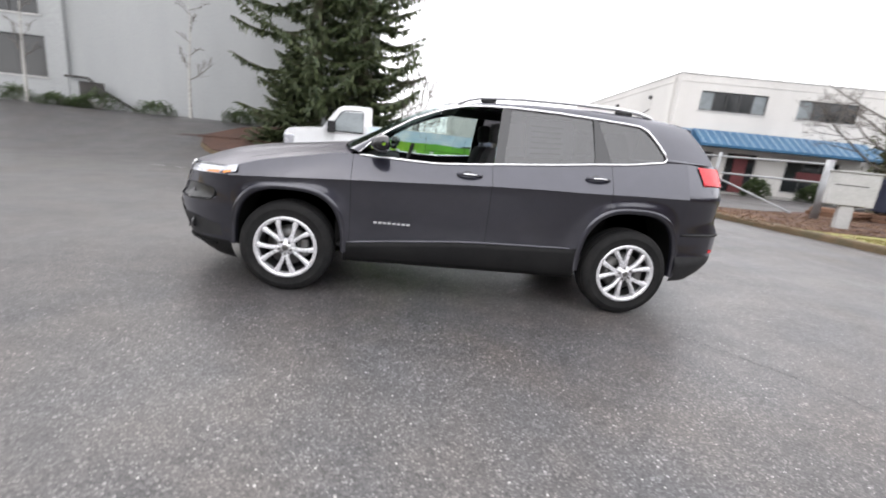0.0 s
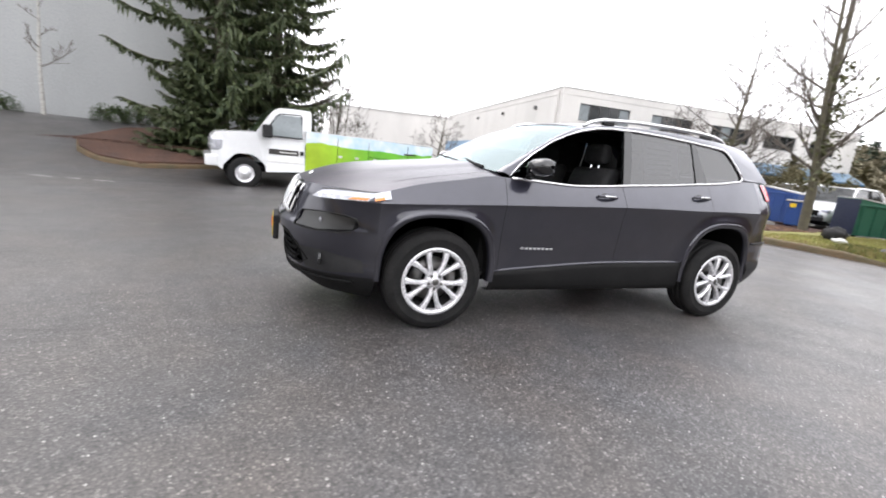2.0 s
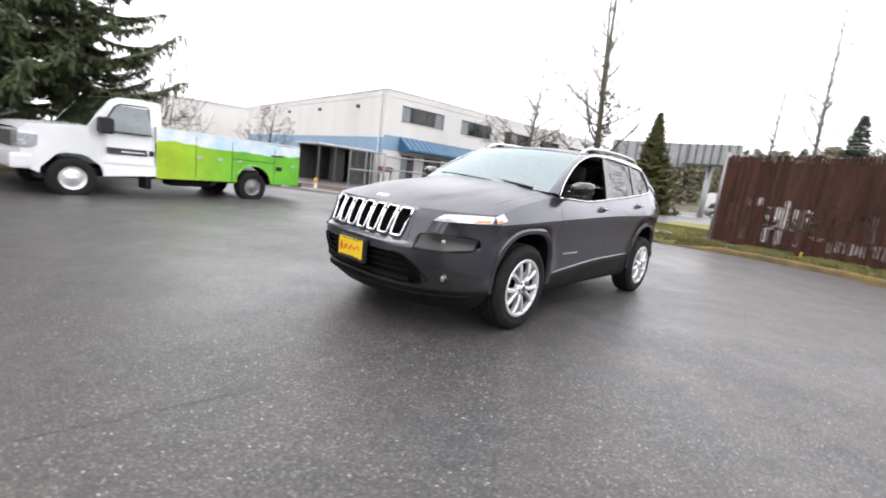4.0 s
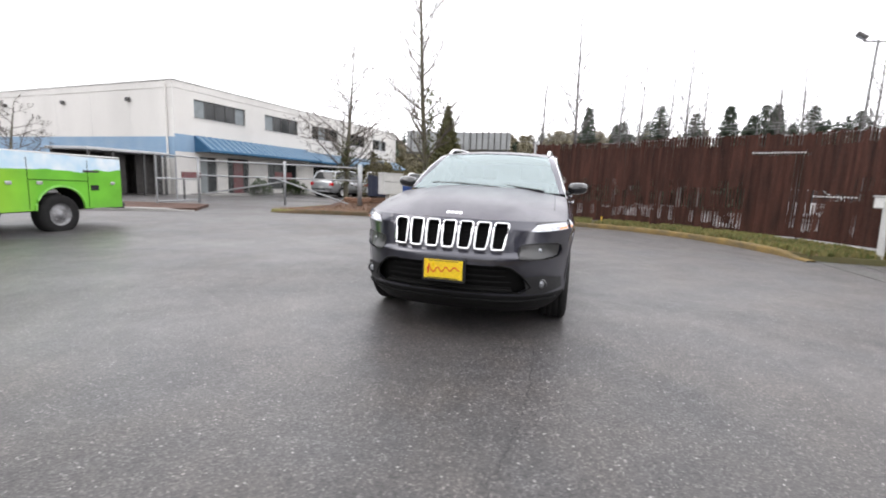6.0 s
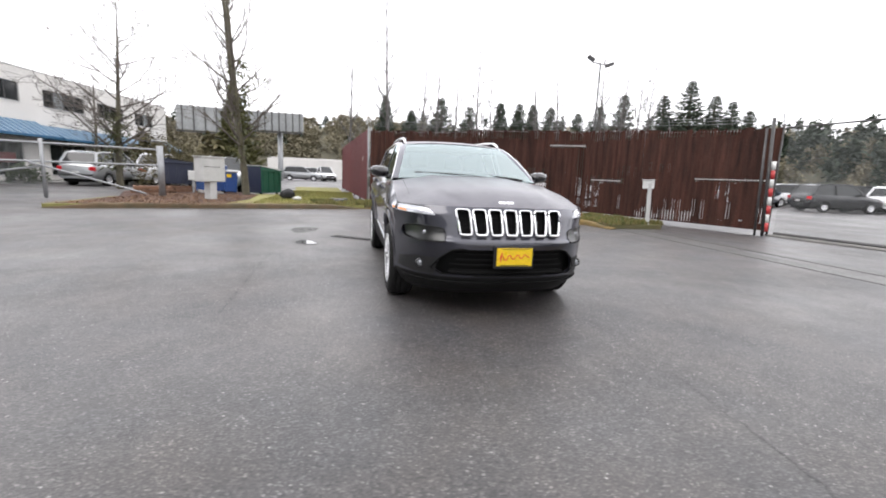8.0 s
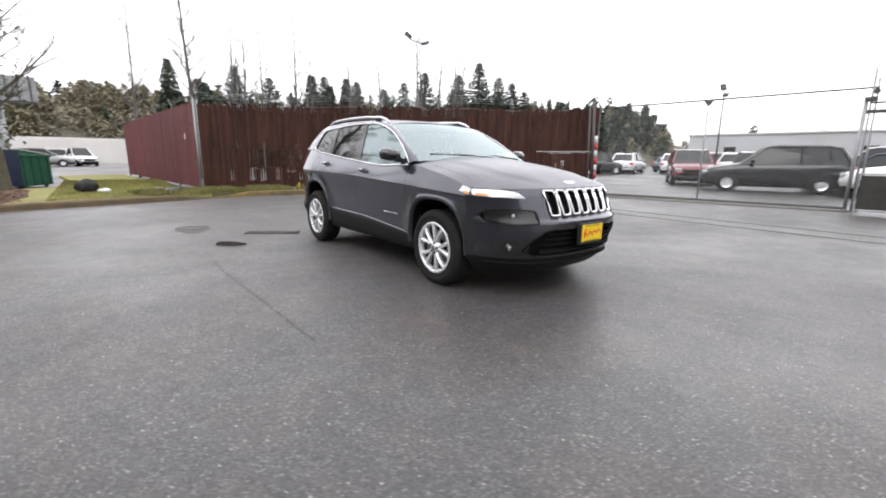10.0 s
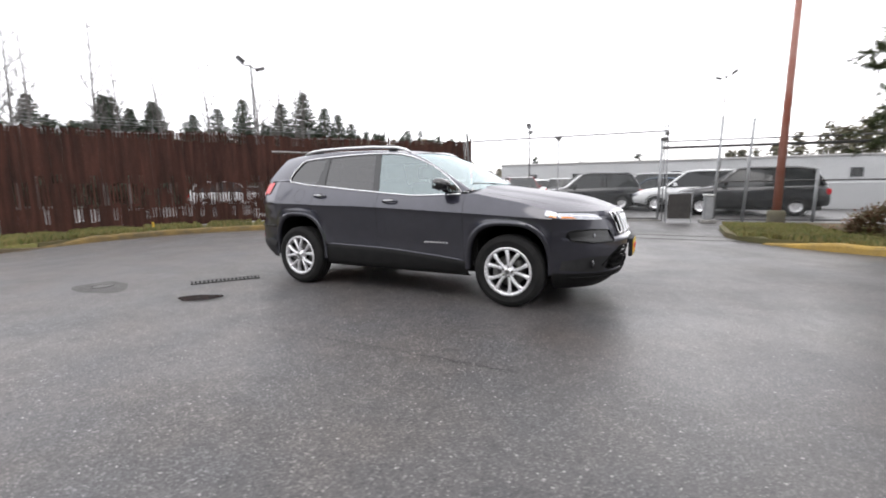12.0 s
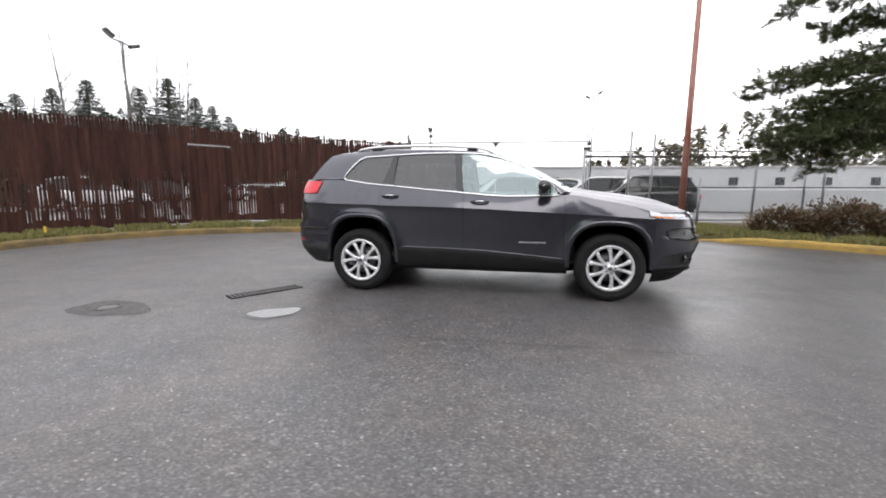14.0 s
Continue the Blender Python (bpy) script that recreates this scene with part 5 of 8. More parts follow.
def build_wheel(name, parent, x, y, turn):
    """Tyre, rim with five pairs of spokes, hub and brake; the outer face looks towards sign(y)."""
    s = 1 if y > 0 else -1
    hub = new(name)
    hub.parent = parent
    hub.location = (x, y, TYRE_R)
    prof = [(0.222, -0.105), (0.236, -0.108), (0.239, -0.113), (0.250, -0.112), (0.290, -0.118), (0.294, -0.120), (0.298, -0.118), (0.322, -0.113), (0.341, -0.096), (0.350, -0.080), (0.351, -0.056), (0.343, -0.054), (0.343, -0.046), (0.352, -0.044), (0.352, -0.006), (0.344, -0.004), (0.344, 0.004), (0.352, 0.006), (0.352, 0.044), (0.343, 0.046), (0.343, 0.054), (0.351, 0.056), (0.350, 0.080), (0.341, 0.096), (0.322, 0.113), (0.298, 0.118), (0.294, 0.120), (0.290, 0.118), (0.250, 0.112), (0.239, 0.113), (0.236, 0.108), (0.222, 0.105)]
    tyre = lathe([(r, a - s * 0.10) for r, a in prof], "y", 64)
    part("tyre", tyre, RUBBER, hub, "black rubber tyre", True)
    rim = lathe([(0.205, -s * 0.03), (0.208, s * 0.004), (0.214, s * 0.014), (0.232, s * 0.018), (0.240, s * 0.012), (0.238, -s * 0.012)], "y", 64)
    rim_ob = part("rim", rim, ALLOY, hub, "silver alloy rim with paired spokes", True)
    part("barrel", lathe([(0.150, -s * 0.19), (0.198, -s * 0.17), (0.2045, -s * 0.032)], "y", 48), BARREL, rim_ob, "inside of the rim, painted dark as shade", True)
    for k in range(5):
        base = k * math.tau / 5 + turn
        for lean in (-1, 1):
            bm = bmesh.new()
            rings = []
            for i in range(9):
                t = i / 8
                r = 0.040 + 0.176 * t
                ang = base + lean * (0.10 + 0.214 * t ** 0.75)
                c = Vector((r * math.cos(ang), s * (0.004 + 0.013 * math.sin(math.pi * t * 0.8) - 0.004 * t), r * math.sin(ang)))
                w = 0.0185 - 0.0040 * math.sin(math.pi * min(1.0, t * 1.15)) + 0.004 * max(0.0, t - 0.8) * 5
                e = Vector((-math.sin(ang), 0, math.cos(ang)))
                rings.append([bm.verts.new(c + e * w * u + Vector((0, s * v, 0))) for u, v in ((-1, -0.034), (-1, -0.006), (-0.45, 0.004), (0.45, 0.004), (1, -0.006), (1, -0.034))])
            for r0, r1 in zip(rings, rings[1:]):
                for i in range(6):
                    bm.faces.new((r0[i], r0[(i + 1) % 6], r1[(i + 1) % 6], r1[i]))
            bmesh.ops.recalc_face_normals(bm, faces=bm.faces)
            part("spoke", bm, ALLOY, rim_ob)
    cap = lathe([(0.068, -s * 0.03), (0.065, -s * 0.002), (0.036, s * 0.010), (0.032, s * 0.020), (0.0005, s * 0.022)], "y", 32)
    part("hub_cap", cap, ALLOY, rim_ob, "", True)
    part("cap_badge", lathe([(0.0005, s * 0.0235), (0.022, s * 0.0225), (0.024, s * 0.020)], "y", 24), STEEL, rim_ob, "dull round cap badge", True)
    for k in range(5):
        a = k * math.tau / 5 + turn
        nut = lathe([(0.010, 0.0), (0.010, s * 0.018), (0.0005, s * 0.019)], "y", 6)
        for v in nut.verts:
            v.co += Vector((0.048 * math.cos(a), 0.004 * s, 0.048 * math.sin(a)))
        part("wheel_nut", nut, STEEL, rim_ob, "dark wheel nut")
    disc = lathe([(0.07, -s * 0.075), (0.155, -s * 0.075), (0.155, -s * 0.10), (0.07, -s * 0.10)], "y", 40)
    part("brake_disc", disc, STEEL, hub, "", True)
    calliper = box(0.10, 0.165, -0.05, 0.05, -0.07, 0.07, 0.012)
    for v in calliper.verts:
        v.co.y -= s * 0.075
    part("brake_calliper", calliper, STEEL, hub)
    back = lathe([(0.0005, -s * 0.135), (0.21, -s * 0.135)], "y", 40)
    part("backing_plate", back, DARK, hub)
    return hub


def gap_line(points, parent, r=0.0022, name="panel_gap"):
    return part(name, tube(points, r, 5), DARK, parent)


def build_suv():
    car = thing("suv", pose(0, 0, 0), "dark grey metallic SUV, wet with rain, parked on asphalt", "car")
    mid = (0, 0, 0.8)

    # sides, split at the door gaps
    split = [("fender", -1.76, -0.8810), ("front_door", -0.8775, 0.1735), ("rear_door", 0.1770, 1.1185), ("quarter_panel", 1.1220, 1.76)]
    panels = {}
    for s, side in ((-1, "driver"), (1, "passenger")):
        for name, a, b in split:
            rows = [mirror(side_column(x), s) for x in side_stations(a, b)]
            ob = part(name, sheet(rows), GREY_PAINT, car, "", True, mid)
            panels[name, s] = thicken(ob, 0.02)
        # inner liner behind the gaps
        rows = [[(x, s * (y - 0.032), z) for _, y, z in side_column(x)] for x in np.linspace(-0.95, 0.90, 12)]
        part("door_lining", sheet(rows), CABIN, car, "dark door lining", True)
        rows = [[(x, s * (y - 0.035), z) for _, y, z in side_column(x)[8:]] for x in np.linspace(0.9, 1.74, 18)]
        part("inner_panel", sheet(rows), CABIN, car)
        # sill cladding
        rows = []
        for x in np.linspace(-0.925, 0.93, 30):
            zt = sill_z(x)
            rows.append([(x, s * y, z) for y, z in ((0.866, zt + 0.002), (0.884, zt - 0.014), (0.887, zt - 0.05), (0.876, 0.36), (0.866, 0.31), (0.84, 0.268), (0.74, 0.258))])
        part("sill_cladding", sheet(rows), SILL_PLASTIC, car, "black plastic sill cladding", True, mid)
        rows = [[(x, s * y, z) for y, z in ((0.870, sill_z(x) + 0.006), (0.885, sill_z(x) + 0.001), (0.888, sill_z(x) - 0.008), (0.870, sill_z(x) - 0.012))] for x in np.linspace(-0.9, 0.9, 24)]
        part("sill_trim", sheet(rows), GREY_PAINT, car, "", True, mid)
        # wheel arch trim and liners
        for xc, w, h in ARCHES:
            lip, inner, mids, outerlip = [], [], [], []
            for k in range(49):
                a = math.pi * k / 48
                c = math.cos(a)
                cu, su = math.copysign(abs(c) ** (2 / 2.8), c), math.sin(a) ** (2 / 2.8)
                z0 = 0.36 if k not in (0, 48) else 0.345
                def flare(inset, out):
                    x, z = xc + (w - inset) * cu, z0 + (h - inset) * su
                    return (x, s * (side_y(max(-1.72, min(1.72, x)), z) + out), z)
                lip.append(flare(-0.004, 0.0))
                outerlip.append(flare(0.008, 0.007))
                mids.append(flare(0.034, 0.006))
                inner.append(flare(0.044, -0.03))
            part("arch_trim", sheet([lip, outerlip, mids, inner]), GREY_PAINT, car, "body-coloured flare round the wheel", True, (xc, s * 0.5, 0.36))
            deep = [(p[0], s * 0.50, p[2] + 0.02) for p in inner]
            liner = sheet([inner, [(p[0], s * 0.8, p[2] + 0.01) for p in inner], deep])
            part("arch_liner", liner, DARK, car, "", True)
            wall = bmesh.new()
            vs = [wall.verts.new(p) for p in deep]
            wall.faces.new(vs)
            part("arch_back", wall, DARK, car)
        # chrome line round the side windows
        low = [(x, belt_y(x) + 0.004, belt_z(x)) for x in np.linspace(-0.83, 1.54, 40)]
        top = window_top()
        ring = [(p[0], p[1] + (0.006 if p[0] > -0.25 else 0.002), p[2]) for p in top]
        part("window_trim_lower", tube(mirror(low + [(1.562, belt_y(1.562) + 0.003, belt_z(1.562) + 0.008), (1.578, belt_y(1.578), belt_z(1.578) + 0.034)], s), 0.0095, 8), CHROME, car, "bright chrome window trim", True)
        part("window_trim_upper", tube(mirror(ring, s), [0.0095 if p[0] > -0.25 else 0.0055 for p in ring], 8), CHROME, car, "bright chrome window trim", True)
        # cant rail and pillars between the windows and the roof
        u = resample(top, 60)
        r = resample(roof_edge(), 60)
        rows = []
        for k, (a, b) in enumerate(zip(u, r)):
            swell = step(59, 44, k)
            rows.append(mirror([a.lerp(b, t) + Vector((0, 0.012, 0.010)) * swell * math.sin(math.pi * t) for t in (0, 0.25, 0.5, 0.8, 1)], s))
        part("roof_pillar", sheet(rows), GREY_PAINT, car, "", True, mid)
        # strip that joins the rear pillar to the shoulder and the tailgate
        foot = [Vector((x, belt_y(x), belt_z(x))) for x in np.linspace(1.578, 1.76, 8)] + [rear_point(1.262, 0.755 - 0.008 * k) for k in range(1, 8)]
        head = [u[-1].lerp(r[-1], t) for t in np.linspace(0, 1, len(foot))]
        rows = [mirror([h.lerp(f, t) + Vector((0, 0.010 * math.sin(math.pi * t), 0)) for h, f in zip(head, foot)], s) for t in (0, 0.35, 0.7, 1.0)]
        rows.append(mirror([f + Vector((0, -0.005, -0.014)) for f in foot], s))
        part("shoulder_panel", sheet(rows), GREY_PAINT, car, "", True, mid)
        # side glass and pillars
        glass_span(car, s, -0.80, 0.185, "front")
        glass_span(car, s, 0.262, 0.985, "rear")
        glass_span(car, s, 1.125, 1.572, "quarter")
        for a, b, la, lb in ((0.186, 0.261, 0.225, 0.30), (0.986, 1.124, 0.955, 0.995)):
            rows = []
            for x0, x1 in ((a, la), (b, lb)):
                rows.append([window_point(x0 + (x1 - x0) * t, t, 0.004) for t in np.linspace(0, 1, 7)])
            bm = sheet([mirror(r_, s) for r_ in rows])
            thicken(part("pillar_trim", bm, GLOSS_BLACK, car, "gloss black pillar trim", True, mid), 0.03)
        # gaps between panels
        for x in (-0.879, 0.175, 1.12):
            col = [Vector((p[0], p[1] - 0.002, p[2])) for p in side_column(x)]
            gap_line(mirror(col, s), car)
        fuel = [(1.33 + 0.075 * math.cos(a), 0.0, 1.085 + 0.08 * math.sin(a)) for a in np.linspace(0, math.tau, 25)[:-1]]
        if s > 0:
            pts = []
            for fx, _, fz in fuel:
                col = side_column(fx)
                ys = np.interp(fz, [c[2] for c in col], [c[1] for c in col])
                pts.append((fx, ys - 0.001, fz))
            part("fuel_flap", tube(pts, 0.002, 5, closed=True), DARK, car)
        # door handles
        for hx, hz in ((0.0, 1.022), (1.0, 1.08)):
            col = side_column(hx)
            y0 = float(np.interp(hz, [c[2] for c in col], [c[1] for c in col]))
            cup = lathe([(0.0005, y0 + 0.002), (0.040, y0 + 0.001), (0.052, y0 - 0.008)], "y", 24)
            for v in cup.verts:
                v.co = Vector((hx - 0.01 + v.co.x, v.co.y * s, hz + v.co.z * 0.55))
            door = panels[("front_door" if hx < 0.5 else "rear_door"), s]
            part("handle_recess", cup, GLOSS_BLACK, door, "", True)
            pts = [(hx - 0.095 + 0.19 * t, s * (y0 + 0.004 + 0.034 * math.sin(math.pi * t) ** 0.5), hz + 0.008 * math.sin(math.pi * t)) for t in np.linspace(0, 1, 15)]
            part("door_handle", tube(pts, [0.008 + 0.006 * math.sin(math.pi * k / 14) for k in range(15)], 8, flat=1.2), GREY_PAINT, door, "body-coloured pull handle", True)
            part("handle_insert", tube([(p[0], p[1] + s * 0.010, p[2]) for p in pts[3:12]], 0.0055, 6), CHROME, door, "chrome handle insert", True)
        # wing mirror
        m_rows = []
        for t, w, hgt in ((0.0, 0.035, 0.02), (0.06, 0.075, 0.05), (0.3, 0.092, 0.062), (0.7, 0.088, 0.060), (0.92, 0.065, 0.044), (1.0, 0.02, 0.015)):
            y = 0.845 + 0.20 * t
            m_rows.append([(-0.665 + 0.02 * t + w * math.cos(a) * (1.0 if math.cos(a) < 0 else 0.55), s * y, 1.185 + 0.012 * t + hgt * math.sin(a)) for a in np.linspace(0, math.tau, 21)[:-1]])
        mir = part("wing_mirror", sheet(m_rows, closed_u=True), GLOSS_BLACK, car, "gloss black door mirror", True)
        part("mirror_glass", sheet([[(-0.606, s * y, z) for y in (0.875, 0.95, 1.015)] for z in (1.145, 1.19, 1.235)]), CHROME, mir, "mirror glass")
        part("mirror_foot", box(-0.71, -0.63, min(s * 0.81, s * 0.88), max(s * 0.81, s * 0.88), 1.115, 1.165, 0.012), GLOSS_BLACK, mir)
        # badge on the front door, as a plain bar with gaps
        for k in range(8):
            x0 = -0.70 + 0.036 * k
            col = side_column(x0)
            z = 0.597
            y0 = float(np.interp(z, [c[2] for c in col], [c[1] for c in col]))
            part("badge_bar", box(x0, x0 + 0.026, min(s * (y0 - 0.002), s * (y0 + 0.003)), max(s * (y0 - 0.002), s * (y0 + 0.003)), z - 0.007, z + 0.007, 0.0015), SATIN, panels["front_door", s])
        # wheels
        build_wheel("front_wheel", car, -1.35, s * 0.895, 0.908 if s < 0 else 0.55)
        build_wheel("rear_wheel", car, 1.35, s * 0.895, 0.55 if s < 0 else 0.2)
        # roof rails
        pts = [(-0.12, 0.600, 1.545), (-0.05, 0.598, 1.583), (0.06, 0.596, 1.612), (0.4, 0.594, 1.634), (0.8, 0.590, 1.641), (1.15, 0.584, 1.637), (1.34, 0.58, 1.625), (1.44, 0.576, 1.604), (1.49, 0.574, 1.582)]
        rail = part("roof_rail", tube(mirror(pts, s), [0.014, 0.019, 0.020, 0.020, 0.020, 0.020, 0.020, 0.018, 0.012], 10, flat=0.8), SATIN, car, "satin silver roof rail", True)
        for x0, x1 in ((0.06, 0.18), (1.16, 1.30)):
            part("rail_foot", box(x0, x1, min(s * 0.575, s * 0.61), max(s * 0.575, s * 0.61), 1.575, 1.618, 0.008), BLACK_PLASTIC, rail, "black rail foot")
        # headlamp
        lo = [(0.868, 0.866), (0.76, 0.857), (0.67, 0.851), (0.60, 0.851)]
        hi = [(0.868, 0.919), (0.79, 0.920), (0.71, 0.913), (0.645, 0.902)]
        lamp = part("headlamp", sheet([[(p.x, p.y * s, p.z) for p in r_] for r_ in on_front((lo, hi), 0.004, 16)]), LAMP_WHITE, car, "slim clear headlamp with daytime light strip", True, mid)
        amber = on_front(([(0.862, 0.871), (0.80, 0.866)], [(0.862, 0.888), (0.81, 0.882)]), 0.0075, 8)
        part("indicator", sheet([[(p.x, p.y * s, p.z) for p in r_] for r_ in amber]), AMBER, lamp, "amber indicator at the lamp's outer end", True, mid)
        side_lens = [[(-1.80 + 0.10 * t, s * (0.868 + 0.024 * (1 - u) + 0.004 + 0.018 * t * (1 - u)), 0.872 + 0.024 * t + (0.05 - 0.02 * t) * u + 0.016 * t * u) for t in np.linspace(0, 1, 6)] for u in np.linspace(0, 1, 4)]
        part("side_lens", sheet(side_lens), LAMP_WHITE, lamp, "", True, mid)
        part("side_marker", sheet([[(p[0], p[1] + s * 0.003, p[2]) for p in r_[0:4]] for r_ in side_lens[:2]]), AMBER, lamp, "amber side marker lens", True, mid)
        strip = on_front(([(0.80, 0.890), (0.70, 0.882), (0.63, 0.872)], [(0.80, 0.896), (0.70, 0.888), (0.63, 0.878)]), 0.008, 12)
        part("light_strip", sheet([[(p.x, p.y * s, p.z) for p in r_] for r_ in strip]), CHROME, lamp, "", True)
        brow = on_front(([(0.86, 0.919), (0.72, 0.914), (0.64, 0.902)], [(0.862, 0.926), (0.71, 0.923), (0.63, 0.910)]), 0.007, 12)
        part("lamp_brow", sheet([[(p.x, p.y * s, p.z) for p in r_] for r_ in brow]), GLOSS_BLACK, lamp)
        # dark recess with the main beam, fog lamp below
        lo = [(0.87, 0.63), (0.70, 0.615), (0.44, 0.625)]
        hi = [(0.87, 0.78), (0.70, 0.79), (0.44, 0.78)]
        rec = part("lamp_recess", sheet([[(p.x, p.y * s, p.z) for p in r_] for r_ in on_front((lo, hi), -0.05, 14)]), BLACK_PLASTIC, car, "dark lamp recess in the bumper", True, mid)
        rim_pts = [front_point(z, y, 0.004) for y, z in LAMP_RIM]
        part("recess_rim", tube(mirror(rim_pts, s), 0.004, 8, closed=True), BLACK_PLASTIC, rec, "", True)
        cover = on_front(([(0.815, 0.668), (0.70, 0.646), (0.542, 0.656)], [(0.825, 0.742), (0.70, 0.758), (0.548, 0.748)]), -0.008, 14)
        part("lamp_cover", sheet([[(p.x, p.y * s, p.z) for p in r_] for r_ in cover]), SMOKED_LENS, rec, "smoked lamp cover", True, mid)
        lens = lathe([(0.0005, -0.014), (0.02, -0.011), (0.034, 0.0)], "x", 24)
        at = front_point(0.705, 0.68, -0.02)
        for v in lens.verts:
            v.co = Vector((v.co.x + at.x, (v.co.y * 0.9 + at.y) * s, v.co.z * 0.7 + at.z))
        part("main_beam", lens, FOG_LENS, rec, "round projector lamp", True)
        fog = lathe([(0.0005, -0.008), (0.016, -0.006), (0.026, 0.002)], "x", 24)
        ring = lathe([(0.026, 0.002), (0.029, -0.006), (0.036, -0.004), (0.040, 0.010)], "x", 28)
        at = front_point(0.452, 0.70, 0.008)
        for v in list(fog.verts) + list(ring.verts):
            v.co = Vector((v.co.x + at.x, (v.co.y + at.y) * s, v.co.z + at.z))
        fog_ob = part("fog_lamp", fog, FOG_LENS, car, "small round fog lamp", True)
        part("fog_bezel", ring, GLOSS_BLACK, fog_ob, "", True)
        fogrec = on_front(([(0.855, 0.395), (0.72, 0.368), (0.60, 0.372)], [(0.845, 0.475), (0.72, 0.515), (0.585, 0.515)]), 0.003, 12)
        part("fog_recess", sheet([[(p.x, p.y * s, p.z) for p in r_] for r_ in fogrec]), BLACK_PLASTIC, car, "", True, mid)
        # tail lamp
        rows = []
        for z in np.linspace(1.115, 1.245, 8):
            rows.append([rear_point(z, s * rear_y(z) * math.sin(a), 0.010) for a in np.linspace(0.72, 1.27 + 0.05 * (z - 1.115) / 0.13, 12)])
        tail = part("tail_lamp", sheet(rows), RED_LENS, car, "red tail lamp", True, mid)
        part("tail_lamp_trim", tube([rear_point(1.108, s * rear_y(1.108) * math.sin(a), 0.008) for a in np.linspace(0.72, 1.27, 10)], 0.005, 6), RED_LENS, tail, "", True)
        # rear reflector
        part("reflector", sheet([[rear_point(z, s * rear_y(z) * math.sin(a), 0.006) for a in np.linspace(0.98, 1.06, 5)] for z in (0.55, 0.575)]), RED_LENS, car)
        # seats
        for name, x0, y0, w in (("front_seat", -0.15, 0.37, 0.25), ("rear_seat", 0.85, 0.33, 0.31)):
            seat = new(name)
            seat.parent = car
            part("seat_cushion", box(x0 - 0.28, x0 + 0.26, s * y0 - w, s * y0 + w, 0.58, 0.76, 0.06, seg=2), SEAT_CLOTH, seat, "black cloth seat", True)
            b = box(x0 + 0.18, x0 + 0.34, s * y0 - w, s * y0 + w, 0.70, 1.24, 0.055, seg=2)
            for v in b.verts:
                v.co.x += (v.co.z - 0.70) * 0.32
            part("seat_back", b, SEAT_CLOTH, seat, "", True)
            h = box(x0 + 0.36, x0 + 0.46, s * y0 - 0.13, s * y0 + 0.13, 1.27, 1.44, 0.04, seg=2)
            part("headrest", h, SEAT_CLOTH, seat, "", True)
            for dy in (-0.05, 0.05):
                part("headrest_post", tube([(x0 + 0.39, s * y0 + dy, 1.20), (x0 + 0.41, s * y0 + dy, 1.30)], 0.007, 6), CHROME, seat)

    # paper label in the rear side window of the driver's side
    rows = [[window_point(x, t, -0.010) for x in (0.42, 0.60, 0.80)] for t in (0.12, 0.5, 0.85)]
    part("window_sticker", sheet([mirror(r_, -1) for r_ in rows]), PAPER, car, "pale price sheet behind the rear side glass")
    for k in range(6):
        t = 0.2 + 0.1 * k
        part("sticker_line", sheet([mirror([window_point(x, tt, -0.007) for x in (0.46, 0.60, 0.70 + 0.01 * (k % 3))], -1) for tt in (t, t + 0.025)]), CABIN, car)

    # hood, one sheet from the nose to the windscreen
    NOSE_V = np.linspace(0, 1, 200)
    NOSE_F = 0.85 * NOSE_V ** 3.5 + 0.15 * NOSE_V ** 9
    hood_mid = smooth_line([(-2.205, 0.928), (-2.12, 0.965), (-2.0, 1.005), (-1.8, 1.055), (-1.5, 1.098), (-1.2, 1.135), (-0.93, 1.172)])
    rows = []
    for x in [-2.205 + 0.012 * k ** 1.6 for k in range(15)] + list(np.linspace(-1.35, -0.90, 8)):
        if x < -1.76:
            ye = 0.865 * max(0.3, float(np.interp((x + 2.205) / 0.445, NOSE_F, NOSE_V)))
            ze = 0.925
        else:
            ye, ze = belt_y(x), belt_z(x)
        zm = hood_mid(x)
        row = []
        for j in range(41):
            v = -1 + j / 20
            a = abs(v)
            z = ze + (zm - ze) * (1 - a ** 2.6)
            z += 0.010 * step(0.62, 0.54, a) * step(-2.15, -1.9, x)
            row.append((x, ye * v, z))
        rows.append(row)
    hood = thicken(part("hood", sheet(rows), RAIN_PAINT, car, "dark grey hood beaded with rain", True, (-1.5, 0, 0.5)), 0.015)
    for s in (-1, 1):
        pts = []
        for x in np.linspace(-1.66, -0.95, 14):
            a = 0.87
            pts.append((x, s * belt_y(x) * a, belt_z(x) + (hood_mid(x) - belt_z(x)) * (1 - a ** 2.6) - 0.0015))
        gap_line(pts, hood)
    for k in range(4):
        badge = box(-2.155, -2.138, -0.066 + 0.034 * k, -0.038 + 0.034 * k, 0.950, 0.972, 0.004)
        for v in badge.verts:
            v.co.x += (v.co.z - 0.948) * 1.4
        part("hood_badge", badge, CHROME, hood, "small chrome badge bar")

    # nose and bumpers
    nose = sheet(wrap_rows(front_point, front_y, 0.36, 0.925, 58, 121))
    bmesh.ops.delete(nose, geom=[f for f in nose.faces if in_opening(f.calc_center_median())], context="FACES")
    thicken(part("front_bumper", nose, GREY_PAINT, car, "", True, (-1.5, 0, 0.6)), 0.02)
    part("lower_bumper", sheet(wrap_rows(front_point, front_y, 0.20, 0.36, 12)), SILL_PLASTIC, car, "black lower bumper lip", True, (-1.5, 0, 0.6))
    lip = [front_point(0.318, front_y(0.318) * math.sin(a), 0.008) for a in np.linspace(-1.2, 1.2, 41)]
    part("bumper_lip", tube(lip, 0.012, 8, flat=0.7), DARK, car, "", True)
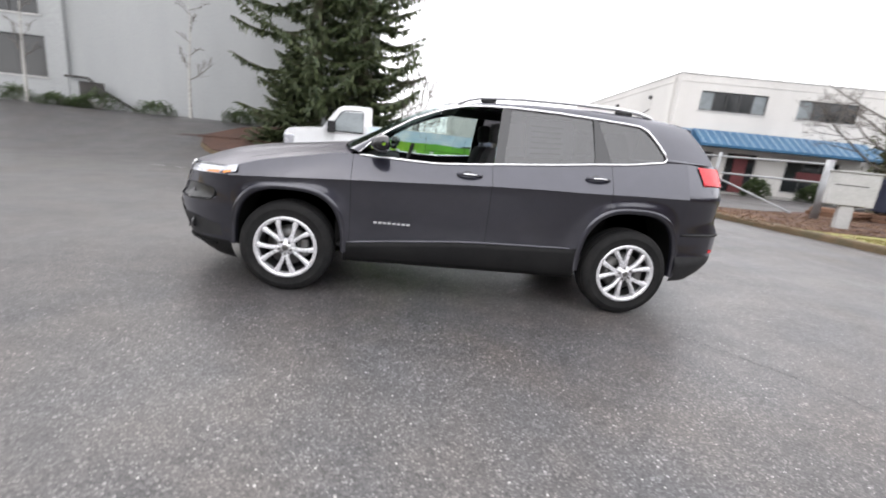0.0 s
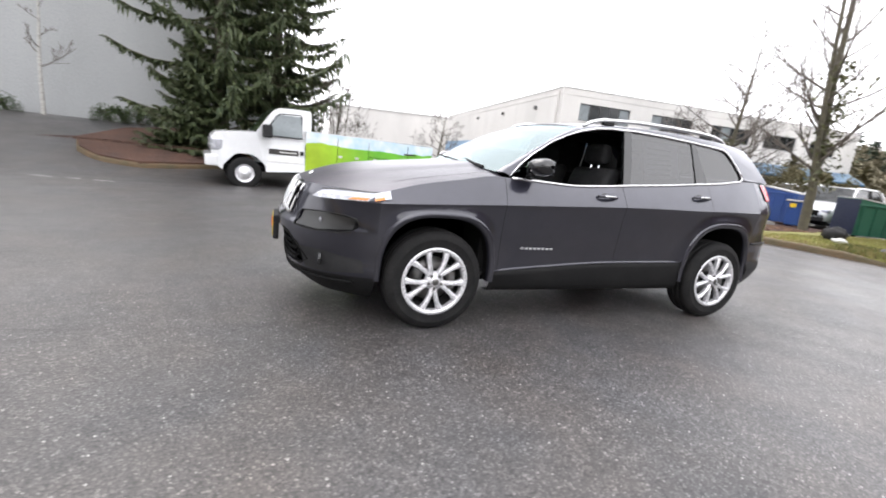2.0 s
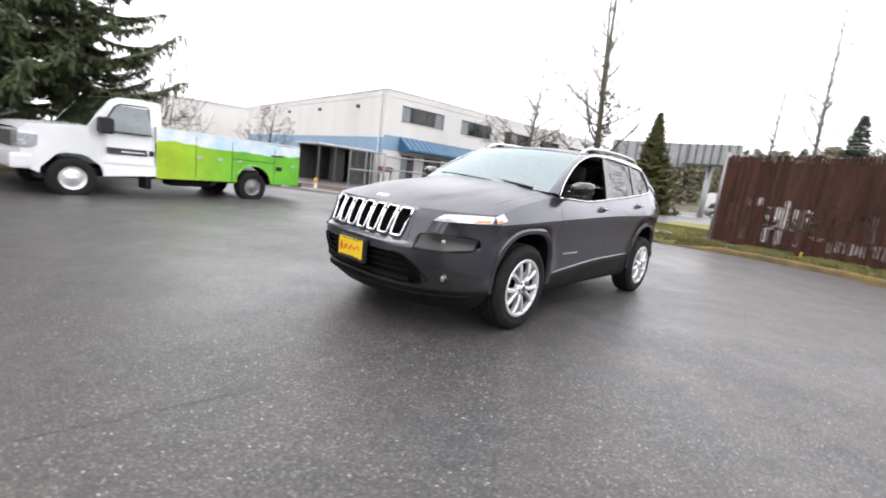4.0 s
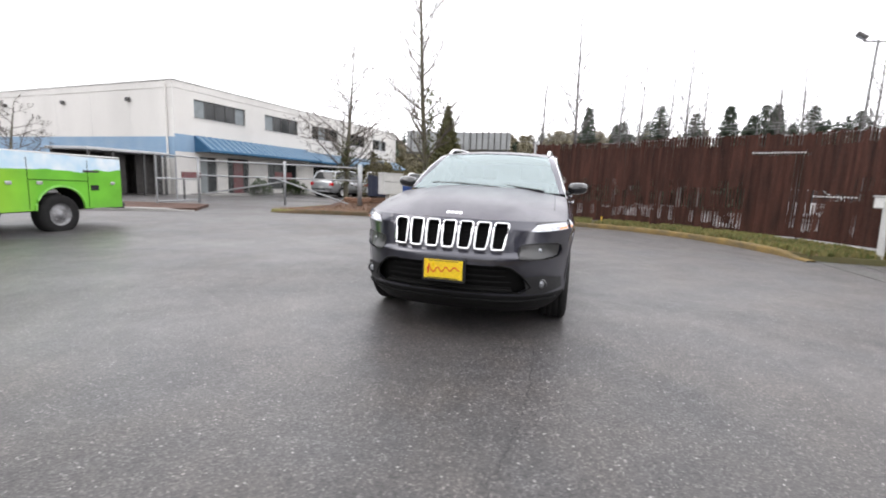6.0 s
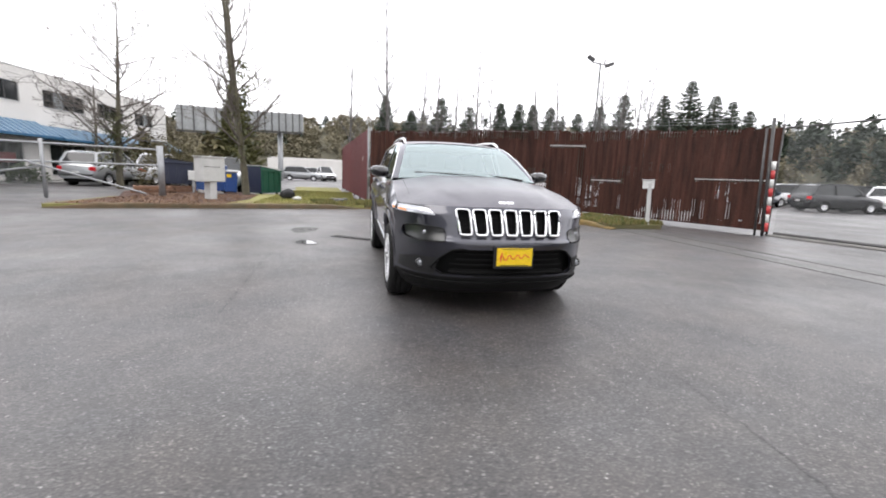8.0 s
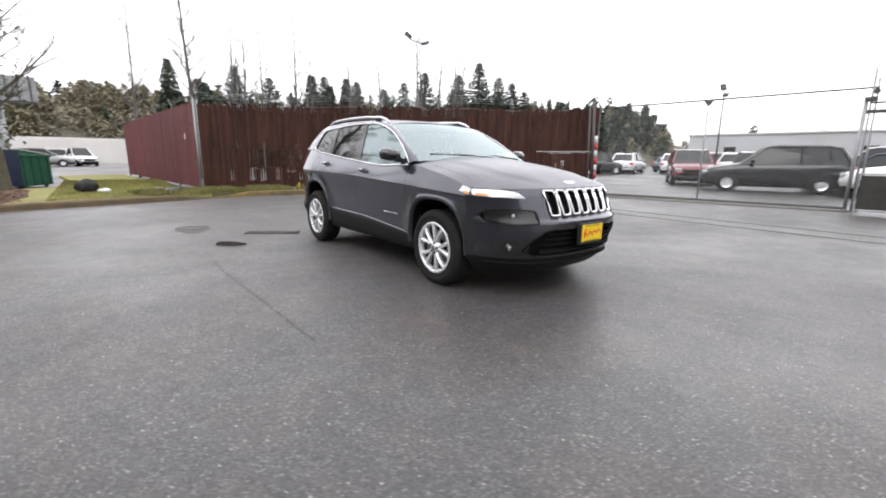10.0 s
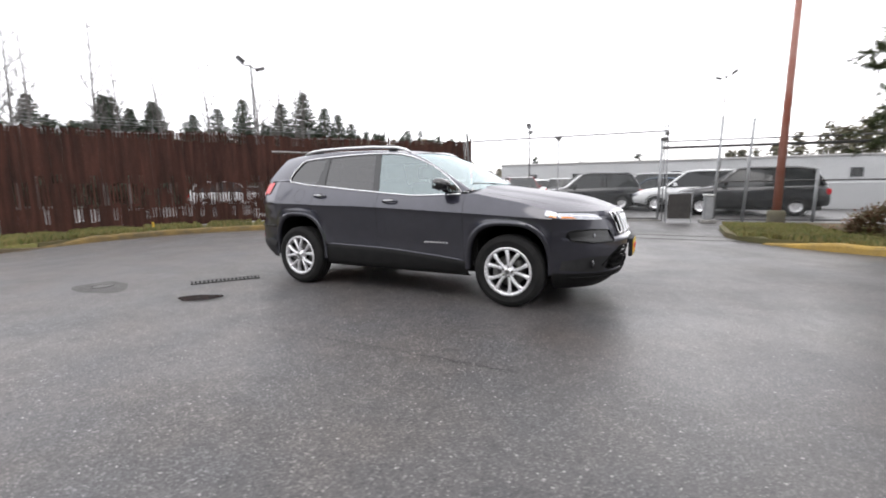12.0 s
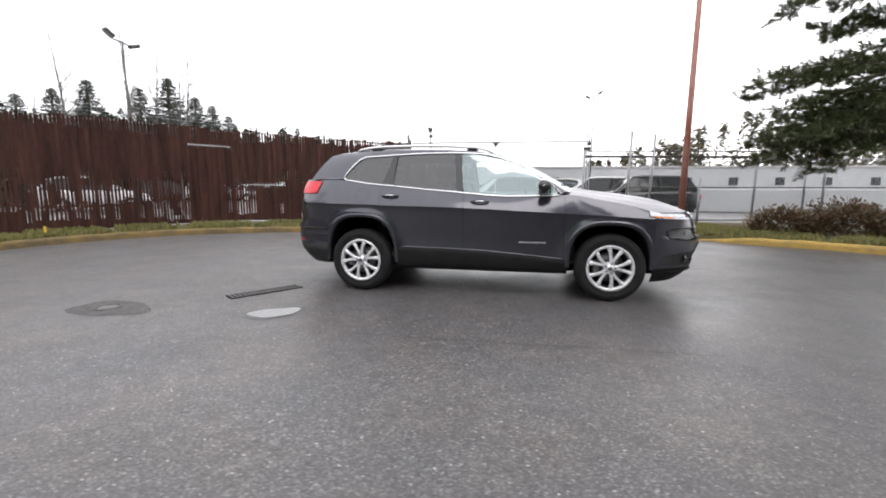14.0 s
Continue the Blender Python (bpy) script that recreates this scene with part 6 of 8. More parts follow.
    opening = on_front(([(-0.72, 0.41), (-0.58, 0.355), (0.58, 0.355), (0.72, 0.41)], [(-0.66, 0.55), (-0.50, 0.64), (0.50, 0.64), (0.66, 0.55)]), -0.07, 30)
    intake = part("air_intake", sheet(opening), DARK, car, "black lower air intake", True, mid)
    rim_pts = [front_point(z, y, 0.002) for y, z in INTAKE_RIM]
    part("intake_rim", tube(rim_pts, 0.007, 8, closed=True), DARK, intake, "", True)
    for z in (0.42, 0.465, 0.51, 0.555):
        half = 0.50 if z < 0.5 else 0.46
        pts = [front_point(z, y, -0.035) for y in np.linspace(-half, half, 21)]
        part("intake_bar", tube(pts, 0.008, 6), DARK, intake)
    part("intake_bar", tube([front_point(0.405, y, -0.012) for y in np.linspace(-0.5, 0.5, 21)], 0.012, 6), DARK, intake)
    # grille with seven framed slots
    slots = [(k - 3) * 0.128 for k in range(7)]
    ys = sorted([-0.47, 0.47] + [c + d for c in slots for d in (-0.050, 0.0, 0.050)])
    zs = [0.695, 0.712, 0.76, 0.808, 0.856, 0.904, 0.918]
    bm = sheet([[front_point(z, y, 0.003) for y in ys] for z in zs])
    gone = [f for f in bm.faces if 0.712 < f.calc_center_median().z < 0.904 and min(abs(f.calc_center_median().y - c) for c in slots) < 0.045]
    bmesh.ops.delete(bm, geom=gone, context="FACES")
    grille = thicken(part("grille", bm, GREY_PAINT, car, "seven-slot grille with chrome surrounds", True, mid), 0.012)
    for k, yc in enumerate(slots):
        pts, width = [], []
        for a in np.linspace(0, math.tau, 33)[:-1]:
            c, s_ = math.cos(a), math.sin(a)
            u = math.copysign(abs(c) ** 0.27, c)
            v = math.copysign(abs(s_) ** 0.27, s_)
            z = 0.808 + 0.098 * v
            pts.append(front_point(z, yc + 0.010 * v * (k - 3) / 3 + u * (0.049 + 0.004 * v), 0.012))
            width.append(0.0098 - 0.002 * v)
        part("grille_slot_frame", tube(pts, width, 8, closed=True), CHROME, grille, "chrome slot surround", True)
        deep = [p + Vector((0.065, 0, 0)) for p in pts]
        cup = sheet([pts, deep], closed_u=True)
        cup.faces.new([cup.verts.new(p) for p in deep])
        mesh_ob = part("slot_recess", cup, DARK, grille, "deep black slot behind the surround")
        for j in range(7):
            z = 0.73 + 0.026 * j
            part("mesh_bar", tube([front_point(z, yc - 0.046, -0.025), front_point(z, yc + 0.046, -0.025)], 0.003, 4), DARK, mesh_ob)
    # dealer plate, yellow with red script strokes and bars
    plate = part("plate_holder", box(-2.392, -2.352, -0.165, 0.165, 0.455, 0.635, 0.008), BLACK_PLASTIC, car, "black plate frame")
    part("plate", box(-2.397, -2.392, -0.148, 0.148, 0.478, 0.622, 0.0015), PLATE_YELLOW, plate, "yellow dealer plate")
    part("plate_rule", box(-2.3985, -2.397, -0.118, 0.118, 0.482, 0.488), BLACK_PLASTIC, plate)
    part("plate_rule", box(-2.3985, -2.397, -0.118, 0.118, 0.612, 0.617), BLACK_PLASTIC, plate)
    stroke = [(-2.399, 0.125 - 0.25 * t, 0.552 + 0.022 * math.sin(t * 24) * (1 - 0.5 * t) - 0.01 + 0.02 * t) for t in np.linspace(0, 1, 60)]
    part("plate_stroke", tube(stroke, 0.004, 5), PLATE_RED, plate)
    part("plate_stroke", tube([(-2.399, 0.108, 0.588), (-2.399, 0.118, 0.515)], 0.005, 5), PLATE_RED, plate)

    # rear
    thicken(part("tailgate", sheet(wrap_rows(rear_point, rear_y, 0.72, 1.262, 22)), GREY_PAINT, car, "", True, (1.5, 0, 0.7)), 0.02)
    part("rear_bumper", sheet(wrap_rows(rear_point, rear_y, 0.52, 0.72, 10)), GREY_PAINT, car, "", True, (1.5, 0, 0.7))
    part("rear_lower_bumper", sheet(wrap_rows(rear_point, rear_y, 0.30, 0.52, 12)), BLACK_PLASTIC, car, "black lower rear bumper", True, (1.5, 0, 0.7))
    part("bumper_strip", tube([rear_point(0.70, rear_y(0.70) * math.sin(a), 0.004) for a in np.linspace(-1.5, 1.5, 31)], 0.010, 6), BLACK_PLASTIC, car, "", True)
    edge = roof_edge()
    tail_pts = resample([p for p in edge if p[0] >= 1.80], 10)
    rows = [[(p.x - 0.012 + 0.030 * (1 - v * v), p.y * 0.985 * v, p.z) for v in np.linspace(-1, 1, 15)] for p in tail_pts]
    part("rear_window", sheet(rows), TINTED_GLASS, car, "dark tinted rear window", True, mid)
    rows = [[(1.70 + 0.16 * t + 0.05 * (1 - v * v), 0.555 * v, 1.600 - 0.035 * t - 0.03 * v * v) for v in np.linspace(-1, 1, 13)] for t in (0, 0.5, 1)] + [[(1.86 + 0.05 * (1 - v * v), 0.555 * v, 1.545 - 0.03 * v * v) for v in np.linspace(-1, 1, 13)]]
    thicken(part("roof_spoiler", sheet(rows), GREY_PAINT, car, "", True, mid), 0.02)
    # roof
    roof_z = smooth_line([(-0.20, 1.556), (0.05, 1.598), (0.38, 1.622), (0.75, 1.636), (1.1, 1.64), (1.42, 1.632), (1.72, 1.604), (1.84, 1.585)])
    side = [p for p in edge if p[0] >= -0.18 and p[2] > 1.5 and p[0] <= 1.83]
    rows = []
    for x, y, z in resample(side, 26):
        crown = roof_z(x) - z
        bow = 0.05 * step(0.3, -0.17, x)
        rows.append([(x - bow * (1 - v * v), y * v, z + crown * (1 - abs(v) ** 2.4)) for v in np.linspace(-1, 1, 25)])
    thicken(part("roof", sheet(rows), RAIN_PAINT, car, "", True, mid), 0.02)
    # windscreen with wipers
    pillar = [p for p in edge if p[0] <= -0.16]
    rows = []
    n = 24
    for k, p in enumerate(resample(pillar, n)):
        t = k / (n - 1)
        bow = 0.11 * (1 - t) + 0.055 * t
        rows.append([(p.x - bow * (1 - v * v), p.y * v, p.z + 0.022 * (1 - v * v)) for v in np.linspace(-1, 1, 49)])
    part("windscreen", sheet(rows), SCREEN_GLASS, car, "windscreen wet with rain", True, mid)
    cowl = [(-0.915 - 0.10 * (1 - v * v), 0.76 * v, 1.135 + 0.022 * (1 - v * v)) for v in np.linspace(-1, 1, 25)]
    part("cowl", sheet([cowl, [(p[0] + 0.10, p[1] * 0.98, p[2] - 0.012) for p in cowl]]), BLACK_PLASTIC, car, "black cowl panel")
    for pts in (((-0.99, -0.18, 1.168), (-0.95, 0.20, 1.190), (-0.86, 0.58, 1.196)), ((-0.96, -0.62, 1.150), (-0.96, -0.42, 1.170), (-0.92, -0.15, 1.196))):
        part("wiper", tube(resample(pts, 9), 0.011, 6), BLACK_PLASTIC, car, "black wiper")
    part("antenna", tube([(1.50, -0.28, 1.62), (1.60, -0.28, 1.70)], 0.004, 6), BLACK_PLASTIC, car, "short black roof aerial")
    # cabin
    part("dashboard", box(-0.92, -0.58, -0.74, 0.74, 0.80, 1.08, 0.06, seg=2), CABIN, car, "dark dashboard", True)
    wheel_pts = [(-0.50 + 0.05 * math.sin(a), -0.37 + 0.185 * math.cos(a), 1.02 + 0.175 * math.sin(a)) for a in np.linspace(0, math.tau, 29)[:-1]]
    part("steering_wheel", tube(wheel_pts, 0.016, 8, closed=True), CABIN, car, "black steering wheel", True)
    part("steering_column", tube([(-0.72, -0.37, 0.96), (-0.51, -0.37, 1.02)], [0.04, 0.07], 10), CABIN, car)
    part("cabin_floor", box(-1.0, 1.9, -0.80, 0.80, 0.36, 0.44, 0.02), CABIN, car, "dark cabin floor")
    part("headlining", sheet([[(x, y, 1.55 - 0.04 * (y / 0.56) ** 2) for y in np.linspace(-0.56, 0.56, 5)] for x in np.linspace(-0.05, 1.75, 6)]), CABIN, car)
    part("firewall", box(-1.0, -0.93, -0.80, 0.80, 0.40, 1.05), DARK, car)
    part("underbody", box(-2.0, 2.0, -0.50, 0.50, 0.235, 0.36, 0.03), DARK, car, "dark underside")
    part("engine_bay", box(-2.1, -1.0, -0.50, 0.50, 0.30, 0.84), DARK, car)
    part("luggage_box", box(1.30, 2.05, -0.50, 0.50, 0.36, 1.0), DARK, car)
    part("exhaust", tube([(1.6, 0.3, 0.28), (2.16, 0.32, 0.30)], 0.035, 12), STEEL, car)
    part("rear_axle", tube([(1.35, -0.7, 0.33), (1.35, 0.7, 0.33)], 0.045, 8), DARK, car)
    return car


def window_top():
    """The upper edge of the side windows, from the mirror to the rear tip."""
    pts = [(-0.84, 1.108), (-0.76, 1.19), (-0.65, 1.275), (-0.47, 1.385), (-0.33, 1.447), (-0.20, 1.494), (-0.05, 1.53), (0.10, 1.545), (0.34, 1.553), (0.66, 1.549), (0.99, 1.534), (1.22, 1.522), (1.34, 1.512), (1.40, 1.488), (1.44, 1.452), (1.50, 1.390), (1.555, 1.325), (1.578, 1.288)]
    return [Vector((x, glass_y(x, z), z)) for x, z in pts]


def glass_y(x, z):
    y1 = belt_y(x)
    return y1 - 0.30 * max(0.0, z - belt_z(x)) - 0.08 * max(0.0, z - belt_z(x)) ** 2


TOP_LINE = smooth_line([(-0.84, 1.108), (-0.76, 1.19), (-0.65, 1.275), (-0.47, 1.385), (-0.33, 1.447), (-0.20, 1.494), (-0.05, 1.53), (0.10, 1.545), (0.34, 1.553), (0.66, 1.549), (0.99, 1.534), (1.22, 1.522), (1.34, 1.512), (1.40, 1.488), (1.44, 1.452), (1.50, 1.390), (1.555, 1.325), (1.578, 1.288)])


def window_point(x, t, lift=0.0):
    """A point of the side glass at x, t of the way from the belt to the window's top."""
    z0, z1 = belt_z(x), max(belt_z(x) + 0.004, TOP_LINE(x))
    z = z0 + (z1 - z0) * t
    return Vector((x, glass_y(x, z) + lift, z))


def glass_span(car, s, a, b, which):
    if which == "front" and s < 0:
        # lowered: only the top edge stands out of the door
        rows = [[window_point(x, 0.0, -0.012) + Vector((0, 0, dz)) for x in np.linspace(-0.70, 0.18, 14)] for dz in (-0.02, 0.006)]
        mat, label = CLEAR_GLASS, "lowered side window"
    else:
        rows = []
        for x in np.linspace(a, b, 26):
            e = (x - a) / (b - a)
            sh = {"front": 0.04 * step(0.5, 1.0, e), "rear": 0.04 * (1 - e) - 0.04 * e, "quarter": -0.13 * (1 - e)}[which]
            rows.append([window_point(x + sh * t, t, -0.004) for t in np.linspace(0, 1, 8)])
        mat = CLEAR_GLASS if which == "front" else TINTED_GLASS
        label = "clear side window" if which == "front" else "dark tinted side window"
    part("side_window", sheet([mirror(r, s) for r in rows]), mat, car, label, True, (0, 0, 0.8))


def roof_edge():
    """From the foot of the windscreen pillar up along the roof's edge and down the rear pillar."""
    pts = [(-0.925, 0.765, 1.128), (-0.75, 0.727, 1.230), (-0.55, 0.680, 1.345), (-0.35, 0.630, 1.455), (-0.17, 0.596, 1.532), (0.10, 0.600, 1.574), (0.5, 0.606, 1.596), (1.0, 0.602, 1.604), (1.4, 0.588, 1.594), (1.68, 0.568, 1.566), (1.81, 0.556, 1.545), (1.90, 0.612, 1.45), (1.975, 0.668, 1.34), (2.01, 0.718, 1.262)]
    return [Vector(p) for p in pts]


build_suv()

# ---- white service truck with a green printed body ----
def truck_wheel(parent, x, y, s):
    w = new("wheel")
    w.parent = parent
    w.location = (x, y, 0.375)
    part("tyre", lathe([(0.21, -0.11), (0.30, -0.125), (0.36, -0.11), (0.375, -0.06), (0.375, 0.06), (0.36, 0.11), (0.30, 0.125), (0.21, 0.11)], "y", 40), RUBBER, w, "black truck tyre", True)
    part("rim", lathe([(0.215, s * 0.10), (0.205, s * 0.085), (0.17, s * 0.06), (0.14, s * 0.075), (0.09, s * 0.085), (0.075, s * 0.11), (0.05, s * 0.14), (0.001, s * 0.145)], "y", 32), ALLOY if x < 1 else TRUCK_RIM, w, "pale steel rim", True)
    for k in range(8):
        a = k * math.tau / 8
        nut = lathe([(0.014, 0), (0.014, s * 0.03), (0.001, s * 0.03)], "y", 6)
        for v in nut.verts:
            v.co += Vector((0.115 * math.cos(a), s * 0.07, 0.115 * math.sin(a)))
        part("wheel_nut", nut, CHROME, w)


def build_truck():
    t = thing("service_truck", pose(-3.08, 7.70, -0.07, 0, 0, 8.6), "white service truck with a green printed utility body", "truck")
    W = 1.98
    prof = [(-0.66, 0.55), (-0.70, 0.85), (-0.70, 1.16), (-0.60, 1.265), (-0.15, 1.315), (0.22, 1.345), (0.42, 1.64), (0.60, 1.87), (0.74, 1.945), (1.05, 1.975), (1.46, 1.975), (1.50, 1.92), (1.50, 0.50)]
    arch = [(0.46 * math.cos(a), 0.44 + 0.40 * math.sin(a)) for a in np.linspace(0, math.pi, 13)]
    outline = prof + [(0.46, 0.44)] + arch[1:-1] + [(-0.46, 0.44), (-0.56, 0.50)]

    def inset(x, z):
        return 0.16 * step(1.30, 2.0, z) if z > 1.30 else 0.05 * step(-0.4, -0.7, x)

    # sides as plates following the outline, with the window left open
    for s, y0 in ((-1, 0.0), (1, W)):
        bm = bmesh.new()
        f = bm.faces.new([bm.verts.new((x, y0, z)) for x, z in outline])
        bmesh.ops.triangulate(bm, faces=[f], ngon_method="EAR_CLIP")
        for v in bm.verts:
            v.co.y -= s * inset(v.co.x, v.co.z)
        thicken(part("cab_side", bm, CAB_WHITE, t), 0.03)
        win = [(0.44, 1.30), (0.54, 1.53), (0.69, 1.77), (0.78, 1.83), (1.24, 1.85), (1.27, 1.81), (1.27, 1.30)]
        # near pane: matte pale colour paints in the reflected sky
        part("side_window", poly_prism([(x, y0 - s * inset(x, z) + s * 0.012, z) for x, z in win], (0, s, 0), 0.008), WINDOW_DARK if s > 0 else BLIND_AND_SHEEN, t, "side window, the near one painted with the sky's reflection")
        rim = [(x, y0 - s * inset(x, z) + s * 0.016, z) for x, z in win]
        part("window_rubber", tube(rim, 0.016, 6, closed=True), BLACK_PLASTIC, t)
        part("door_gap", tube([(0.28, y0 + s * 0.004, 1.16), (0.36, y0 + s * 0.004, 0.85), (0.42, y0 + s * 0.004, 0.58), (1.34, y0 + s * 0.004, 0.56), (1.36, y0 + s * 0.004, 1.16)], 0.006, 5), DARK, t)
        m = box(0.36, 0.56, min(y0, y0 + s * 0.28), max(y0, y0 + s * 0.28), 1.25, 1.54, 0.03)
        part("door_mirror", m, BLACK_PLASTIC, t, "large black door mirror")
        part("door_handle", box(1.24, 1.32, min(y0 + s * 0.002, y0 + s * 0.03), max(y0 + s * 0.002, y0 + s * 0.03), 0.90, 1.0, 0.01), BLACK_PLASTIC, t)
        part("door_plate", box(0.52, 1.20, min(y0 + s * 0.001, y0 + s * 0.006), max(y0 + s * 0.001, y0 + s * 0.006), 0.88, 1.0), SHADOW_TRIM, t, "dark lettered strip on the door")
        part("door_plate_bar", box(0.76, 1.16, min(y0 + s * 0.006, y0 + s * 0.009), max(y0 + s * 0.006, y0 + s * 0.009), 0.92, 0.95), WHITE_PAINT, t)
        part("side_moulding", box(0.48, 1.32, min(y0, y0 + s * 0.012), max(y0, y0 + s * 0.012), 0.68, 0.72, 0.004), WHITE_PAINT, t)
        part("head_lamp", box(-0.722, -0.44, (-0.012 if s < 0 else W - 0.42), (0.42 if s < 0 else W + 0.012), 0.85, 1.13, 0.04, seg=2), LAMP_WHITE, t, "square head lamp wrapped round the corner")
    rows = [[(x, 0.0 + inset(x, z) + (W - 2 * inset(x, z)) * v, z + 0.035 * (1 - (2 * v - 1) ** 2) * (1 if z > 1.0 else 0)) for v in np.linspace(0, 1, 9)] for x, z in prof[2:6]]
    part("hood", sheet(rows), CAB_WHITE, t, "", True)
    rows = [[(x - 0.05 * (1 - (2 * v - 1) ** 2), inset(x, z) + (W - 2 * inset(x, z)) * v, z) for v in np.linspace(0, 1, 9)] for x, z in prof[5:9]]
    part("windscreen", sheet(rows), SCREEN_GLASS, t, "windscreen reflecting the sky", True)
    rows = [[(x, inset(x, z) + (W - 2 * inset(x, z)) * v, z + 0.03 * (1 - (2 * v - 1) ** 2)) for v in np.linspace(0, 1, 9)] for x, z in prof[8:12]]
    part("cab_roof", sheet(rows), CAB_WHITE, t, "", True)
    part("cab_back", sheet([[(1.50, y, z) for y in (0.02, W - 0.02)] for z in (0.5, 1.2)] + [[(1.50, 0.14, 1.95), (1.50, W - 0.14, 1.95)]]), CAB_WHITE, t)
    part("nose", sheet([[(x, 0.05 + (W - 0.1) * v, z) for v in (0, 0.5, 1)] for x, z in prof[:3]]), CAB_WHITE, t)
    part("radiator_grille", box(-0.71, -0.67, 0.48, W - 0.48, 0.84, 1.12, 0.01), DARK_STEEL, t, "dark radiator grille")
    part("front_bumper", box(-0.83, -0.54, -0.02, W + 0.02, 0.50, 0.76, 0.05, seg=2), CAB_WHITE, t, "white front bumper")
    part("chassis", box(-0.5, 4.7, 0.5, W - 0.5, 0.40, 0.56), DARK, t)
    part("cab_floor", box(-0.5, 1.45, 0.1, W - 0.1, 0.50, 0.56), DARK, t)
    part("fuel_tank", box(1.7, 2.6, 0.12, 0.55, 0.30, 0.48, 0.04), DARK, t)
    # utility body
    body_x0, body_x1 = 1.36, 4.86
    arch2 = [(3.54 + 0.47 * math.cos(a), 0.47 + 0.43 * math.sin(a)) for a in np.linspace(0, math.pi, 15)]
    outline = [(body_x0, 0.46), (body_x0, 1.50), (body_x1, 1.46), (body_x1, 0.46)] + [(4.01, 0.47)] + arch2[1:-1] + [(3.07, 0.47)]
    for s, y0 in ((-1, -0.03), (1, W + 0.03)):
        bm = bmesh.new()
        f = bm.faces.new([bm.verts.new((x, y0, z)) for x, z in outline])
        bmesh.ops.triangulate(bm, faces=[f])
        part("body_side", bm, GRAPHIC, t, "green and pale blue landscape print")
        inner = bmesh.new()
        f = inner.faces.new([inner.verts.new((x, y0 - s * 0.44, z)) for x, z in outline])
        bmesh.ops.triangulate(inner, faces=[f])
        part("inner_side", inner, WHITE_PAINT, t)
        part("top_deck", box(body_x0, body_x1, min(y0, y0 - s * 0.44), max(y0, y0 - s * 0.44), 1.475, 1.505, 0.01), WHITE_PAINT, t, "white body top rail")
        lip = [(x, y0 + s * 0.012, z) for x, z in arch2]
        part("arch_lip", tube(lip, 0.022, 6), GRAPHIC, t)
        rows = [[(x, y0, z) for x, z in arch2], [(x, y0 - s * 0.42, z) for x, z in arch2]]
        part("arch_liner", sheet(rows), DARK, t)
        for xd in (2.15, 2.98, 4.10):
            part("door_gap", tube([(xd, y0 + s * 0.002, 0.50), (xd, y0 + s * 0.002, 1.40)], 0.006, 4), DARK, t)
        part("door_gap", tube([(3.0, y0 + s * 0.002, 1.02), (4.1, y0 + s * 0.002, 1.0)], 0.006, 4), DARK, t)
        for xl in (2.18, 2.62, 3.12, 4.60):
            part("latch", box(xl, xl + 0.10, min(y0 + s * 0.002, y0 + s * 0.016), max(y0 + s * 0.002, y0 + s * 0.016), 0.93, 0.99, 0.008), SATIN, t, "steel door latch")
        part("fuel_cap", box(4.15, 4.32, min(y0 + s * 0.001, y0 + s * 0.012), max(y0 + s * 0.001, y0 + s * 0.012), 0.82, 0.92, 0.01), BLACK_PLASTIC, t, "dark fuel door")
        part("vent", box(4.0, 4.35, min(y0 + s * 0.001, y0 + s * 0.006), max(y0 + s * 0.001, y0 + s * 0.006), 1.17, 1.21), SHADOW_TRIM, t)
        truck_wheel(t, 0.0, y0 - s * 0.13, s)
        truck_wheel(t, 3.54, y0 - s * 0.14, s)
    part("bed_floor", box(body_x0, body_x1, 0.44, W - 0.44, 0.70, 0.76), DARK_STEEL, t)
    part("tail_board", box(body_x1 - 0.03, body_x1 + 0.03, 0.0, W, 0.50, 1.44, 0.01), WHITE_PAINT, t, "white tail board")
    part("tail_lamp", box(body_x1 + 0.03, body_x1 + 0.05, 0.06, 0.18, 0.75, 0.95, 0.005), RED_LENS, t)
    part("tail_lamp", box(body_x1 + 0.03, body_x1 + 0.05, W - 0.18, W - 0.06, 0.75, 0.95, 0.005), RED_LENS, t)
    part("rear_bumper", box(body_x1, body_x1 + 0.22, 0.1, W - 0.1, 0.42, 0.56, 0.02), DARK_STEEL, t)
    part("mud_flap", box(1.20, 1.30, 0.05, 0.40, 0.22, 0.62), RUBBER, t)


build_truck()

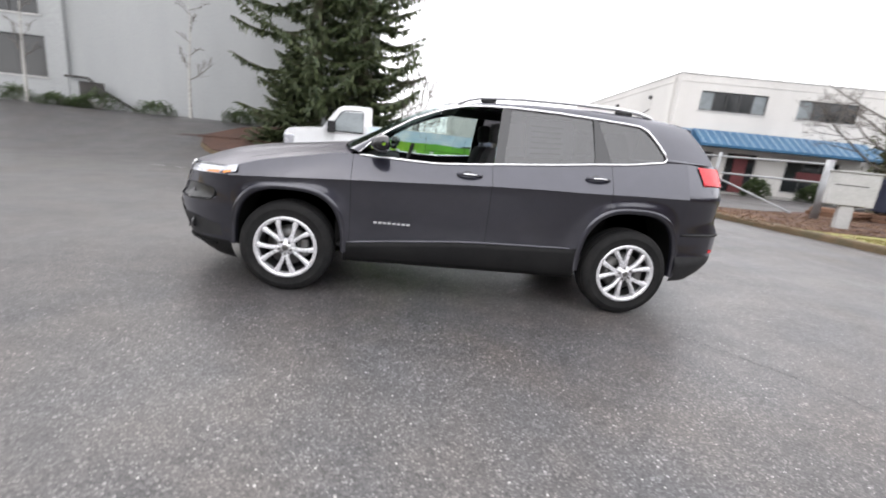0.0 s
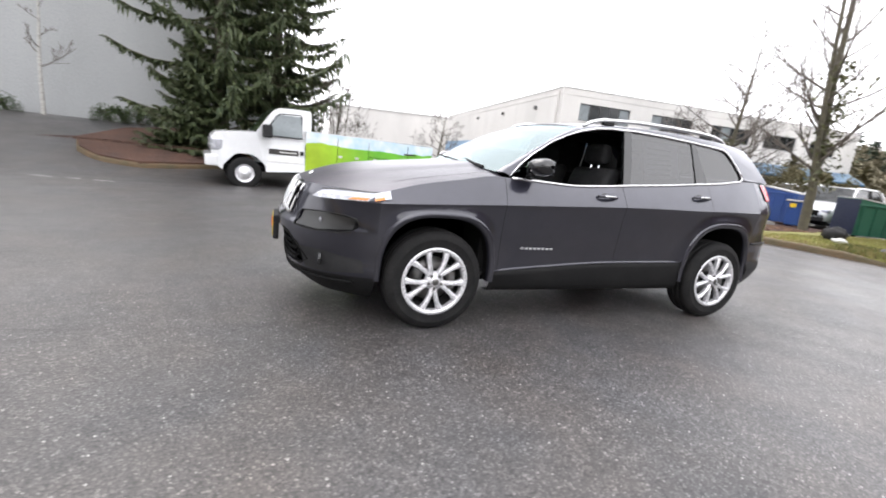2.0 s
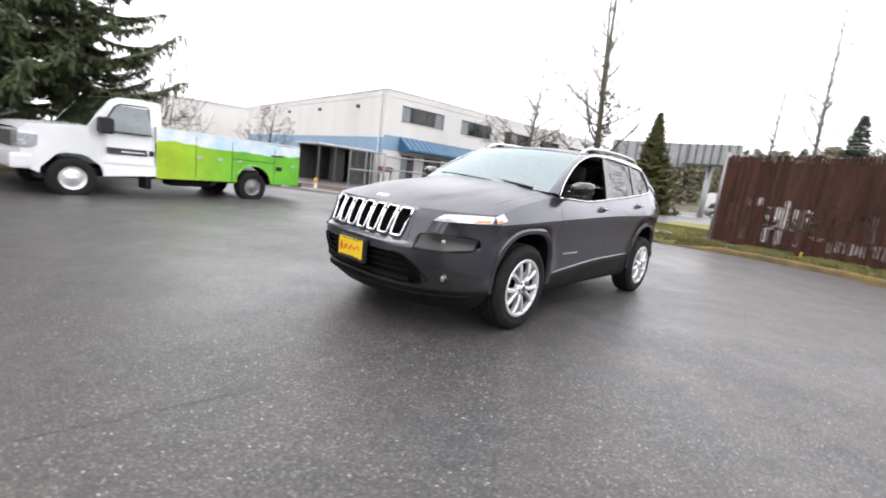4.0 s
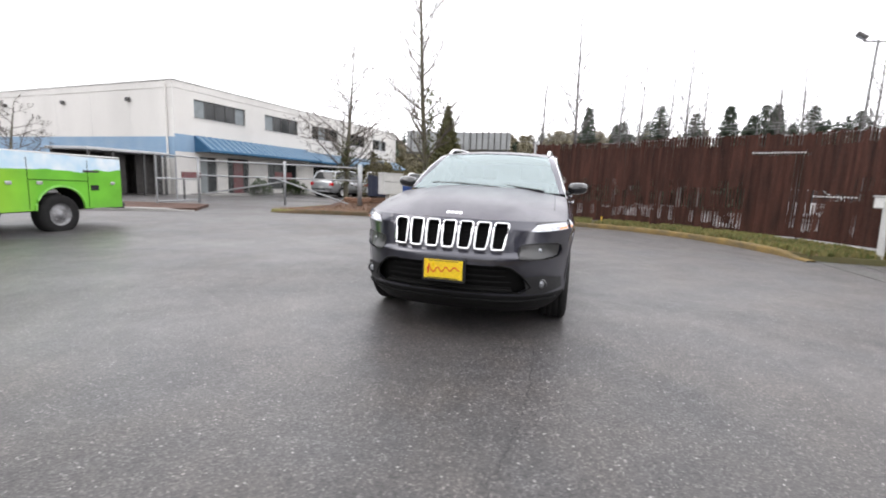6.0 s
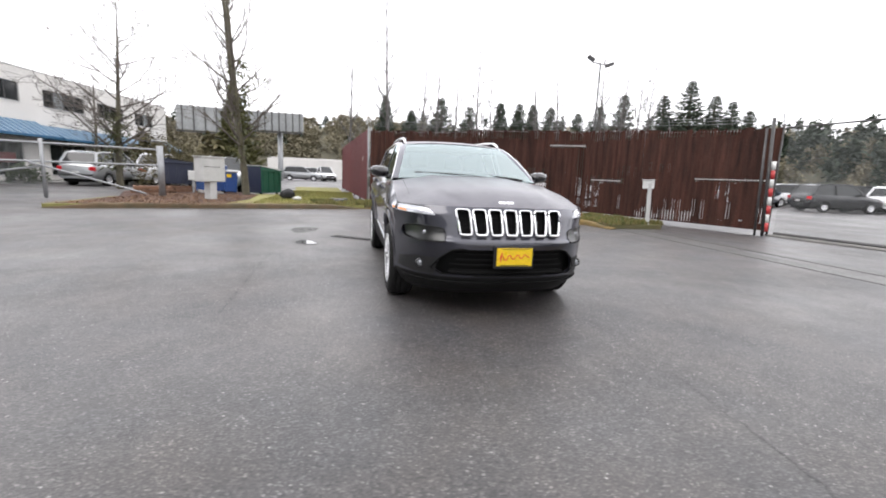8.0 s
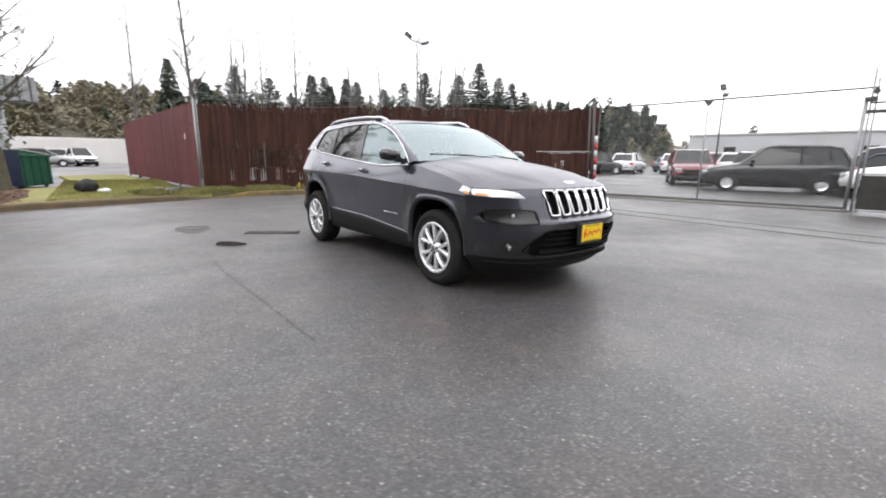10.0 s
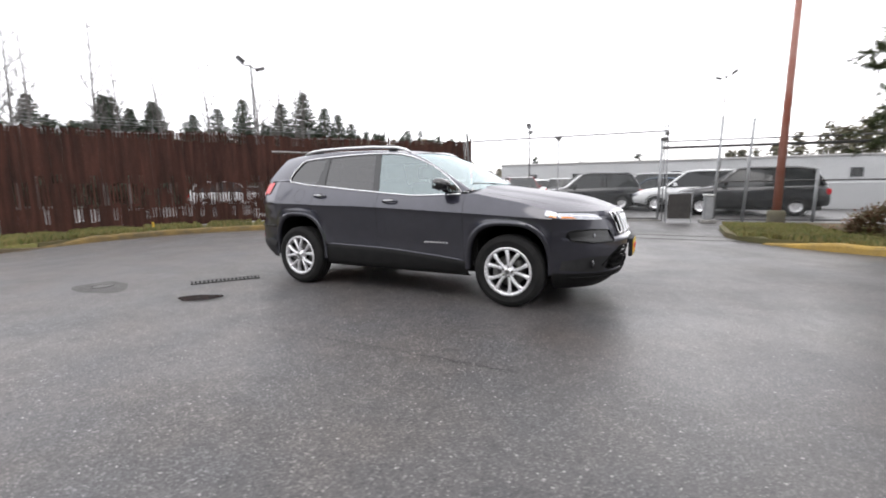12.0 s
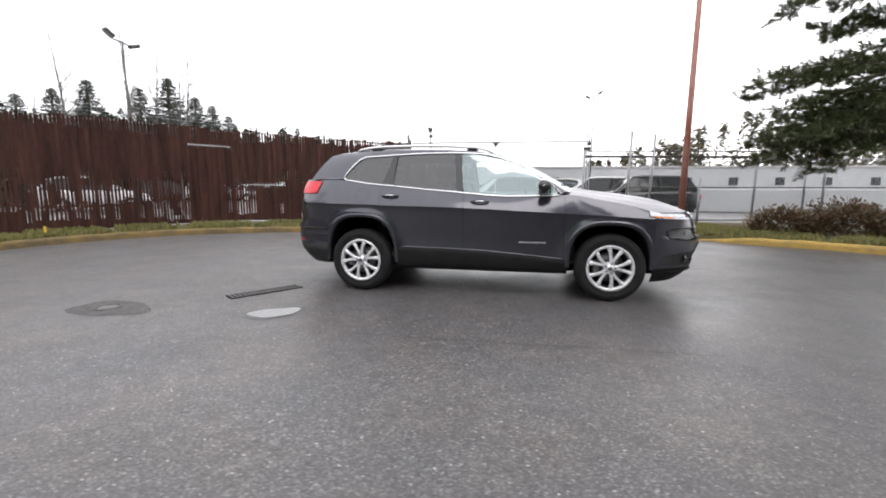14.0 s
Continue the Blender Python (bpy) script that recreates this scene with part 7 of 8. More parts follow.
# ---- parked cars in the lots ----
def parked_car(m, paint, style="suv", label="parked car", group="parked cars"):
    c = thing("parked_car", m, label, "car", group)
    mat = CAR_PAINTS[paint]
    H = {"suv": 1.70, "sedan": 1.46, "van": 1.78, "pickup": 1.85}[style]
    L = 4.7 if style != "pickup" else 5.5
    belt = 1.05 if style != "sedan" else 0.92
    hood = {"suv": -1.05, "sedan": -0.95, "van": -1.45, "pickup": -1.25}[style]
    tail = {"suv": 2.15, "sedan": 1.55, "van": 2.2, "pickup": 0.55}[style]
    xs = [-L / 2, -L / 2 + 0.05, -L / 2 + 0.18, -L / 2 + 0.5, hood - 0.35, hood, 0.2, tail - 0.2, L / 2 - 0.30, L / 2 - 0.10, L / 2 - 0.02, L / 2]
    tops = [0.60, 0.72, 0.83, 0.93, belt - 0.06, belt, belt + 0.02, belt + 0.04, belt + (0.03 if style != "pickup" else 0.0), belt - 0.02, belt - 0.14, 0.6]
    hw = [0.66, 0.74, 0.82, 0.87, 0.90, 0.91, 0.92, 0.92, 0.90, 0.86, 0.82, 0.74]
    rows = []
    for x, zt, w in zip(xs, tops, hw):
        low = 0.30 + 0.06 * (abs(x) > L / 2 - 0.3)
        rows.append([(x, w * sy, z) for sy, z in ((-0.84, low), (-0.97, low + 0.10), (-1.0, 0.58), (-0.985, zt * 0.80), (-0.955, zt * 0.93), (-0.88, zt), (-0.5, zt + 0.03), (0, zt + 0.045), (0.5, zt + 0.03), (0.88, zt), (0.955, zt * 0.93), (0.985, zt * 0.80), (1.0, 0.58), (0.97, low + 0.10), (0.84, low))])
    bm = sheet(rows)
    bm.faces.new([bm.verts.new(p) for p in rows[0]])
    bm.faces.new([bm.verts.new(p) for p in rows[-1]])
    part("body", bm, mat, c, "", True, (0, 0, 0.6))
    part("plate", box(L / 2 - 0.005, L / 2 + 0.012, -0.16, 0.16, 0.62, 0.72), WHITE_PAINT, c, "blank pale plate")
    cab = [(hood - 0.02, belt - 0.02, 0.86), (hood + 0.75, H - 0.04, 0.68), (hood + 1.1, H, 0.70), (tail - 0.75, H - 0.02, 0.70), (tail - 0.30, H - 0.10, 0.68), (tail + 0.02, belt, 0.84)]
    rows = [[(x, w * v, z) for v in (-1, -0.5, 0, 0.5, 1)] for x, z, w in cab]
    part("roof", sheet(rows[1:5]), mat, c, "", True)
    part("windscreen", sheet(rows[0:2]), WINDOW_DARK, c)
    part("rear_window", sheet(rows[4:6]), WINDOW_DARK, c)
    for s in (-1, 1):
        pts = [(x, s * w, z) for x, z, w in cab]
        bm = bmesh.new()
        bm.faces.new([bm.verts.new(p) for p in pts])
        part("side_glass", bm, WINDOW_DARK, c, "dark side glass")
        part("roof_rail", tube([pts[1], pts[2], pts[3], pts[4]], 0.045, 6), mat, c)
        part("pillar", tube([pts[0], pts[1]], 0.04, 6), mat, c)
        part("pillar", tube([pts[4], pts[5]], 0.07, 6), mat, c)
        xm = (hood + tail) / 2 + 0.2
        part("pillar", tube([(xm, s * 0.87, belt), (xm, s * 0.71, H - 0.04)], 0.035, 6), BLACK_PLASTIC, c)
        part("head_lamp", box(-L / 2 + 0.04, -L / 2 + 0.30, min(s * 0.52, s * 0.80), max(s * 0.52, s * 0.80), 0.66, 0.80, 0.03), LAMP_WHITE, c)
        part("tail_lamp", box(L / 2 - 0.16, L / 2 - 0.01, min(s * 0.60, s * 0.86), max(s * 0.60, s * 0.86), 0.74, 0.94, 0.02), RED_LENS, c)
        part("door_mirror", box(hood + 0.28, hood + 0.42, min(s * 0.88, s * 1.06), max(s * 0.88, s * 1.06), belt + 0.02, belt + 0.16, 0.02), mat, c)
        for x in (-L / 2 + 0.92, L / 2 - 0.95):
            w = new("wheel")
            w.parent = c
            w.location = (x, s * 0.82, 0.34)
            part("tyre", lathe([(0.20, s * 0.10), (0.33, s * 0.115), (0.34, 0.0), (0.33, -s * 0.11), (0.20, -s * 0.1)], "y", 24), RUBBER, w, "", True)
            part("rim", lathe([(0.205, s * 0.10), (0.19, s * 0.07), (0.06, s * 0.09), (0.001, s * 0.10)], "y", 20), ALLOY, w, "", True)
            part("arch", lathe([(0.37, s * 0.112), (0.40, s * 0.105)], "y", 24), BLACK_PLASTIC, w)
    part("grille", box(-L / 2 - 0.015, -L / 2 + 0.05, -0.5, 0.5, 0.55, 0.74, 0.01), DARK, c)
    part("bumper_strip", box(-L / 2 - 0.02, -L / 2 + 0.06, -0.7, 0.7, 0.34, 0.48, 0.02), BLACK_PLASTIC, c)
    part("underbody", box(-L / 2 + 0.2, L / 2 - 0.2, -0.72, 0.72, 0.20, 0.42), DARK, c)
    if style == "pickup":
        part("load_bed", box(0.62, 2.68, -0.70, 0.70, belt - 0.02, belt + 0.035), DARK, c, "dark load bed")
    return c


def park(paint, style, label, spots):
    """One car of a kind, built once and copied to its places: x, y and heading."""
    first = None
    for x, y, a in spots:
        m = pose(x, y, 0, 0, 0, a)
        if first is None:
            first = parked_car(m, paint, style, label)
        else:
            copy_thing(first, m)


park("black", "suv", "black SUV parked behind the wire gate", [(0.9, -17.2, 200), (-5.15, -15.0, 181), (15.6, -28.3, 78), (25.0, -36.0, 120), (4.2, -27.5, 95), (30.5, -27.5, 62), (17.3, -33.5, 62)])
park("white", "suv", "white SUV in the wet car lot", [(22.0, -13.6, 52), (18.7, 7.3, 6), (15.4, -33.2, 105), (-3.6, -16.9, 178), (12.9, -36.2, 110), (-5.5, -23.0, 178), (-3.0, -27.5, 170), (18.1, -36.8, 70), (22.0, -42.0, 110), (-7.5, -24.5, 100), (6.5, -33.0, 80), (27.5, -29.5, 62), (20.5, -31.5, 62)])
park("silver", "sedan", "silver sedan in the wet car lot", [(2.6, -24.5, 165), (-6.5, -29.5, 170), (23.4, -44.0, 75), (1.8, -33.0, 85), (25.5, -36.0, 100), (28.5, -43.5, 90), (24.0, -30.5, 62), (33.8, -25.0, 62)])
park("red", "suv", "dark red SUV in the car lot", [(5.2, -20.4, -62), (2.2, -35.0, 95)])
park("blue", "sedan", "slate blue sedan in the car lot", [(-2.0, -19.6, 172), (19.5, -27.0, 120), (15.5, -41.5, 90), (-3.2, -32.0, 85), (30.0, -35.0, 130), (36.8, -22.5, 62)])
park("white", "van", "white van in the car lot", [(-1.8, -23.5, 165), (8.8, -35.0, 90), (32.0, -38.0, 62)])
park("white", "pickup", "white pickup truck parked by the shops", [(24.6, 12.7, 172), (55.0, 4.2, 20)])
park("silver", "suv", "silver SUV parked by the shops", [(21.4, 13.8, 172), (52.0, 6.8, 95), (58.0, 5.2, 60)])

# ---- things round the island ----
sign = thing("sign_box", pose(10.12, 5.66, 0.11, 0, 0, -33), "pale grey sheet-metal notice box on a thick post", "sign")
part("box", box(-0.45, 0.45, -0.18, 0.18, 0.58, 1.36, 0.02), SIGN_GREY, sign)
part("cap", box(-0.48, 0.48, -0.21, 0.21, 1.362, 1.392, 0.01), SIGN_GREY, sign)
part("post", box(-0.14, 0.14, -0.13, 0.13, 0.0, 0.578, 0.015), SIGN_GREY, sign, "thick pale post")
for k, (a, b) in enumerate(((-0.32, 0.15), (-0.36, 0.25), (-0.30, 0.10))):
    part("text_bar", box(a, b, -0.186, -0.18, 1.19 - 0.14 * k, 1.21 - 0.14 * k), SHADOW_TRIM if k == 1 else ROOF_EDGE, sign)


def skip_bin(name, m, w, d, h, mat, label, lid=None, flank=None):
    b = thing(name, m, label, "dumpster")
    part("body", poly_prism([(-w / 2, -d / 2, 0.08), (w / 2, -d / 2, 0.08), (w / 2, -d / 2, h * 0.86), (-w / 2, -d / 2, h)], (0, 1, 0), d), mat, b)
    for x in np.linspace(-w / 2 + 0.1, w / 2 - 0.18, 4):
        part("rib", box(x, x + 0.08, -d / 2 - 0.035, -d / 2 - 0.001, 0.12, h * 0.82), mat, b)
    part("rim", box(-w / 2 - 0.03, w / 2 + 0.03, -d / 2 - 0.05, -d / 2 + 0.02, h * 0.82, h * 0.88, 0.01), mat, b)
    # a given lid colour is pale grey: it paints the wet sheen
    part("lid", poly_prism([(-w / 2 - 0.02, -d / 2 - 0.02, h + 0.005), (w / 2 + 0.02, -d / 2 - 0.02, h * 0.87), (w / 2 + 0.02, -d / 2 - 0.02, h * 0.90), (-w / 2 - 0.02, -d / 2 - 0.02, h + 0.04)], (0, 1, 0), d + 0.04), lid or BLACK_PLASTIC, b, "wet lid, its sheen painted pale" if lid else "black lid")
    # flank: colour of a thin plate that makes the left side darker
    if flank:
        part("side_panel", box(-w / 2 - 0.014, -w / 2 - 0.003, -d / 2, d / 2, 0.10, h * 0.98), flank, b, "thin dark plate over the left side")
    for x in (-w / 2 + 0.15, w / 2 - 0.15):
        part("castor", lathe([(0.001, -0.03), (0.08, -0.03), (0.08, 0.03), (0.001, 0.03)], "y", 12), RUBBER, b).location = (x, -d / 2 + 0.15, 0.08)
    return b


skip_bin("dumpster", pose(16.8, 5.25, 0.0, 0, 0, -27), 1.5, 1.05, 1.3, GREEN_BIN, "dark green steel dumpster, its lid's wet sheen painted pale", SIGN_GREY, NAVY_BIN)
skip_bin("dumpster", pose(14.5, 8.05, 0.37, 0, 0, -74), 1.05, 1.0, 1.08, NAVY_BIN, "navy steel dumpster standing on wooden pallets")
skip_bin("dumpster", pose(14.9, 6.95, 0.12, 0, 0, -74), 1.15, 1.1, 1.28, BLUE_BIN, "bright blue dumpster behind the notice box, its lid's wet sheen painted pale", SIGN_GREY)
cart = thing("recycling_cart", pose(14.25, 6.05, 0.12, 0, 0, -70), "small bright blue recycling cart with a pale lid", "bin")
bm = box(-0.26, 0.26, -0.28, 0.28, 0.06, 0.86, 0.03)
for v in bm.verts:
    if v.co.z < 0.5:
        v.co.x, v.co.y = v.co.x * 0.84, v.co.y * 0.84
part("body", bm, BLUE_BIN, cart)
part("lid", box(-0.29, 0.29, -0.32, 0.31, 0.862, 0.92, 0.02), SIGN_GREY, cart, "pale lid")
part("sticker", box(-0.16, 0.02, -0.302, -0.296, 0.66, 0.80), PLATE_YELLOW, cart, "yellow sticker")
for x in (-0.2, 0.2):
    part("wheel", lathe([(0.001, -0.02), (0.09, -0.02), (0.09, 0.02), (0.001, 0.02)], "x", 14), RUBBER, cart).location = (x, 0.22, 0.09)
tote = thing("paper_box", pose(13.95, 7.36, 0.12, 0, 0, -74), "small weathered white box on a post", "box")
part("body", box(-0.17, 0.17, -0.06, 0.06, 0.50, 0.88, 0.015), WHITE_PAINT, tote)
part("leg", box(-0.04, 0.04, -0.04, 0.04, 0, 0.498), GALV, tote)


def pallet(x, y, z, turn):
    p = thing("pallet", pose(x, y, z, 0, 0, turn), "weathered brown wooden pallet by the dumpsters", "pallet", "pallets by the dumpsters")
    for k in range(7):
        part("board", box(-0.60 + 0.183 * k, -0.50 + 0.183 * k, -0.55, 0.55, 0.098, 0.12, 0.003), PALLET_WOOD, p)
    for y0 in (-0.55, -0.045, 0.46):
        part("stringer", box(-0.60, 0.60, y0, y0 + 0.09, 0.018, 0.097), PALLET_WOOD, p)
    for k in (0, 3, 6):
        part("bottom_board", box(-0.60 + 0.183 * k, -0.50 + 0.183 * k, -0.55, 0.55, 0.0, 0.017), PALLET_WOOD, p)


for x, y, z, turn in ((14.35, 8.02, 0.126, -74), (14.38, 8.06, 0.248, -72), (13.0, 8.55, 0.126, -70), (13.05, 8.5, 0.248, -66)):
    pallet(x, y, z, turn)
slab = thing("concrete_slab", pose(13.3, 6.55, 0.12, 0, 6, -50), "broken pale concrete slab on the bare earth", "rubble")
part("slab", box(-0.42, 0.42, -0.2, 0.2, 0.0, 0.13, 0.02), CONCRETE, slab)
for x, y, r in ((10.9, 1.75, 0.14), (10.0, 1.55, 0.20), (10.6, 1.35, 0.16)):
    stone = bmesh.new()
    bmesh.ops.create_icosphere(stone, subdivisions=2, radius=r)
    for v in stone.verts:
        v.co *= 1 + 0.22 * noise.noise(v.co * 6 + Vector((x, y, 0)))
        v.co.z *= 0.55
    o = part("stone", stone, DARK_STEEL if y > 3 else IRON)
    o.location = (x, y, 0.11 + r * 0.35)
    tagged(o, "dark rounded stone on the grass", "stone", "stones by the fence")
sack = bmesh.new()
bmesh.ops.create_icosphere(sack, subdivisions=3, radius=0.26)
for v in sack.verts:
    v.co *= 1 + 0.25 * noise.noise(v.co * 7)
    v.co.z *= 0.8
o = part("rubbish_sack", sack, BLACK_PLASTIC, None, "", True)
o.location = (11.6, 3.45, 0.28)
tagged(o, "crumpled black rubbish sack by the dumpster", "sack")
scrap = bmesh.new()
bmesh.ops.create_icosphere(scrap, subdivisions=2, radius=0.16)
for v in scrap.verts:
    v.co *= 1 + 0.35 * noise.noise(v.co * 9)
    v.co.z *= 0.45
o = part("plastic_bag", scrap, WHITE_PAINT, None, "", True)
o.location = (11.1, 3.05, 0.17)
tagged(o, "crumpled white plastic bag on the grass", "bag")
stub = thing("marker_stub", pose(9.75, -2.0, 0.1, 4, 6, 0), "short yellow-topped marker stub by the fence", "marker")
part("stub", tube([(0, 0, 0), (0, 0, 0.24)], 0.025, 8), HYDRANT_YELLOW, stub)

# broken swing gates beside the bark bed
gates = thing("swing_gate", pose(6.4, 12.8, 0.05, 0, 0, 6), "galvanised wire swing gate with a tall frame", "gate")
for pts in (((0, 0, 0), (0, 0, 1.75)), ((2.0, 0, 0), (2.0, 0, 1.75)), ((0, 0, 1.72), (2.0, 0, 1.72)), ((0, 0, 0.9), (2.0, 0, 0.9)), ((0, 0, 0.1), (2.0, 0, 0.1)), ((0.9, 0, 0.1), (0.9, 0, 1.72))):
    part("frame_tube", tube(pts, 0.032, 8), GALV, gates)
part("wire_panel", sheet([[(0, 0, 0.1), (2.0, 0, 0.1)], [(0, 0, 1.72), (2.0, 0, 1.72)]]), WIRE_MESH, gates)
rails = thing("pipe_fence", pose(8.4, 13.0, 0.05, 0, 0, -62.9), "galvanised pipe fence with a fallen rail", "fence")
for x, h in ((0.0, 1.7), (3.2, 1.75), (6.18, 1.75)):
    part("post", tube([(x, 0, 0), (x, 0, h)], 0.05 if x < 5 else 0.10, 10), GALV, rails, "", True)
for pts in (((0, 0, 1.62), (6.18, 0, 1.62)), ((0, 0, 1.05), (6.18, 0, 1.1)), ((2.9, -0.1, 1.05), (5.7, -0.3, 0.15)), ((0.2, 0.1, 0.35), (3.2, 0.1, 0.95))):
    part("rail", tube(pts, 0.03, 8), GALV, rails)
part("wire_panel", sheet([[(0, 0, 0.1), (3.2, 0, 0.1)], [(0, 0, 1.6), (3.2, 0, 1.6)]]), WIRE_MESH, rails)
hyd = thing("hydrant", pose(4.7, 12.5, 0.08), "small yellow fire hydrant on the bark bed", "hydrant")
part("barrel", lathe([(0.13, 0.0), (0.13, 0.05), (0.09, 0.06), (0.09, 0.42), (0.12, 0.44), (0.11, 0.52), (0.05, 0.60), (0.001, 0.62)], "z", 16), WHITE_PAINT, hyd, "pale barrel", True)
part("bonnet", lathe([(0.125, 0.44), (0.12, 0.53), (0.06, 0.62), (0.001, 0.65)], "z", 16), HYDRANT_YELLOW, hyd, "yellow bonnet", True)
part("outlet", tube([(-0.16, 0, 0.34), (0.16, 0, 0.34)], 0.05, 10), HYDRANT_YELLOW, hyd)
hyd.scale = (0.62, 0.62, 0.62)
board = thing("red_board", pose(10.6, 15.6, 0.0, 0, 0, -10), "small maroon notice board on two legs", "sign")
part("panel", box(-0.45, 0.45, -0.03, 0.03, 0.95, 1.22, 0.01), MAROON, board)
for x in (-0.35, 0.35):
    part("leg", box(x - 0.03, x + 0.03, -0.03, 0.03, 0, 0.95), DARK_STEEL, board)

# flood lamps and big boards
def flood_lamp(x, y, h, turn, label):
    t = thing("flood_lamp", pose(x, y, 0, 0, 0, turn), label, "street lamp", "flood lamps")
    part("pole", tube([(0, 0, 0), (0, 0, h)], [0.07, 0.045], 10), DARK_STEEL, t, "", True)
    part("cross_arm", tube([(-0.5, 0, h - 0.16), (0.5, 0, h)], 0.035, 6), DARK_STEEL, t)
    for x0, tilt in ((-0.55, -20), (0.58, 35)):
        head = part("lamp_head", box(-0.24, 0.24, -0.17, 0.17, -0.08, 0.09, 0.03), DARK_STEEL, t, "dark flood lamp head")
        head.matrix_basis = pose(x0, 0, h + (0.22 if x0 > 0 else -0.12), 0, -tilt, 0)
        part("lens", box(-0.19, 0.19, -0.13, 0.13, -0.092, -0.081), LAMP_WHITE, head)


flood_lamp(19.4, -13.6, 8.35, 75, "tall galvanised pole with two flood lamps")
flood_lamp(-6.3, -39.0, 9.9, 170, "tall pole with flood lamps beyond the car lot")
flood_lamp(7.5, -30.0, 5.6, 100, "pole with flood lamps in the car lot")


def big_board(m, w, h, z, label):
    b = thing("billboard", m, label, "billboard", "billboards")
    part("face", box(-0.15, 0.15, -w / 2, w / 2, z, z + h, 0.02), BILLBOARD, b)
    for k in range(7):
        y = -w / 2 + w * (k + 0.5) / 7
        part("stringer", box(-0.26, -0.16, y - 0.05, y + 0.05, z - 0.1, z + h + 0.1), DARK_STEEL, b)
    part("catwalk", box(-0.7, 0.2, -w / 2, w / 2, z - 0.22, z - 0.12), DARK_STEEL, b)
    part("column", tube([(0.3, 0, -2), (0.3, 0, z)], 0.28, 12), GALV, b, "", True)
    return b


big_board(pose(47.0, 15.0, 0, 0, 0, 8), 7.6, 2.5, 5.0, "weathered billboard back seen from below")
big_board(pose(47.5, 8.7, 0, 0, 0, -4), 5.2, 2.0, 5.5, "weathered billboard on a steel column")
office = thing("low_office", pose(76.0, 3.0, 0, 0, 0, 92), "pale low office building far down the road", "building")
part("wall", box(-9, 11, -0.3, 0, 0, 3.2), CREAM_WALL, office)
part("body", box(-8.9, 10.9, 0.01, 6, 0, 3.1), CREAM_WALL, office)
part("roof_edge", box(-9.1, 11.1, -0.4, 0.2, 3.202, 3.45), ROOF_EDGE, office)
for k in range(6):
    part("window", box(-7.5 + 3 * k, -6.0 + 3 * k, -0.34, -0.302, 1.0, 2.2), WINDOW_DARK, office)

# ---- trees and shrubs ----
def leaf_mesh(name, quads, material, parent, label=""):
    """Many small four-cornered sprays in one mesh: quads = list of (corner a, b, c, d)."""
    arr = np.array(quads, float).reshape(-1, 3)
    me = bpy.data.meshes.new(name)
    n = len(arr) // 4
    me.from_pydata([tuple(p) for p in arr], [], [(4 * i, 4 * i + 1, 4 * i + 2, 4 * i + 3) for i in range(n)])
    me.materials.append(material)
    ob = new(name, me)
    ob.parent = parent
    if label:
        ob["label"] = label
    return ob


def spray(out, rnd, p, d, length, width, droop=0.0):
    """One kite-shaped needle spray from p along d."""
    d = Vector(d).normalized()
    side = d.cross(Vector((rnd.uniform(-0.5, 0.5), rnd.uniform(-0.5, 0.5), 1))).normalized()
    d2 = (d + Vector((0, 0, -droop))).normalized()
    m = p + d * length * 0.45
    tip = p + d2 * length
    out.append((p, m + side * width, tip, m - side * width))


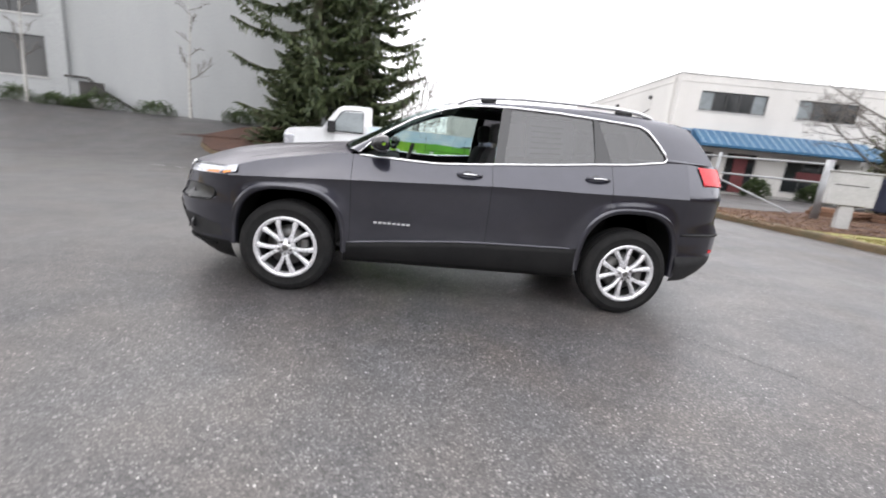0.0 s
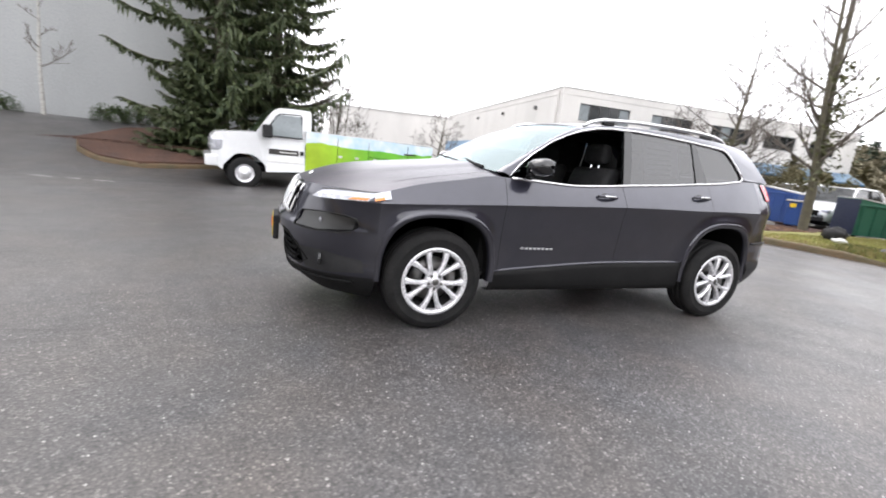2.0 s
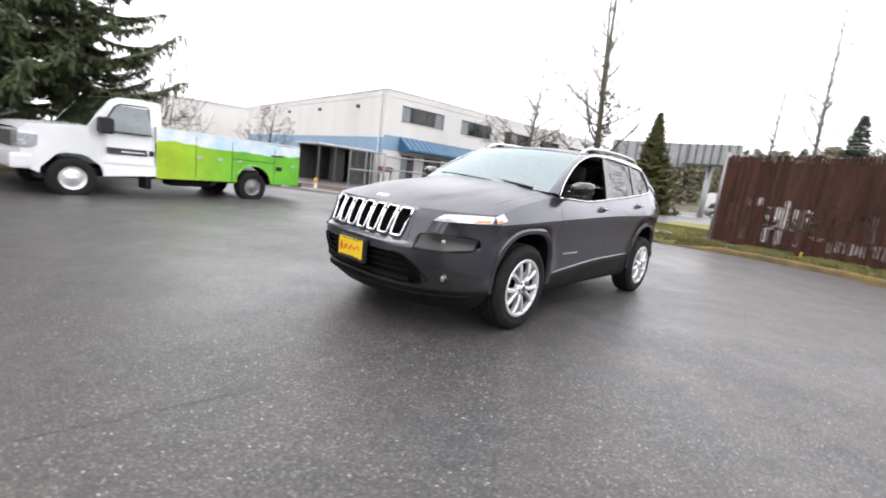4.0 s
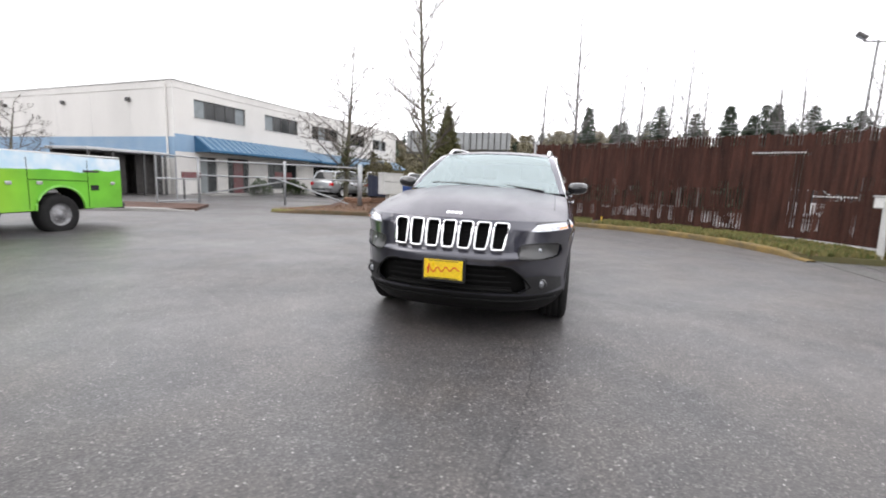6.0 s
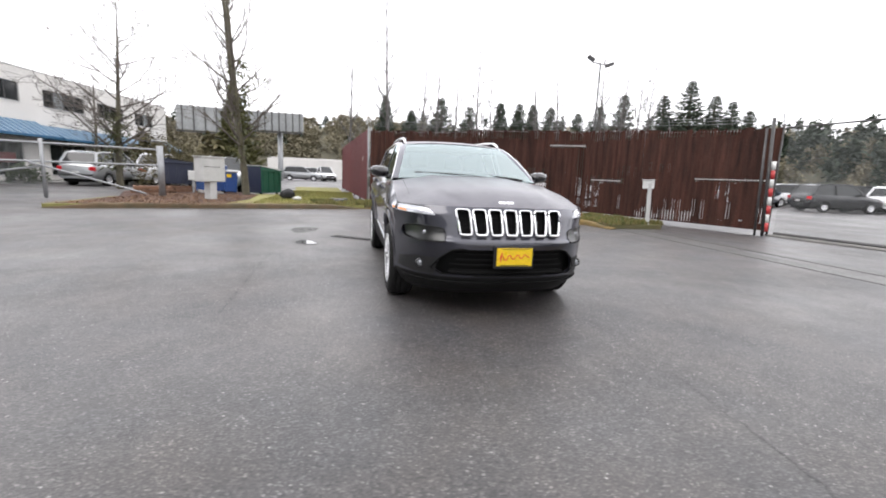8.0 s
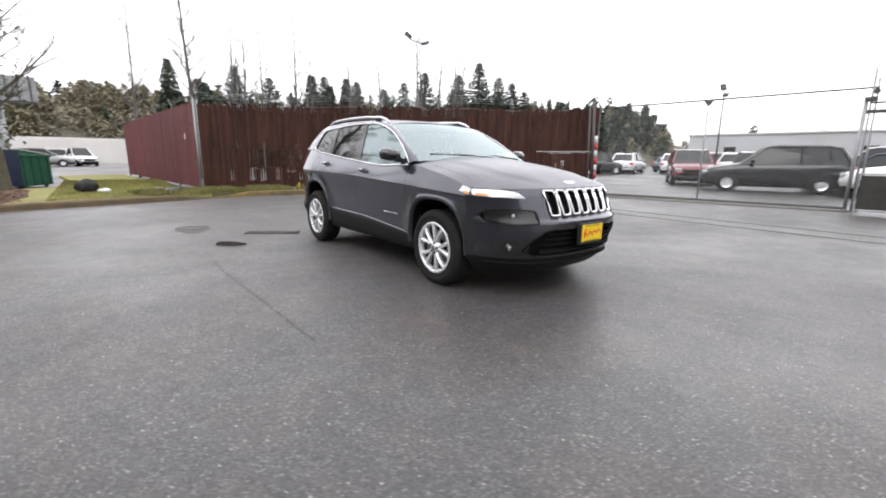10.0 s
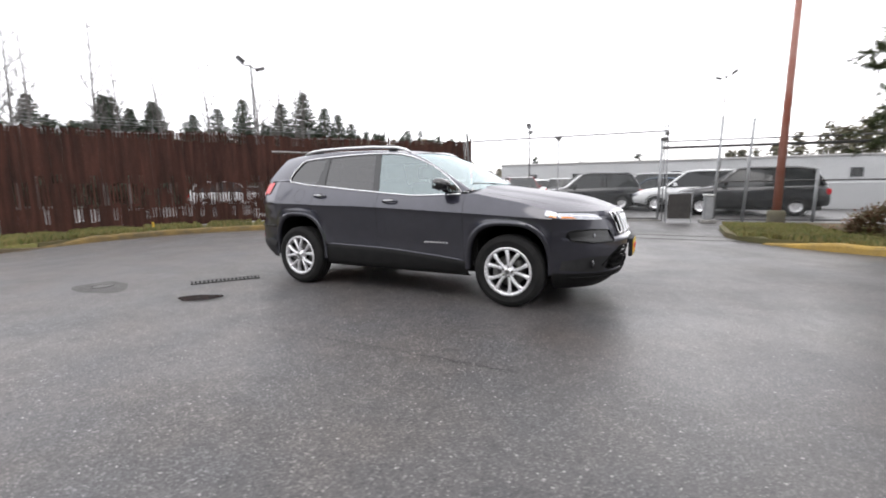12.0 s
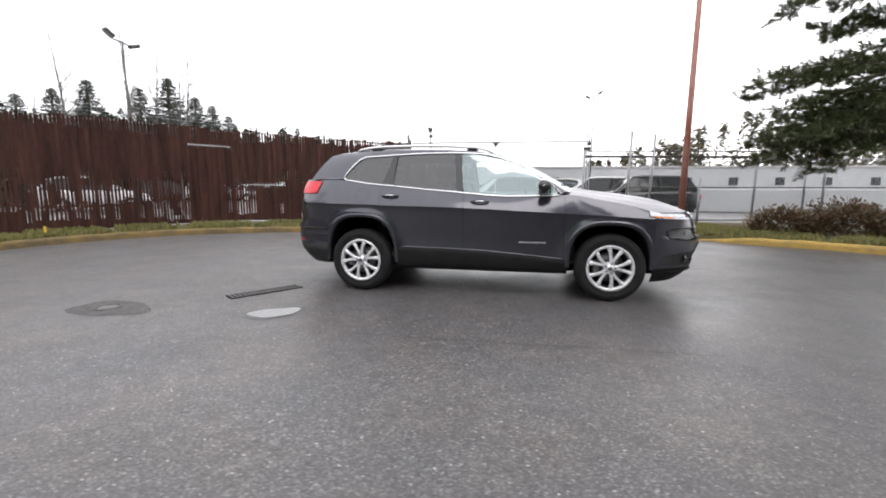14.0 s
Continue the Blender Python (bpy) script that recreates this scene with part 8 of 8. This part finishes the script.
def fir(m, h, r, label, seed, branches=120, sprays=26, size=0.30, group="", material=None, base=0.05, name="fir_tree", lower=1.0, thick=0.022, vary=(0.62, 1.15), hang=0.0, lift=(-0.32, 0.06)):
    """A fir: whorls of drooping limbs that carry rows of needle sprays, with gaps between them."""
    rnd = random.Random(seed)
    t = thing(name, m, label, "tree", group)
    part("trunk", tube([(0, 0, -0.4), (0.02 * h / 8, 0, h * 0.4), (0, 0, h)], [thick * h, thick * 0.62 * h, 0.004 * h], 9), BARK, t, "", True)
    limbs = bmesh.new()
    quads = []
    for k in range(branches):
        f = base + (1 - base) * (k + rnd.random()) / branches
        z = h * f
        a = k * 2.399 + rnd.uniform(-0.35, 0.35)
        reach = r * (1 - f) ** 0.9 * rnd.uniform(*vary) * (lower if f < 0.12 else 1.0) + 0.03 * r
        rise = rnd.uniform(*lift) if f < 0.88 else rnd.uniform(0.0, 0.3)
        out = Vector((math.cos(a), math.sin(a), 0))
        pts = []
        for j in range(6):
            u = j / 5
            pts.append(Vector((0, 0, z)) + out * reach * u + Vector((0, 0, reach * (rise * u + 0.16 * u * u - 0.10 * math.sin(u * 3)))))
        tube(pts, [0.010 * reach * (1 - 0.8 * j / 5) + 0.006 for j in range(6)], 4, limbs)
        n = max(4, int(sprays * reach / r + 4))
        for j in range(n):
            u = (j + rnd.random()) / n
            if u < 0.12:
                continue
            i = min(4, int(u * 5))
            p = pts[i].lerp(pts[i + 1], u * 5 - i)
            for s in (-1, 1):
                sd = Vector((-out.y, out.x, 0)) * s
                d = out * rnd.uniform(0.35, 0.9) + sd * rnd.uniform(0.5, 1.0) + Vector((0, 0, rnd.uniform(-0.55, 0.12)))
                ln = size * (0.4 + 0.6 * (1 - f)) * rnd.uniform(0.6, 1.35) * (0.55 + 0.75 * math.sin(math.pi * min(1, u * 0.9 + 0.1)))
                spray(quads, rnd, p, d, ln, ln * rnd.uniform(0.16, 0.27), 0.25)
                if rnd.random() < 0.75:
                    spray(quads, rnd, p + d * ln * 0.5, d + Vector((rnd.uniform(-0.6, 0.6), rnd.uniform(-0.6, 0.6), rnd.uniform(-0.7, 0))), ln * 0.8, ln * 0.16, 0.3)
            while rnd.random() < hang:
                q = p + Vector((rnd.gauss(0, 0.12), rnd.gauss(0, 0.12), 0))
                spray(quads, rnd, q, (rnd.uniform(-0.35, 0.35), rnd.uniform(-0.35, 0.35), -1), size * rnd.uniform(0.8, 1.7), size * 0.13, 0.3)
            if rnd.random() < 0.6:
                spray(quads, rnd, p, out + Vector((0, 0, rnd.uniform(-0.8, 0.3))), size * (0.4 + 0.6 * (1 - f)), size * 0.14, 0.2)
    part("branchwork", limbs, BARK, t)
    leaf_mesh("crown", quads, material or NEEDLES, t, "dark green needle sprays")
    return t


def bare_tree(m, h, label, seed, spread=0.5, depth=3, trunk=0.10, material=None, twig=None, forks=16, name="bare_tree", group="", lean=(0, 0), first=0.2, upright=0.35, ivy=0, reach=0.34, stems=1, tilt=0.10):
    """A leafless tree: tapered leaders with rising limbs that fork into fine twigs."""
    rnd = random.Random(seed)
    t = thing(name, m, label, "tree", group)
    wood, fine = bmesh.new(), bmesh.new()

    def line(p, d, length, rad, nseg, wob, up, tip=0.12):
        pts, rads = [p], [rad]
        q, dd = p.copy(), d.copy()
        for k in range(nseg):
            dd = (dd + Vector((rnd.gauss(0, wob), rnd.gauss(0, wob), up))).normalized()
            q = q + dd * length / nseg
            pts.append(q.copy())
            rads.append(rad * (1 - (1 - tip) * (k + 1) / nseg))
        return pts, rads

    def limb(p, d, length, rad, level):
        pts, rads = line(p, d, length, rad, 5 if level == 1 else 3, 0.10, upright * (0.22 if level == 1 else 0.1), 0.2)
        tube(pts, [max(0.0055, r) for r in rads], 5 if level == 1 else 3, fine, cap=False)
        if level >= depth:
            return
        n = max(3, int((9 if level == 1 else 5) * min(1.0, length / 1.2)))
        for c in range(n):
            u = rnd.uniform(0.22, 1.0)
            i = min(len(pts) - 2, int(u * (len(pts) - 1)))
            b = pts[i].lerp(pts[i + 1], u * (len(pts) - 1) - i)
            dd = (pts[i + 1] - pts[i]).normalized()
            a = rnd.uniform(0, math.tau)
            ref = dd.cross(Vector((math.cos(a), math.sin(a), 0.3))).normalized()
            nd = (dd * (1 - spread) + ref * spread * rnd.uniform(0.6, 1.2) + Vector((0, 0, upright * 0.4))).normalized()
            limb(b, nd, length * rnd.uniform(0.28, 0.55) * (1.15 - 0.5 * u), rads[i] * 0.55, level + 1)

    for k in range(stems):
        a0 = math.tau * k / max(1, stems) + 0.6
        fan = 0.0 if stems == 1 else tilt
        d0 = Vector((lean[0] + fan * math.cos(a0), lean[1] + fan * math.sin(a0), 1)).normalized()
        hh = h * (1 if k == 0 else rnd.uniform(0.75, 0.95))
        pts, rads = line(Vector((0.06 * k, 0, -0.3)), d0, hh, trunk * (1 if k == 0 else 0.75), 10, 0.025, 0.02, 0.08)
        tube(pts, rads, 9, wood, cap=False)
        for c in range(forks):
            u = first + (0.97 - first) * (c + rnd.random()) / forks
            i = min(9, int(u * 10))
            b = pts[i].lerp(pts[i + 1], u * 10 - i)
            a = c * 2.399 + rnd.uniform(-0.4, 0.4)
            d = Vector((math.cos(a), math.sin(a), upright * rnd.uniform(0.8, 2.2))).normalized()
            limb(b, d, h * reach * (1.12 - 0.85 * u) * rnd.uniform(0.7, 1.2), max(0.006, rads[i] * 0.42), 1)
    part("trunk", wood, material or BARK, t, "", True)
    part("crown", fine, twig or TWIG, t, "bare branches and fine twigs")
    if ivy:
        quads = []
        for _ in range(ivy):
            z = rnd.uniform(0.10, 0.40) * h
            a, rr = rnd.uniform(0, math.tau), abs(rnd.gauss(0, 0.42)) * (1.2 - z / h)
            p = Vector((rr * math.cos(a) + lean[0] * z, rr * math.sin(a) + lean[1] * z, z))
            spray(quads, rnd, p, (rnd.uniform(-1, 1), rnd.uniform(-1, 1), rnd.uniform(-0.8, 0.4)), 0.20, 0.045, 0.3)
        leaf_mesh("ivy", quads, IVY, t, "olive moss and ivy on the lower limbs")
    return t


def shrub(m, rx, ry, h, label, seed, material=None, n=900, size=0.10, name="shrub", group=""):
    rnd = random.Random(seed)
    t = thing(name, m, label, "shrub", group)
    quads = []
    stems = bmesh.new()
    for k in range(7):
        a = rnd.uniform(0, math.tau)
        tube([(0, 0, -0.05), (rx * 0.4 * math.cos(a), ry * 0.4 * math.sin(a), h * 0.5), (rx * 0.7 * math.cos(a), ry * 0.7 * math.sin(a), h * 0.8)], [0.015, 0.01, 0.005], 4, stems)
    part("stem_cluster", stems, TWIG, t)
    for _ in range(n):
        a = rnd.uniform(0, math.tau)
        e = math.asin(max(-0.1, min(1, rnd.uniform(-0.1, 1.0))))
        bump = 1 + 0.18 * math.sin(3 * a + seed) + 0.12 * math.sin(5 * a + 2 * e)
        q = rnd.uniform(0.72, 1.0) * bump
        p = Vector((rx * q * math.cos(a) * math.cos(e), ry * q * math.sin(a) * math.cos(e), h * 0.12 + h * 0.85 * q * math.sin(e)))
        d = Vector((p.x / rx, p.y / ry, p.z / h)) + Vector((rnd.uniform(-0.6, 0.6), rnd.uniform(-0.6, 0.6), rnd.uniform(-0.3, 0.6)))
        spray(quads, rnd, p, d, size * rnd.uniform(0.7, 1.4), size * 0.35)
    leaf_mesh("foliage", quads, material or SHRUB, t)
    return t


# the large fir behind the truck, with a lower companion and a leafless shrub beside it
fir(pose(-4.1, 12.5, 0.55), 17.0, 3.9, "large dark green fir with hanging boughs in the mulch bed", 11, branches=210, sprays=74, size=0.25, base=0.07, lower=0.7, thick=0.015, vary=(0.28, 1.12), hang=0.36, lift=(-0.22, 0.18))
fir(pose(-2.5, 13.0, 0.50), 16.0, 3.3, "second tall fir with hanging boughs in the mulch bed", 19, branches=185, sprays=74, size=0.25, base=0.08, lower=0.7, thick=0.014, vary=(0.28, 1.12), hang=0.36, lift=(-0.22, 0.18))
fir(pose(-4.7, 11.8, 0.5), 3.6, 1.5, "young blue-green fir at the edge of the mulch bed", 12, branches=170, sprays=44, size=0.20, base=0.02)
fir(pose(-2.2, 12.9, 0.45), 4.2, 1.6, "young fir beside the large one", 17, branches=80, sprays=26, size=0.24, base=0.03)
bare_tree(pose(-0.5, 13.2, 0.4), 4.4, "leafless many-stemmed shrub beside the fir", 21, spread=0.5, depth=3, trunk=0.035, forks=9, first=0.05, name="bare_shrub", stems=5, reach=0.4)
for x, y, h, s in ((-9.4, 14.5, 5.6, 31), (-15.4, 14.4, 5.6, 32)):
    bare_tree(pose(x, y, GREY_BASE), h, "slender leafless birch with pale bark against the grey wall", s, spread=0.45, depth=3, trunk=0.07, material=PALE_BARK, forks=12, reach=0.22, name="birch", group="birches by the grey wall", first=0.3)
for k, (x, rx, h) in enumerate(((-10.75, 0.7, 0.42), (-7.6, 0.55, 0.42), (-6.75, 0.6, 0.5), (-5.9, 0.7, 0.55), (-12.9, 0.8, 0.6), (-14.5, 0.5, 0.35), (-15.9, 0.65, 0.5), (-13.6, 0.4, 0.3), (-5.0, 0.8, 0.7))):
    shrub(pose(x, 14.55, GREY_BASE - 0.04), rx, 0.5, h + 0.12, "clipped evergreen shrub along the grey wall", 40 + k, n=1700, size=0.065, group="shrubs along the grey wall")

bare_tree(pose(5.4, 18.4, 0.0), 3.8, "low leafless tree behind the truck", 57, spread=0.55, depth=4, trunk=0.09, forks=16, first=0.3, reach=0.5, upright=0.3)
# leafless trees on the island and by the shops
bare_tree(pose(13.5, 5.28, 0.1), 13.0, "tall leafless tree with mossy trunk on the island", 51, spread=0.42, depth=3, trunk=0.15, forks=26, first=0.14, ivy=520, upright=0.45, reach=0.20, stems=2, tilt=0.045)
bare_tree(pose(17.6, 11.6, 0.0), 8.6, "spreading leafless tree in front of the shops", 52, spread=0.55, depth=4, trunk=0.16, forks=30, first=0.2, ivy=650, upright=0.30, reach=0.50)
bare_tree(pose(26.0, 16.5, 0.0), 7.0, "leafless tree by the far shops", 53, spread=0.55, depth=3, trunk=0.12, forks=16, first=0.25, ivy=200, reach=0.42)
fir(pose(37.0, 11.0, 0.0), 8.8, 2.7, "olive-green conifer with a slim top beyond the island", 54, branches=420, sprays=46, size=0.42, base=0.05, material=SCRUB_FIR)
for k, (x, y, r, h) in enumerate(((17.2, 17.2, 0.6, 0.9), (20.2, 16.9, 0.7, 0.8), (24.5, 16.2, 0.8, 0.9), (20.6, 10.6, 1.6, 2.6), (25.2, 10.6, 1.5, 2.2))):
    shrub(pose(x, y, 0.0), r, r, h, "scrubby evergreen bush by the road", 60 + k, material=SHRUB if k < 3 else SCRUB, n=900 if k < 3 else 2800, size=0.16 if k < 3 else 0.12, group="bushes by the road")

# the pine that reaches in over the yellow kerb
def pine(m, h, label, seed):
    """Long level limbs in separate tiers, thick with needle tufts, and open sky between the tiers."""
    rnd = random.Random(seed)
    t = thing("pine_tree", m, label, "tree")
    part("trunk", tube([(0, 0, -0.3), (0.1, 0.1, h * 0.4), (0, 0.2, h)], [0.24, 0.17, 0.05], 12), BARK, t, "", True)
    limbs, quads = bmesh.new(), []
    tiers = ((46, 2.4, 4.7, -30, 62, 4.3), (9, 6.2, 7.0, -26, 24, 3.9), (4, 5.2, 5.5, -20, 8, 2.9), (26, 3.0, 5.0, 120, 95, 3.6), (22, 6.0, 9.6, 90, 180, 2.6))
    for n, z0, z1, turn, fan, longest in tiers:
        for k in range(n):
            z = rnd.uniform(z0, z1)
            a = radians(turn + fan * (2 * (k + rnd.random()) / n - 1))
            reach = longest * rnd.uniform(0.72, 1.05)
            drop = rnd.uniform(0.05, 0.24) * reach
            out = Vector((math.cos(a), math.sin(a), 0))
            pts = [Vector((0.05, 0.08, z)) + out * reach * u + Vector((0, 0, 0.10 * math.sin(u * 7 + k) - drop * u ** 1.3)) for u in (0, 0.25, 0.5, 0.75, 1.0)]
            tube(pts, [0.06, 0.045, 0.03, 0.02, 0.008], 5, limbs)
            for j in range(46):
                u = rnd.uniform(0.25, 1.0) ** 0.8
                i = min(3, int(u * 4))
                p = pts[i].lerp(pts[i + 1], u * 4 - i)
                off = Vector((-out.y, out.x, 0)) * rnd.gauss(0, 0.30) + out * rnd.uniform(0, 0.25) + Vector((0, 0, rnd.gauss(0.02, 0.10)))
                tube([p, p + off * 0.9], [0.008, 0.004], 3, limbs, cap=False)
                for _ in range(34):
                    d = off.normalized() * 0.5 + out * 0.6 + Vector((rnd.uniform(-0.8, 0.8), rnd.uniform(-0.8, 0.8), rnd.uniform(-0.5, 0.8)))
                    spray(quads, rnd, p + off * rnd.uniform(0.3, 1.0), d, rnd.uniform(0.10, 0.20), 0.011, 0.1)
    part("branchwork", limbs, BARK, t)
    leaf_mesh("crown", quads, PINE_NEEDLES, t, "dark green needle tufts")
    return t


pine(pose(-10.6, -7.2, 0.1), 10.5, "dark green pine reaching out over the verge", 71)
for k, (x, y, rx, ry, h) in enumerate(((-6.4, -6.0, 0.8, 0.7, 0.62), (-7.5, -5.5, 0.9, 0.8, 0.72), (-8.6, -4.6, 1.0, 0.9, 0.8), (-9.6, -3.4, 1.0, 1.0, 0.85), (-8.0, -6.6, 1.0, 0.9, 0.75))):
    shrub(pose(x, y, 0.1), rx, ry, h, "low hedge, half brown, behind the yellow kerb", 80 + k, material=HEDGE, n=3200, size=0.065, name="hedge", group="hedge behind the kerb")

# ---- distance: firs, alders and wooded hills ----
FAR_FIRS = [(49.9, -6.5, 9.2), (49.2, -10.2, 10.8), (48.4, -13.6, 9.9), (46.5, -19.4, 10.4), (45.0, -22.8, 10.0), (42.6, -28.0, 10.2), (41.2, -30.2, 11.4), (38.6, -33.4, 11.2), (37.0, -35.4, 12.6), (35.2, -37.0, 10.9), (34.1, -38.2, 10.2), (33.0, -39.3, 9.2), (44.0, -26.0, 9.4)]
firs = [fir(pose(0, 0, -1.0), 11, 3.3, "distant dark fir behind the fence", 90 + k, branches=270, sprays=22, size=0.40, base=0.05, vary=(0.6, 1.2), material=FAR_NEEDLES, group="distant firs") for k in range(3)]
for k, (x, y, top) in enumerate(FAR_FIRS):
    h = (top + 1.0) / 11
    m = pose(x, y, -1.0, 0, 0, 77 * k) @ Matrix.Diagonal((h * 1.45, h * 1.45, h, 1))
    if k < 3:
        firs[k].matrix_basis = m
    else:
        o = copy_thing(firs[k % 3], pose(x, y, -1.0, 0, 0, 77 * k))
        o.scale = (h * 1.45, h * 1.45, h)
for k, (x, y, top, r) in enumerate(((36.3, -2.2, 8.4, 2.4), (35.9, -4.6, 6.9, 2.2), (33.2, -12.3, 8.0, 2.5), (32.6, -13.7, 7.2, 2.3), (31.9, -14.9, 7.8, 2.3))):
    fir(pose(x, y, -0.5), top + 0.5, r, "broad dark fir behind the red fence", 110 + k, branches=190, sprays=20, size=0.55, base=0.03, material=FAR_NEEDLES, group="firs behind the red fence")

ALDERS = [(24.8, 1.2, 10.5, 0.01), (24.2, -3.7, 10.0, 0.0), (23.3, -7.2, 10.5, -0.02), (22.9, -8.2, 9.2, 0.01), (21.1, -12.1, 9.6, 0.0), (19.9, -14.2, 10.2, 0.02), (18.7, -15.8, 9.0, -0.02), (20.2, -15.7, 9.8, 0.0), (19.2, -17.2, 9.4, 0.02), (21.0, -1.2, 12.5, 0.0), (30.0, -14.5, 12.0, 0), (33.0, -8.0, 12.5, 0), (27.0, -5.0, 11.0, 0)]
alders = [bare_tree(pose(0, 0, 0), 12.0, "thin pale leafless alder behind the fence", 130 + k, spread=0.38, depth=3, trunk=0.125, material=FAR_TRUNK, twig=FAR_TRUNK, forks=34, reach=0.17, name="alder", group="alders behind the fence", first=0.35, upright=0.5) for k in range(3)]
for k, (x, y, h, lean) in enumerate(ALDERS):
    if k < 3:
        o = alders[k]
        o.matrix_basis = pose(x, y, -0.3, 0, lean * 57, 60 * k)
    else:
        o = copy_thing(alders[k % 3], pose(x, y, -0.3, 0, lean * 57, 60 * k))
    o.scale = (h / 12, h / 12, h / 12)


def woods(name, spots, label, material, seed, size):
    """Wooded rising ground far off: overlapping crowns of loose sprays, joined."""
    rnd = random.Random(seed)
    quads = []
    for x, y, z, r, h, n in spots:
        for _ in range(n):
            a, e = rnd.uniform(0, math.tau), rnd.random()
            q = r * math.sqrt(rnd.random()) * (1 - 0.92 * e)
            p = Vector((x + q * math.cos(a), y + q * math.sin(a), z + h * e))
            spray(quads, rnd, p, (rnd.uniform(-1, 1), rnd.uniform(-1, 1), rnd.uniform(-0.6, 0.5)), size * rnd.uniform(0.6, 1.4), size * 0.35, 0.2)
    arr = [tuple(v) for q in quads for v in q]
    me = bpy.data.meshes.new(name)
    me.from_pydata(arr, [], [(4 * i, 4 * i + 1, 4 * i + 2, 4 * i + 3) for i in range(len(arr) // 4)])
    me.materials.append(material)
    tagged(new(name, me), label, "woods", kind="stuff")


rw = random.Random(5)
HILL_ROWS = [(84, -1.0), (98, 6.0), (113, 11.5), (140, 14.5), (190, 12.0)]


def hill_z(d, a):
    """Height of the hill d metres out, towards a degrees; it sinks beyond the car lot."""
    low = 1.0 - 0.12 * step(-36, -52, a) - 0.62 * step(-58, -68, a) - 0.30 * step(2, 16, a)
    return float(np.interp(d, [r[0] for r in HILL_ROWS], [r[1] for r in HILL_ROWS])) * low


firs_far, mixed_far = [], []
for k in range(1120):
    a = rw.uniform(-130, 34) if k < 760 else rw.uniform(-8, 34) if k < 960 else rw.uniform(-64, -38)
    d = rw.choice((rw.uniform(90, 106), rw.uniform(106, 128)))
    spot = (-5 + d * math.cos(radians(a)), d * math.sin(radians(a)), hill_z(d, a) - 0.5)
    if rw.random() < (0.6 if -64 < a < -6 else 0.07):
        firs_far.append(spot + (rw.uniform(1.5, 2.4), rw.uniform(3.0, 6.5), 130))
    else:
        mixed_far.append(spot + (rw.uniform(2.4, 3.8), rw.uniform(2.4, 4.6), 330))
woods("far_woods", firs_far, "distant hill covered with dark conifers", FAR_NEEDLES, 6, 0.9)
woods("far_mixed_woods", mixed_far, "distant hill with leafless and evergreen trees", HAZED_WOOD, 7, 0.55)
hill = sheet([[(-5 + d * math.cos(radians(a)), d * math.sin(radians(a)), hill_z(d, a)) for a in np.linspace(-132, 36, 90)] for d in (84, 91, 98, 105, 113, 126, 140, 165, 190)])
tagged(part("hill", hill, HILL, None, "", True), "low wooded hill", "hill", kind="structure")
spots = []
for k in range(26):
    x = 26 + 22 * rw.random()
    y = 7 + 14 * rw.random()
    if x < 34 and y < 14 or y - 1.3 < 0.21 * (x + 5.6):
        continue
    spots.append((x, y, 0, rw.uniform(1.5, 2.6), rw.uniform(2.2, 4.2), 220))
woods("roadside_scrub", spots, "olive roadside scrub by the far road", SCRUB, 9, 0.6)
spots = []
for k in range(60):
    x = -8 - 62 * rw.random()
    spots.append((x, -58 - 14 * rw.random(), 0, rw.uniform(1.8, 3.2), rw.uniform(6.5, 9.0) * (0.7 + 0.75 * step(-10, -34, x)), 260))
woods("lot_woods", spots, "dark scrubby wood behind the low pale building", LOT_WOOD, 12, 0.7)
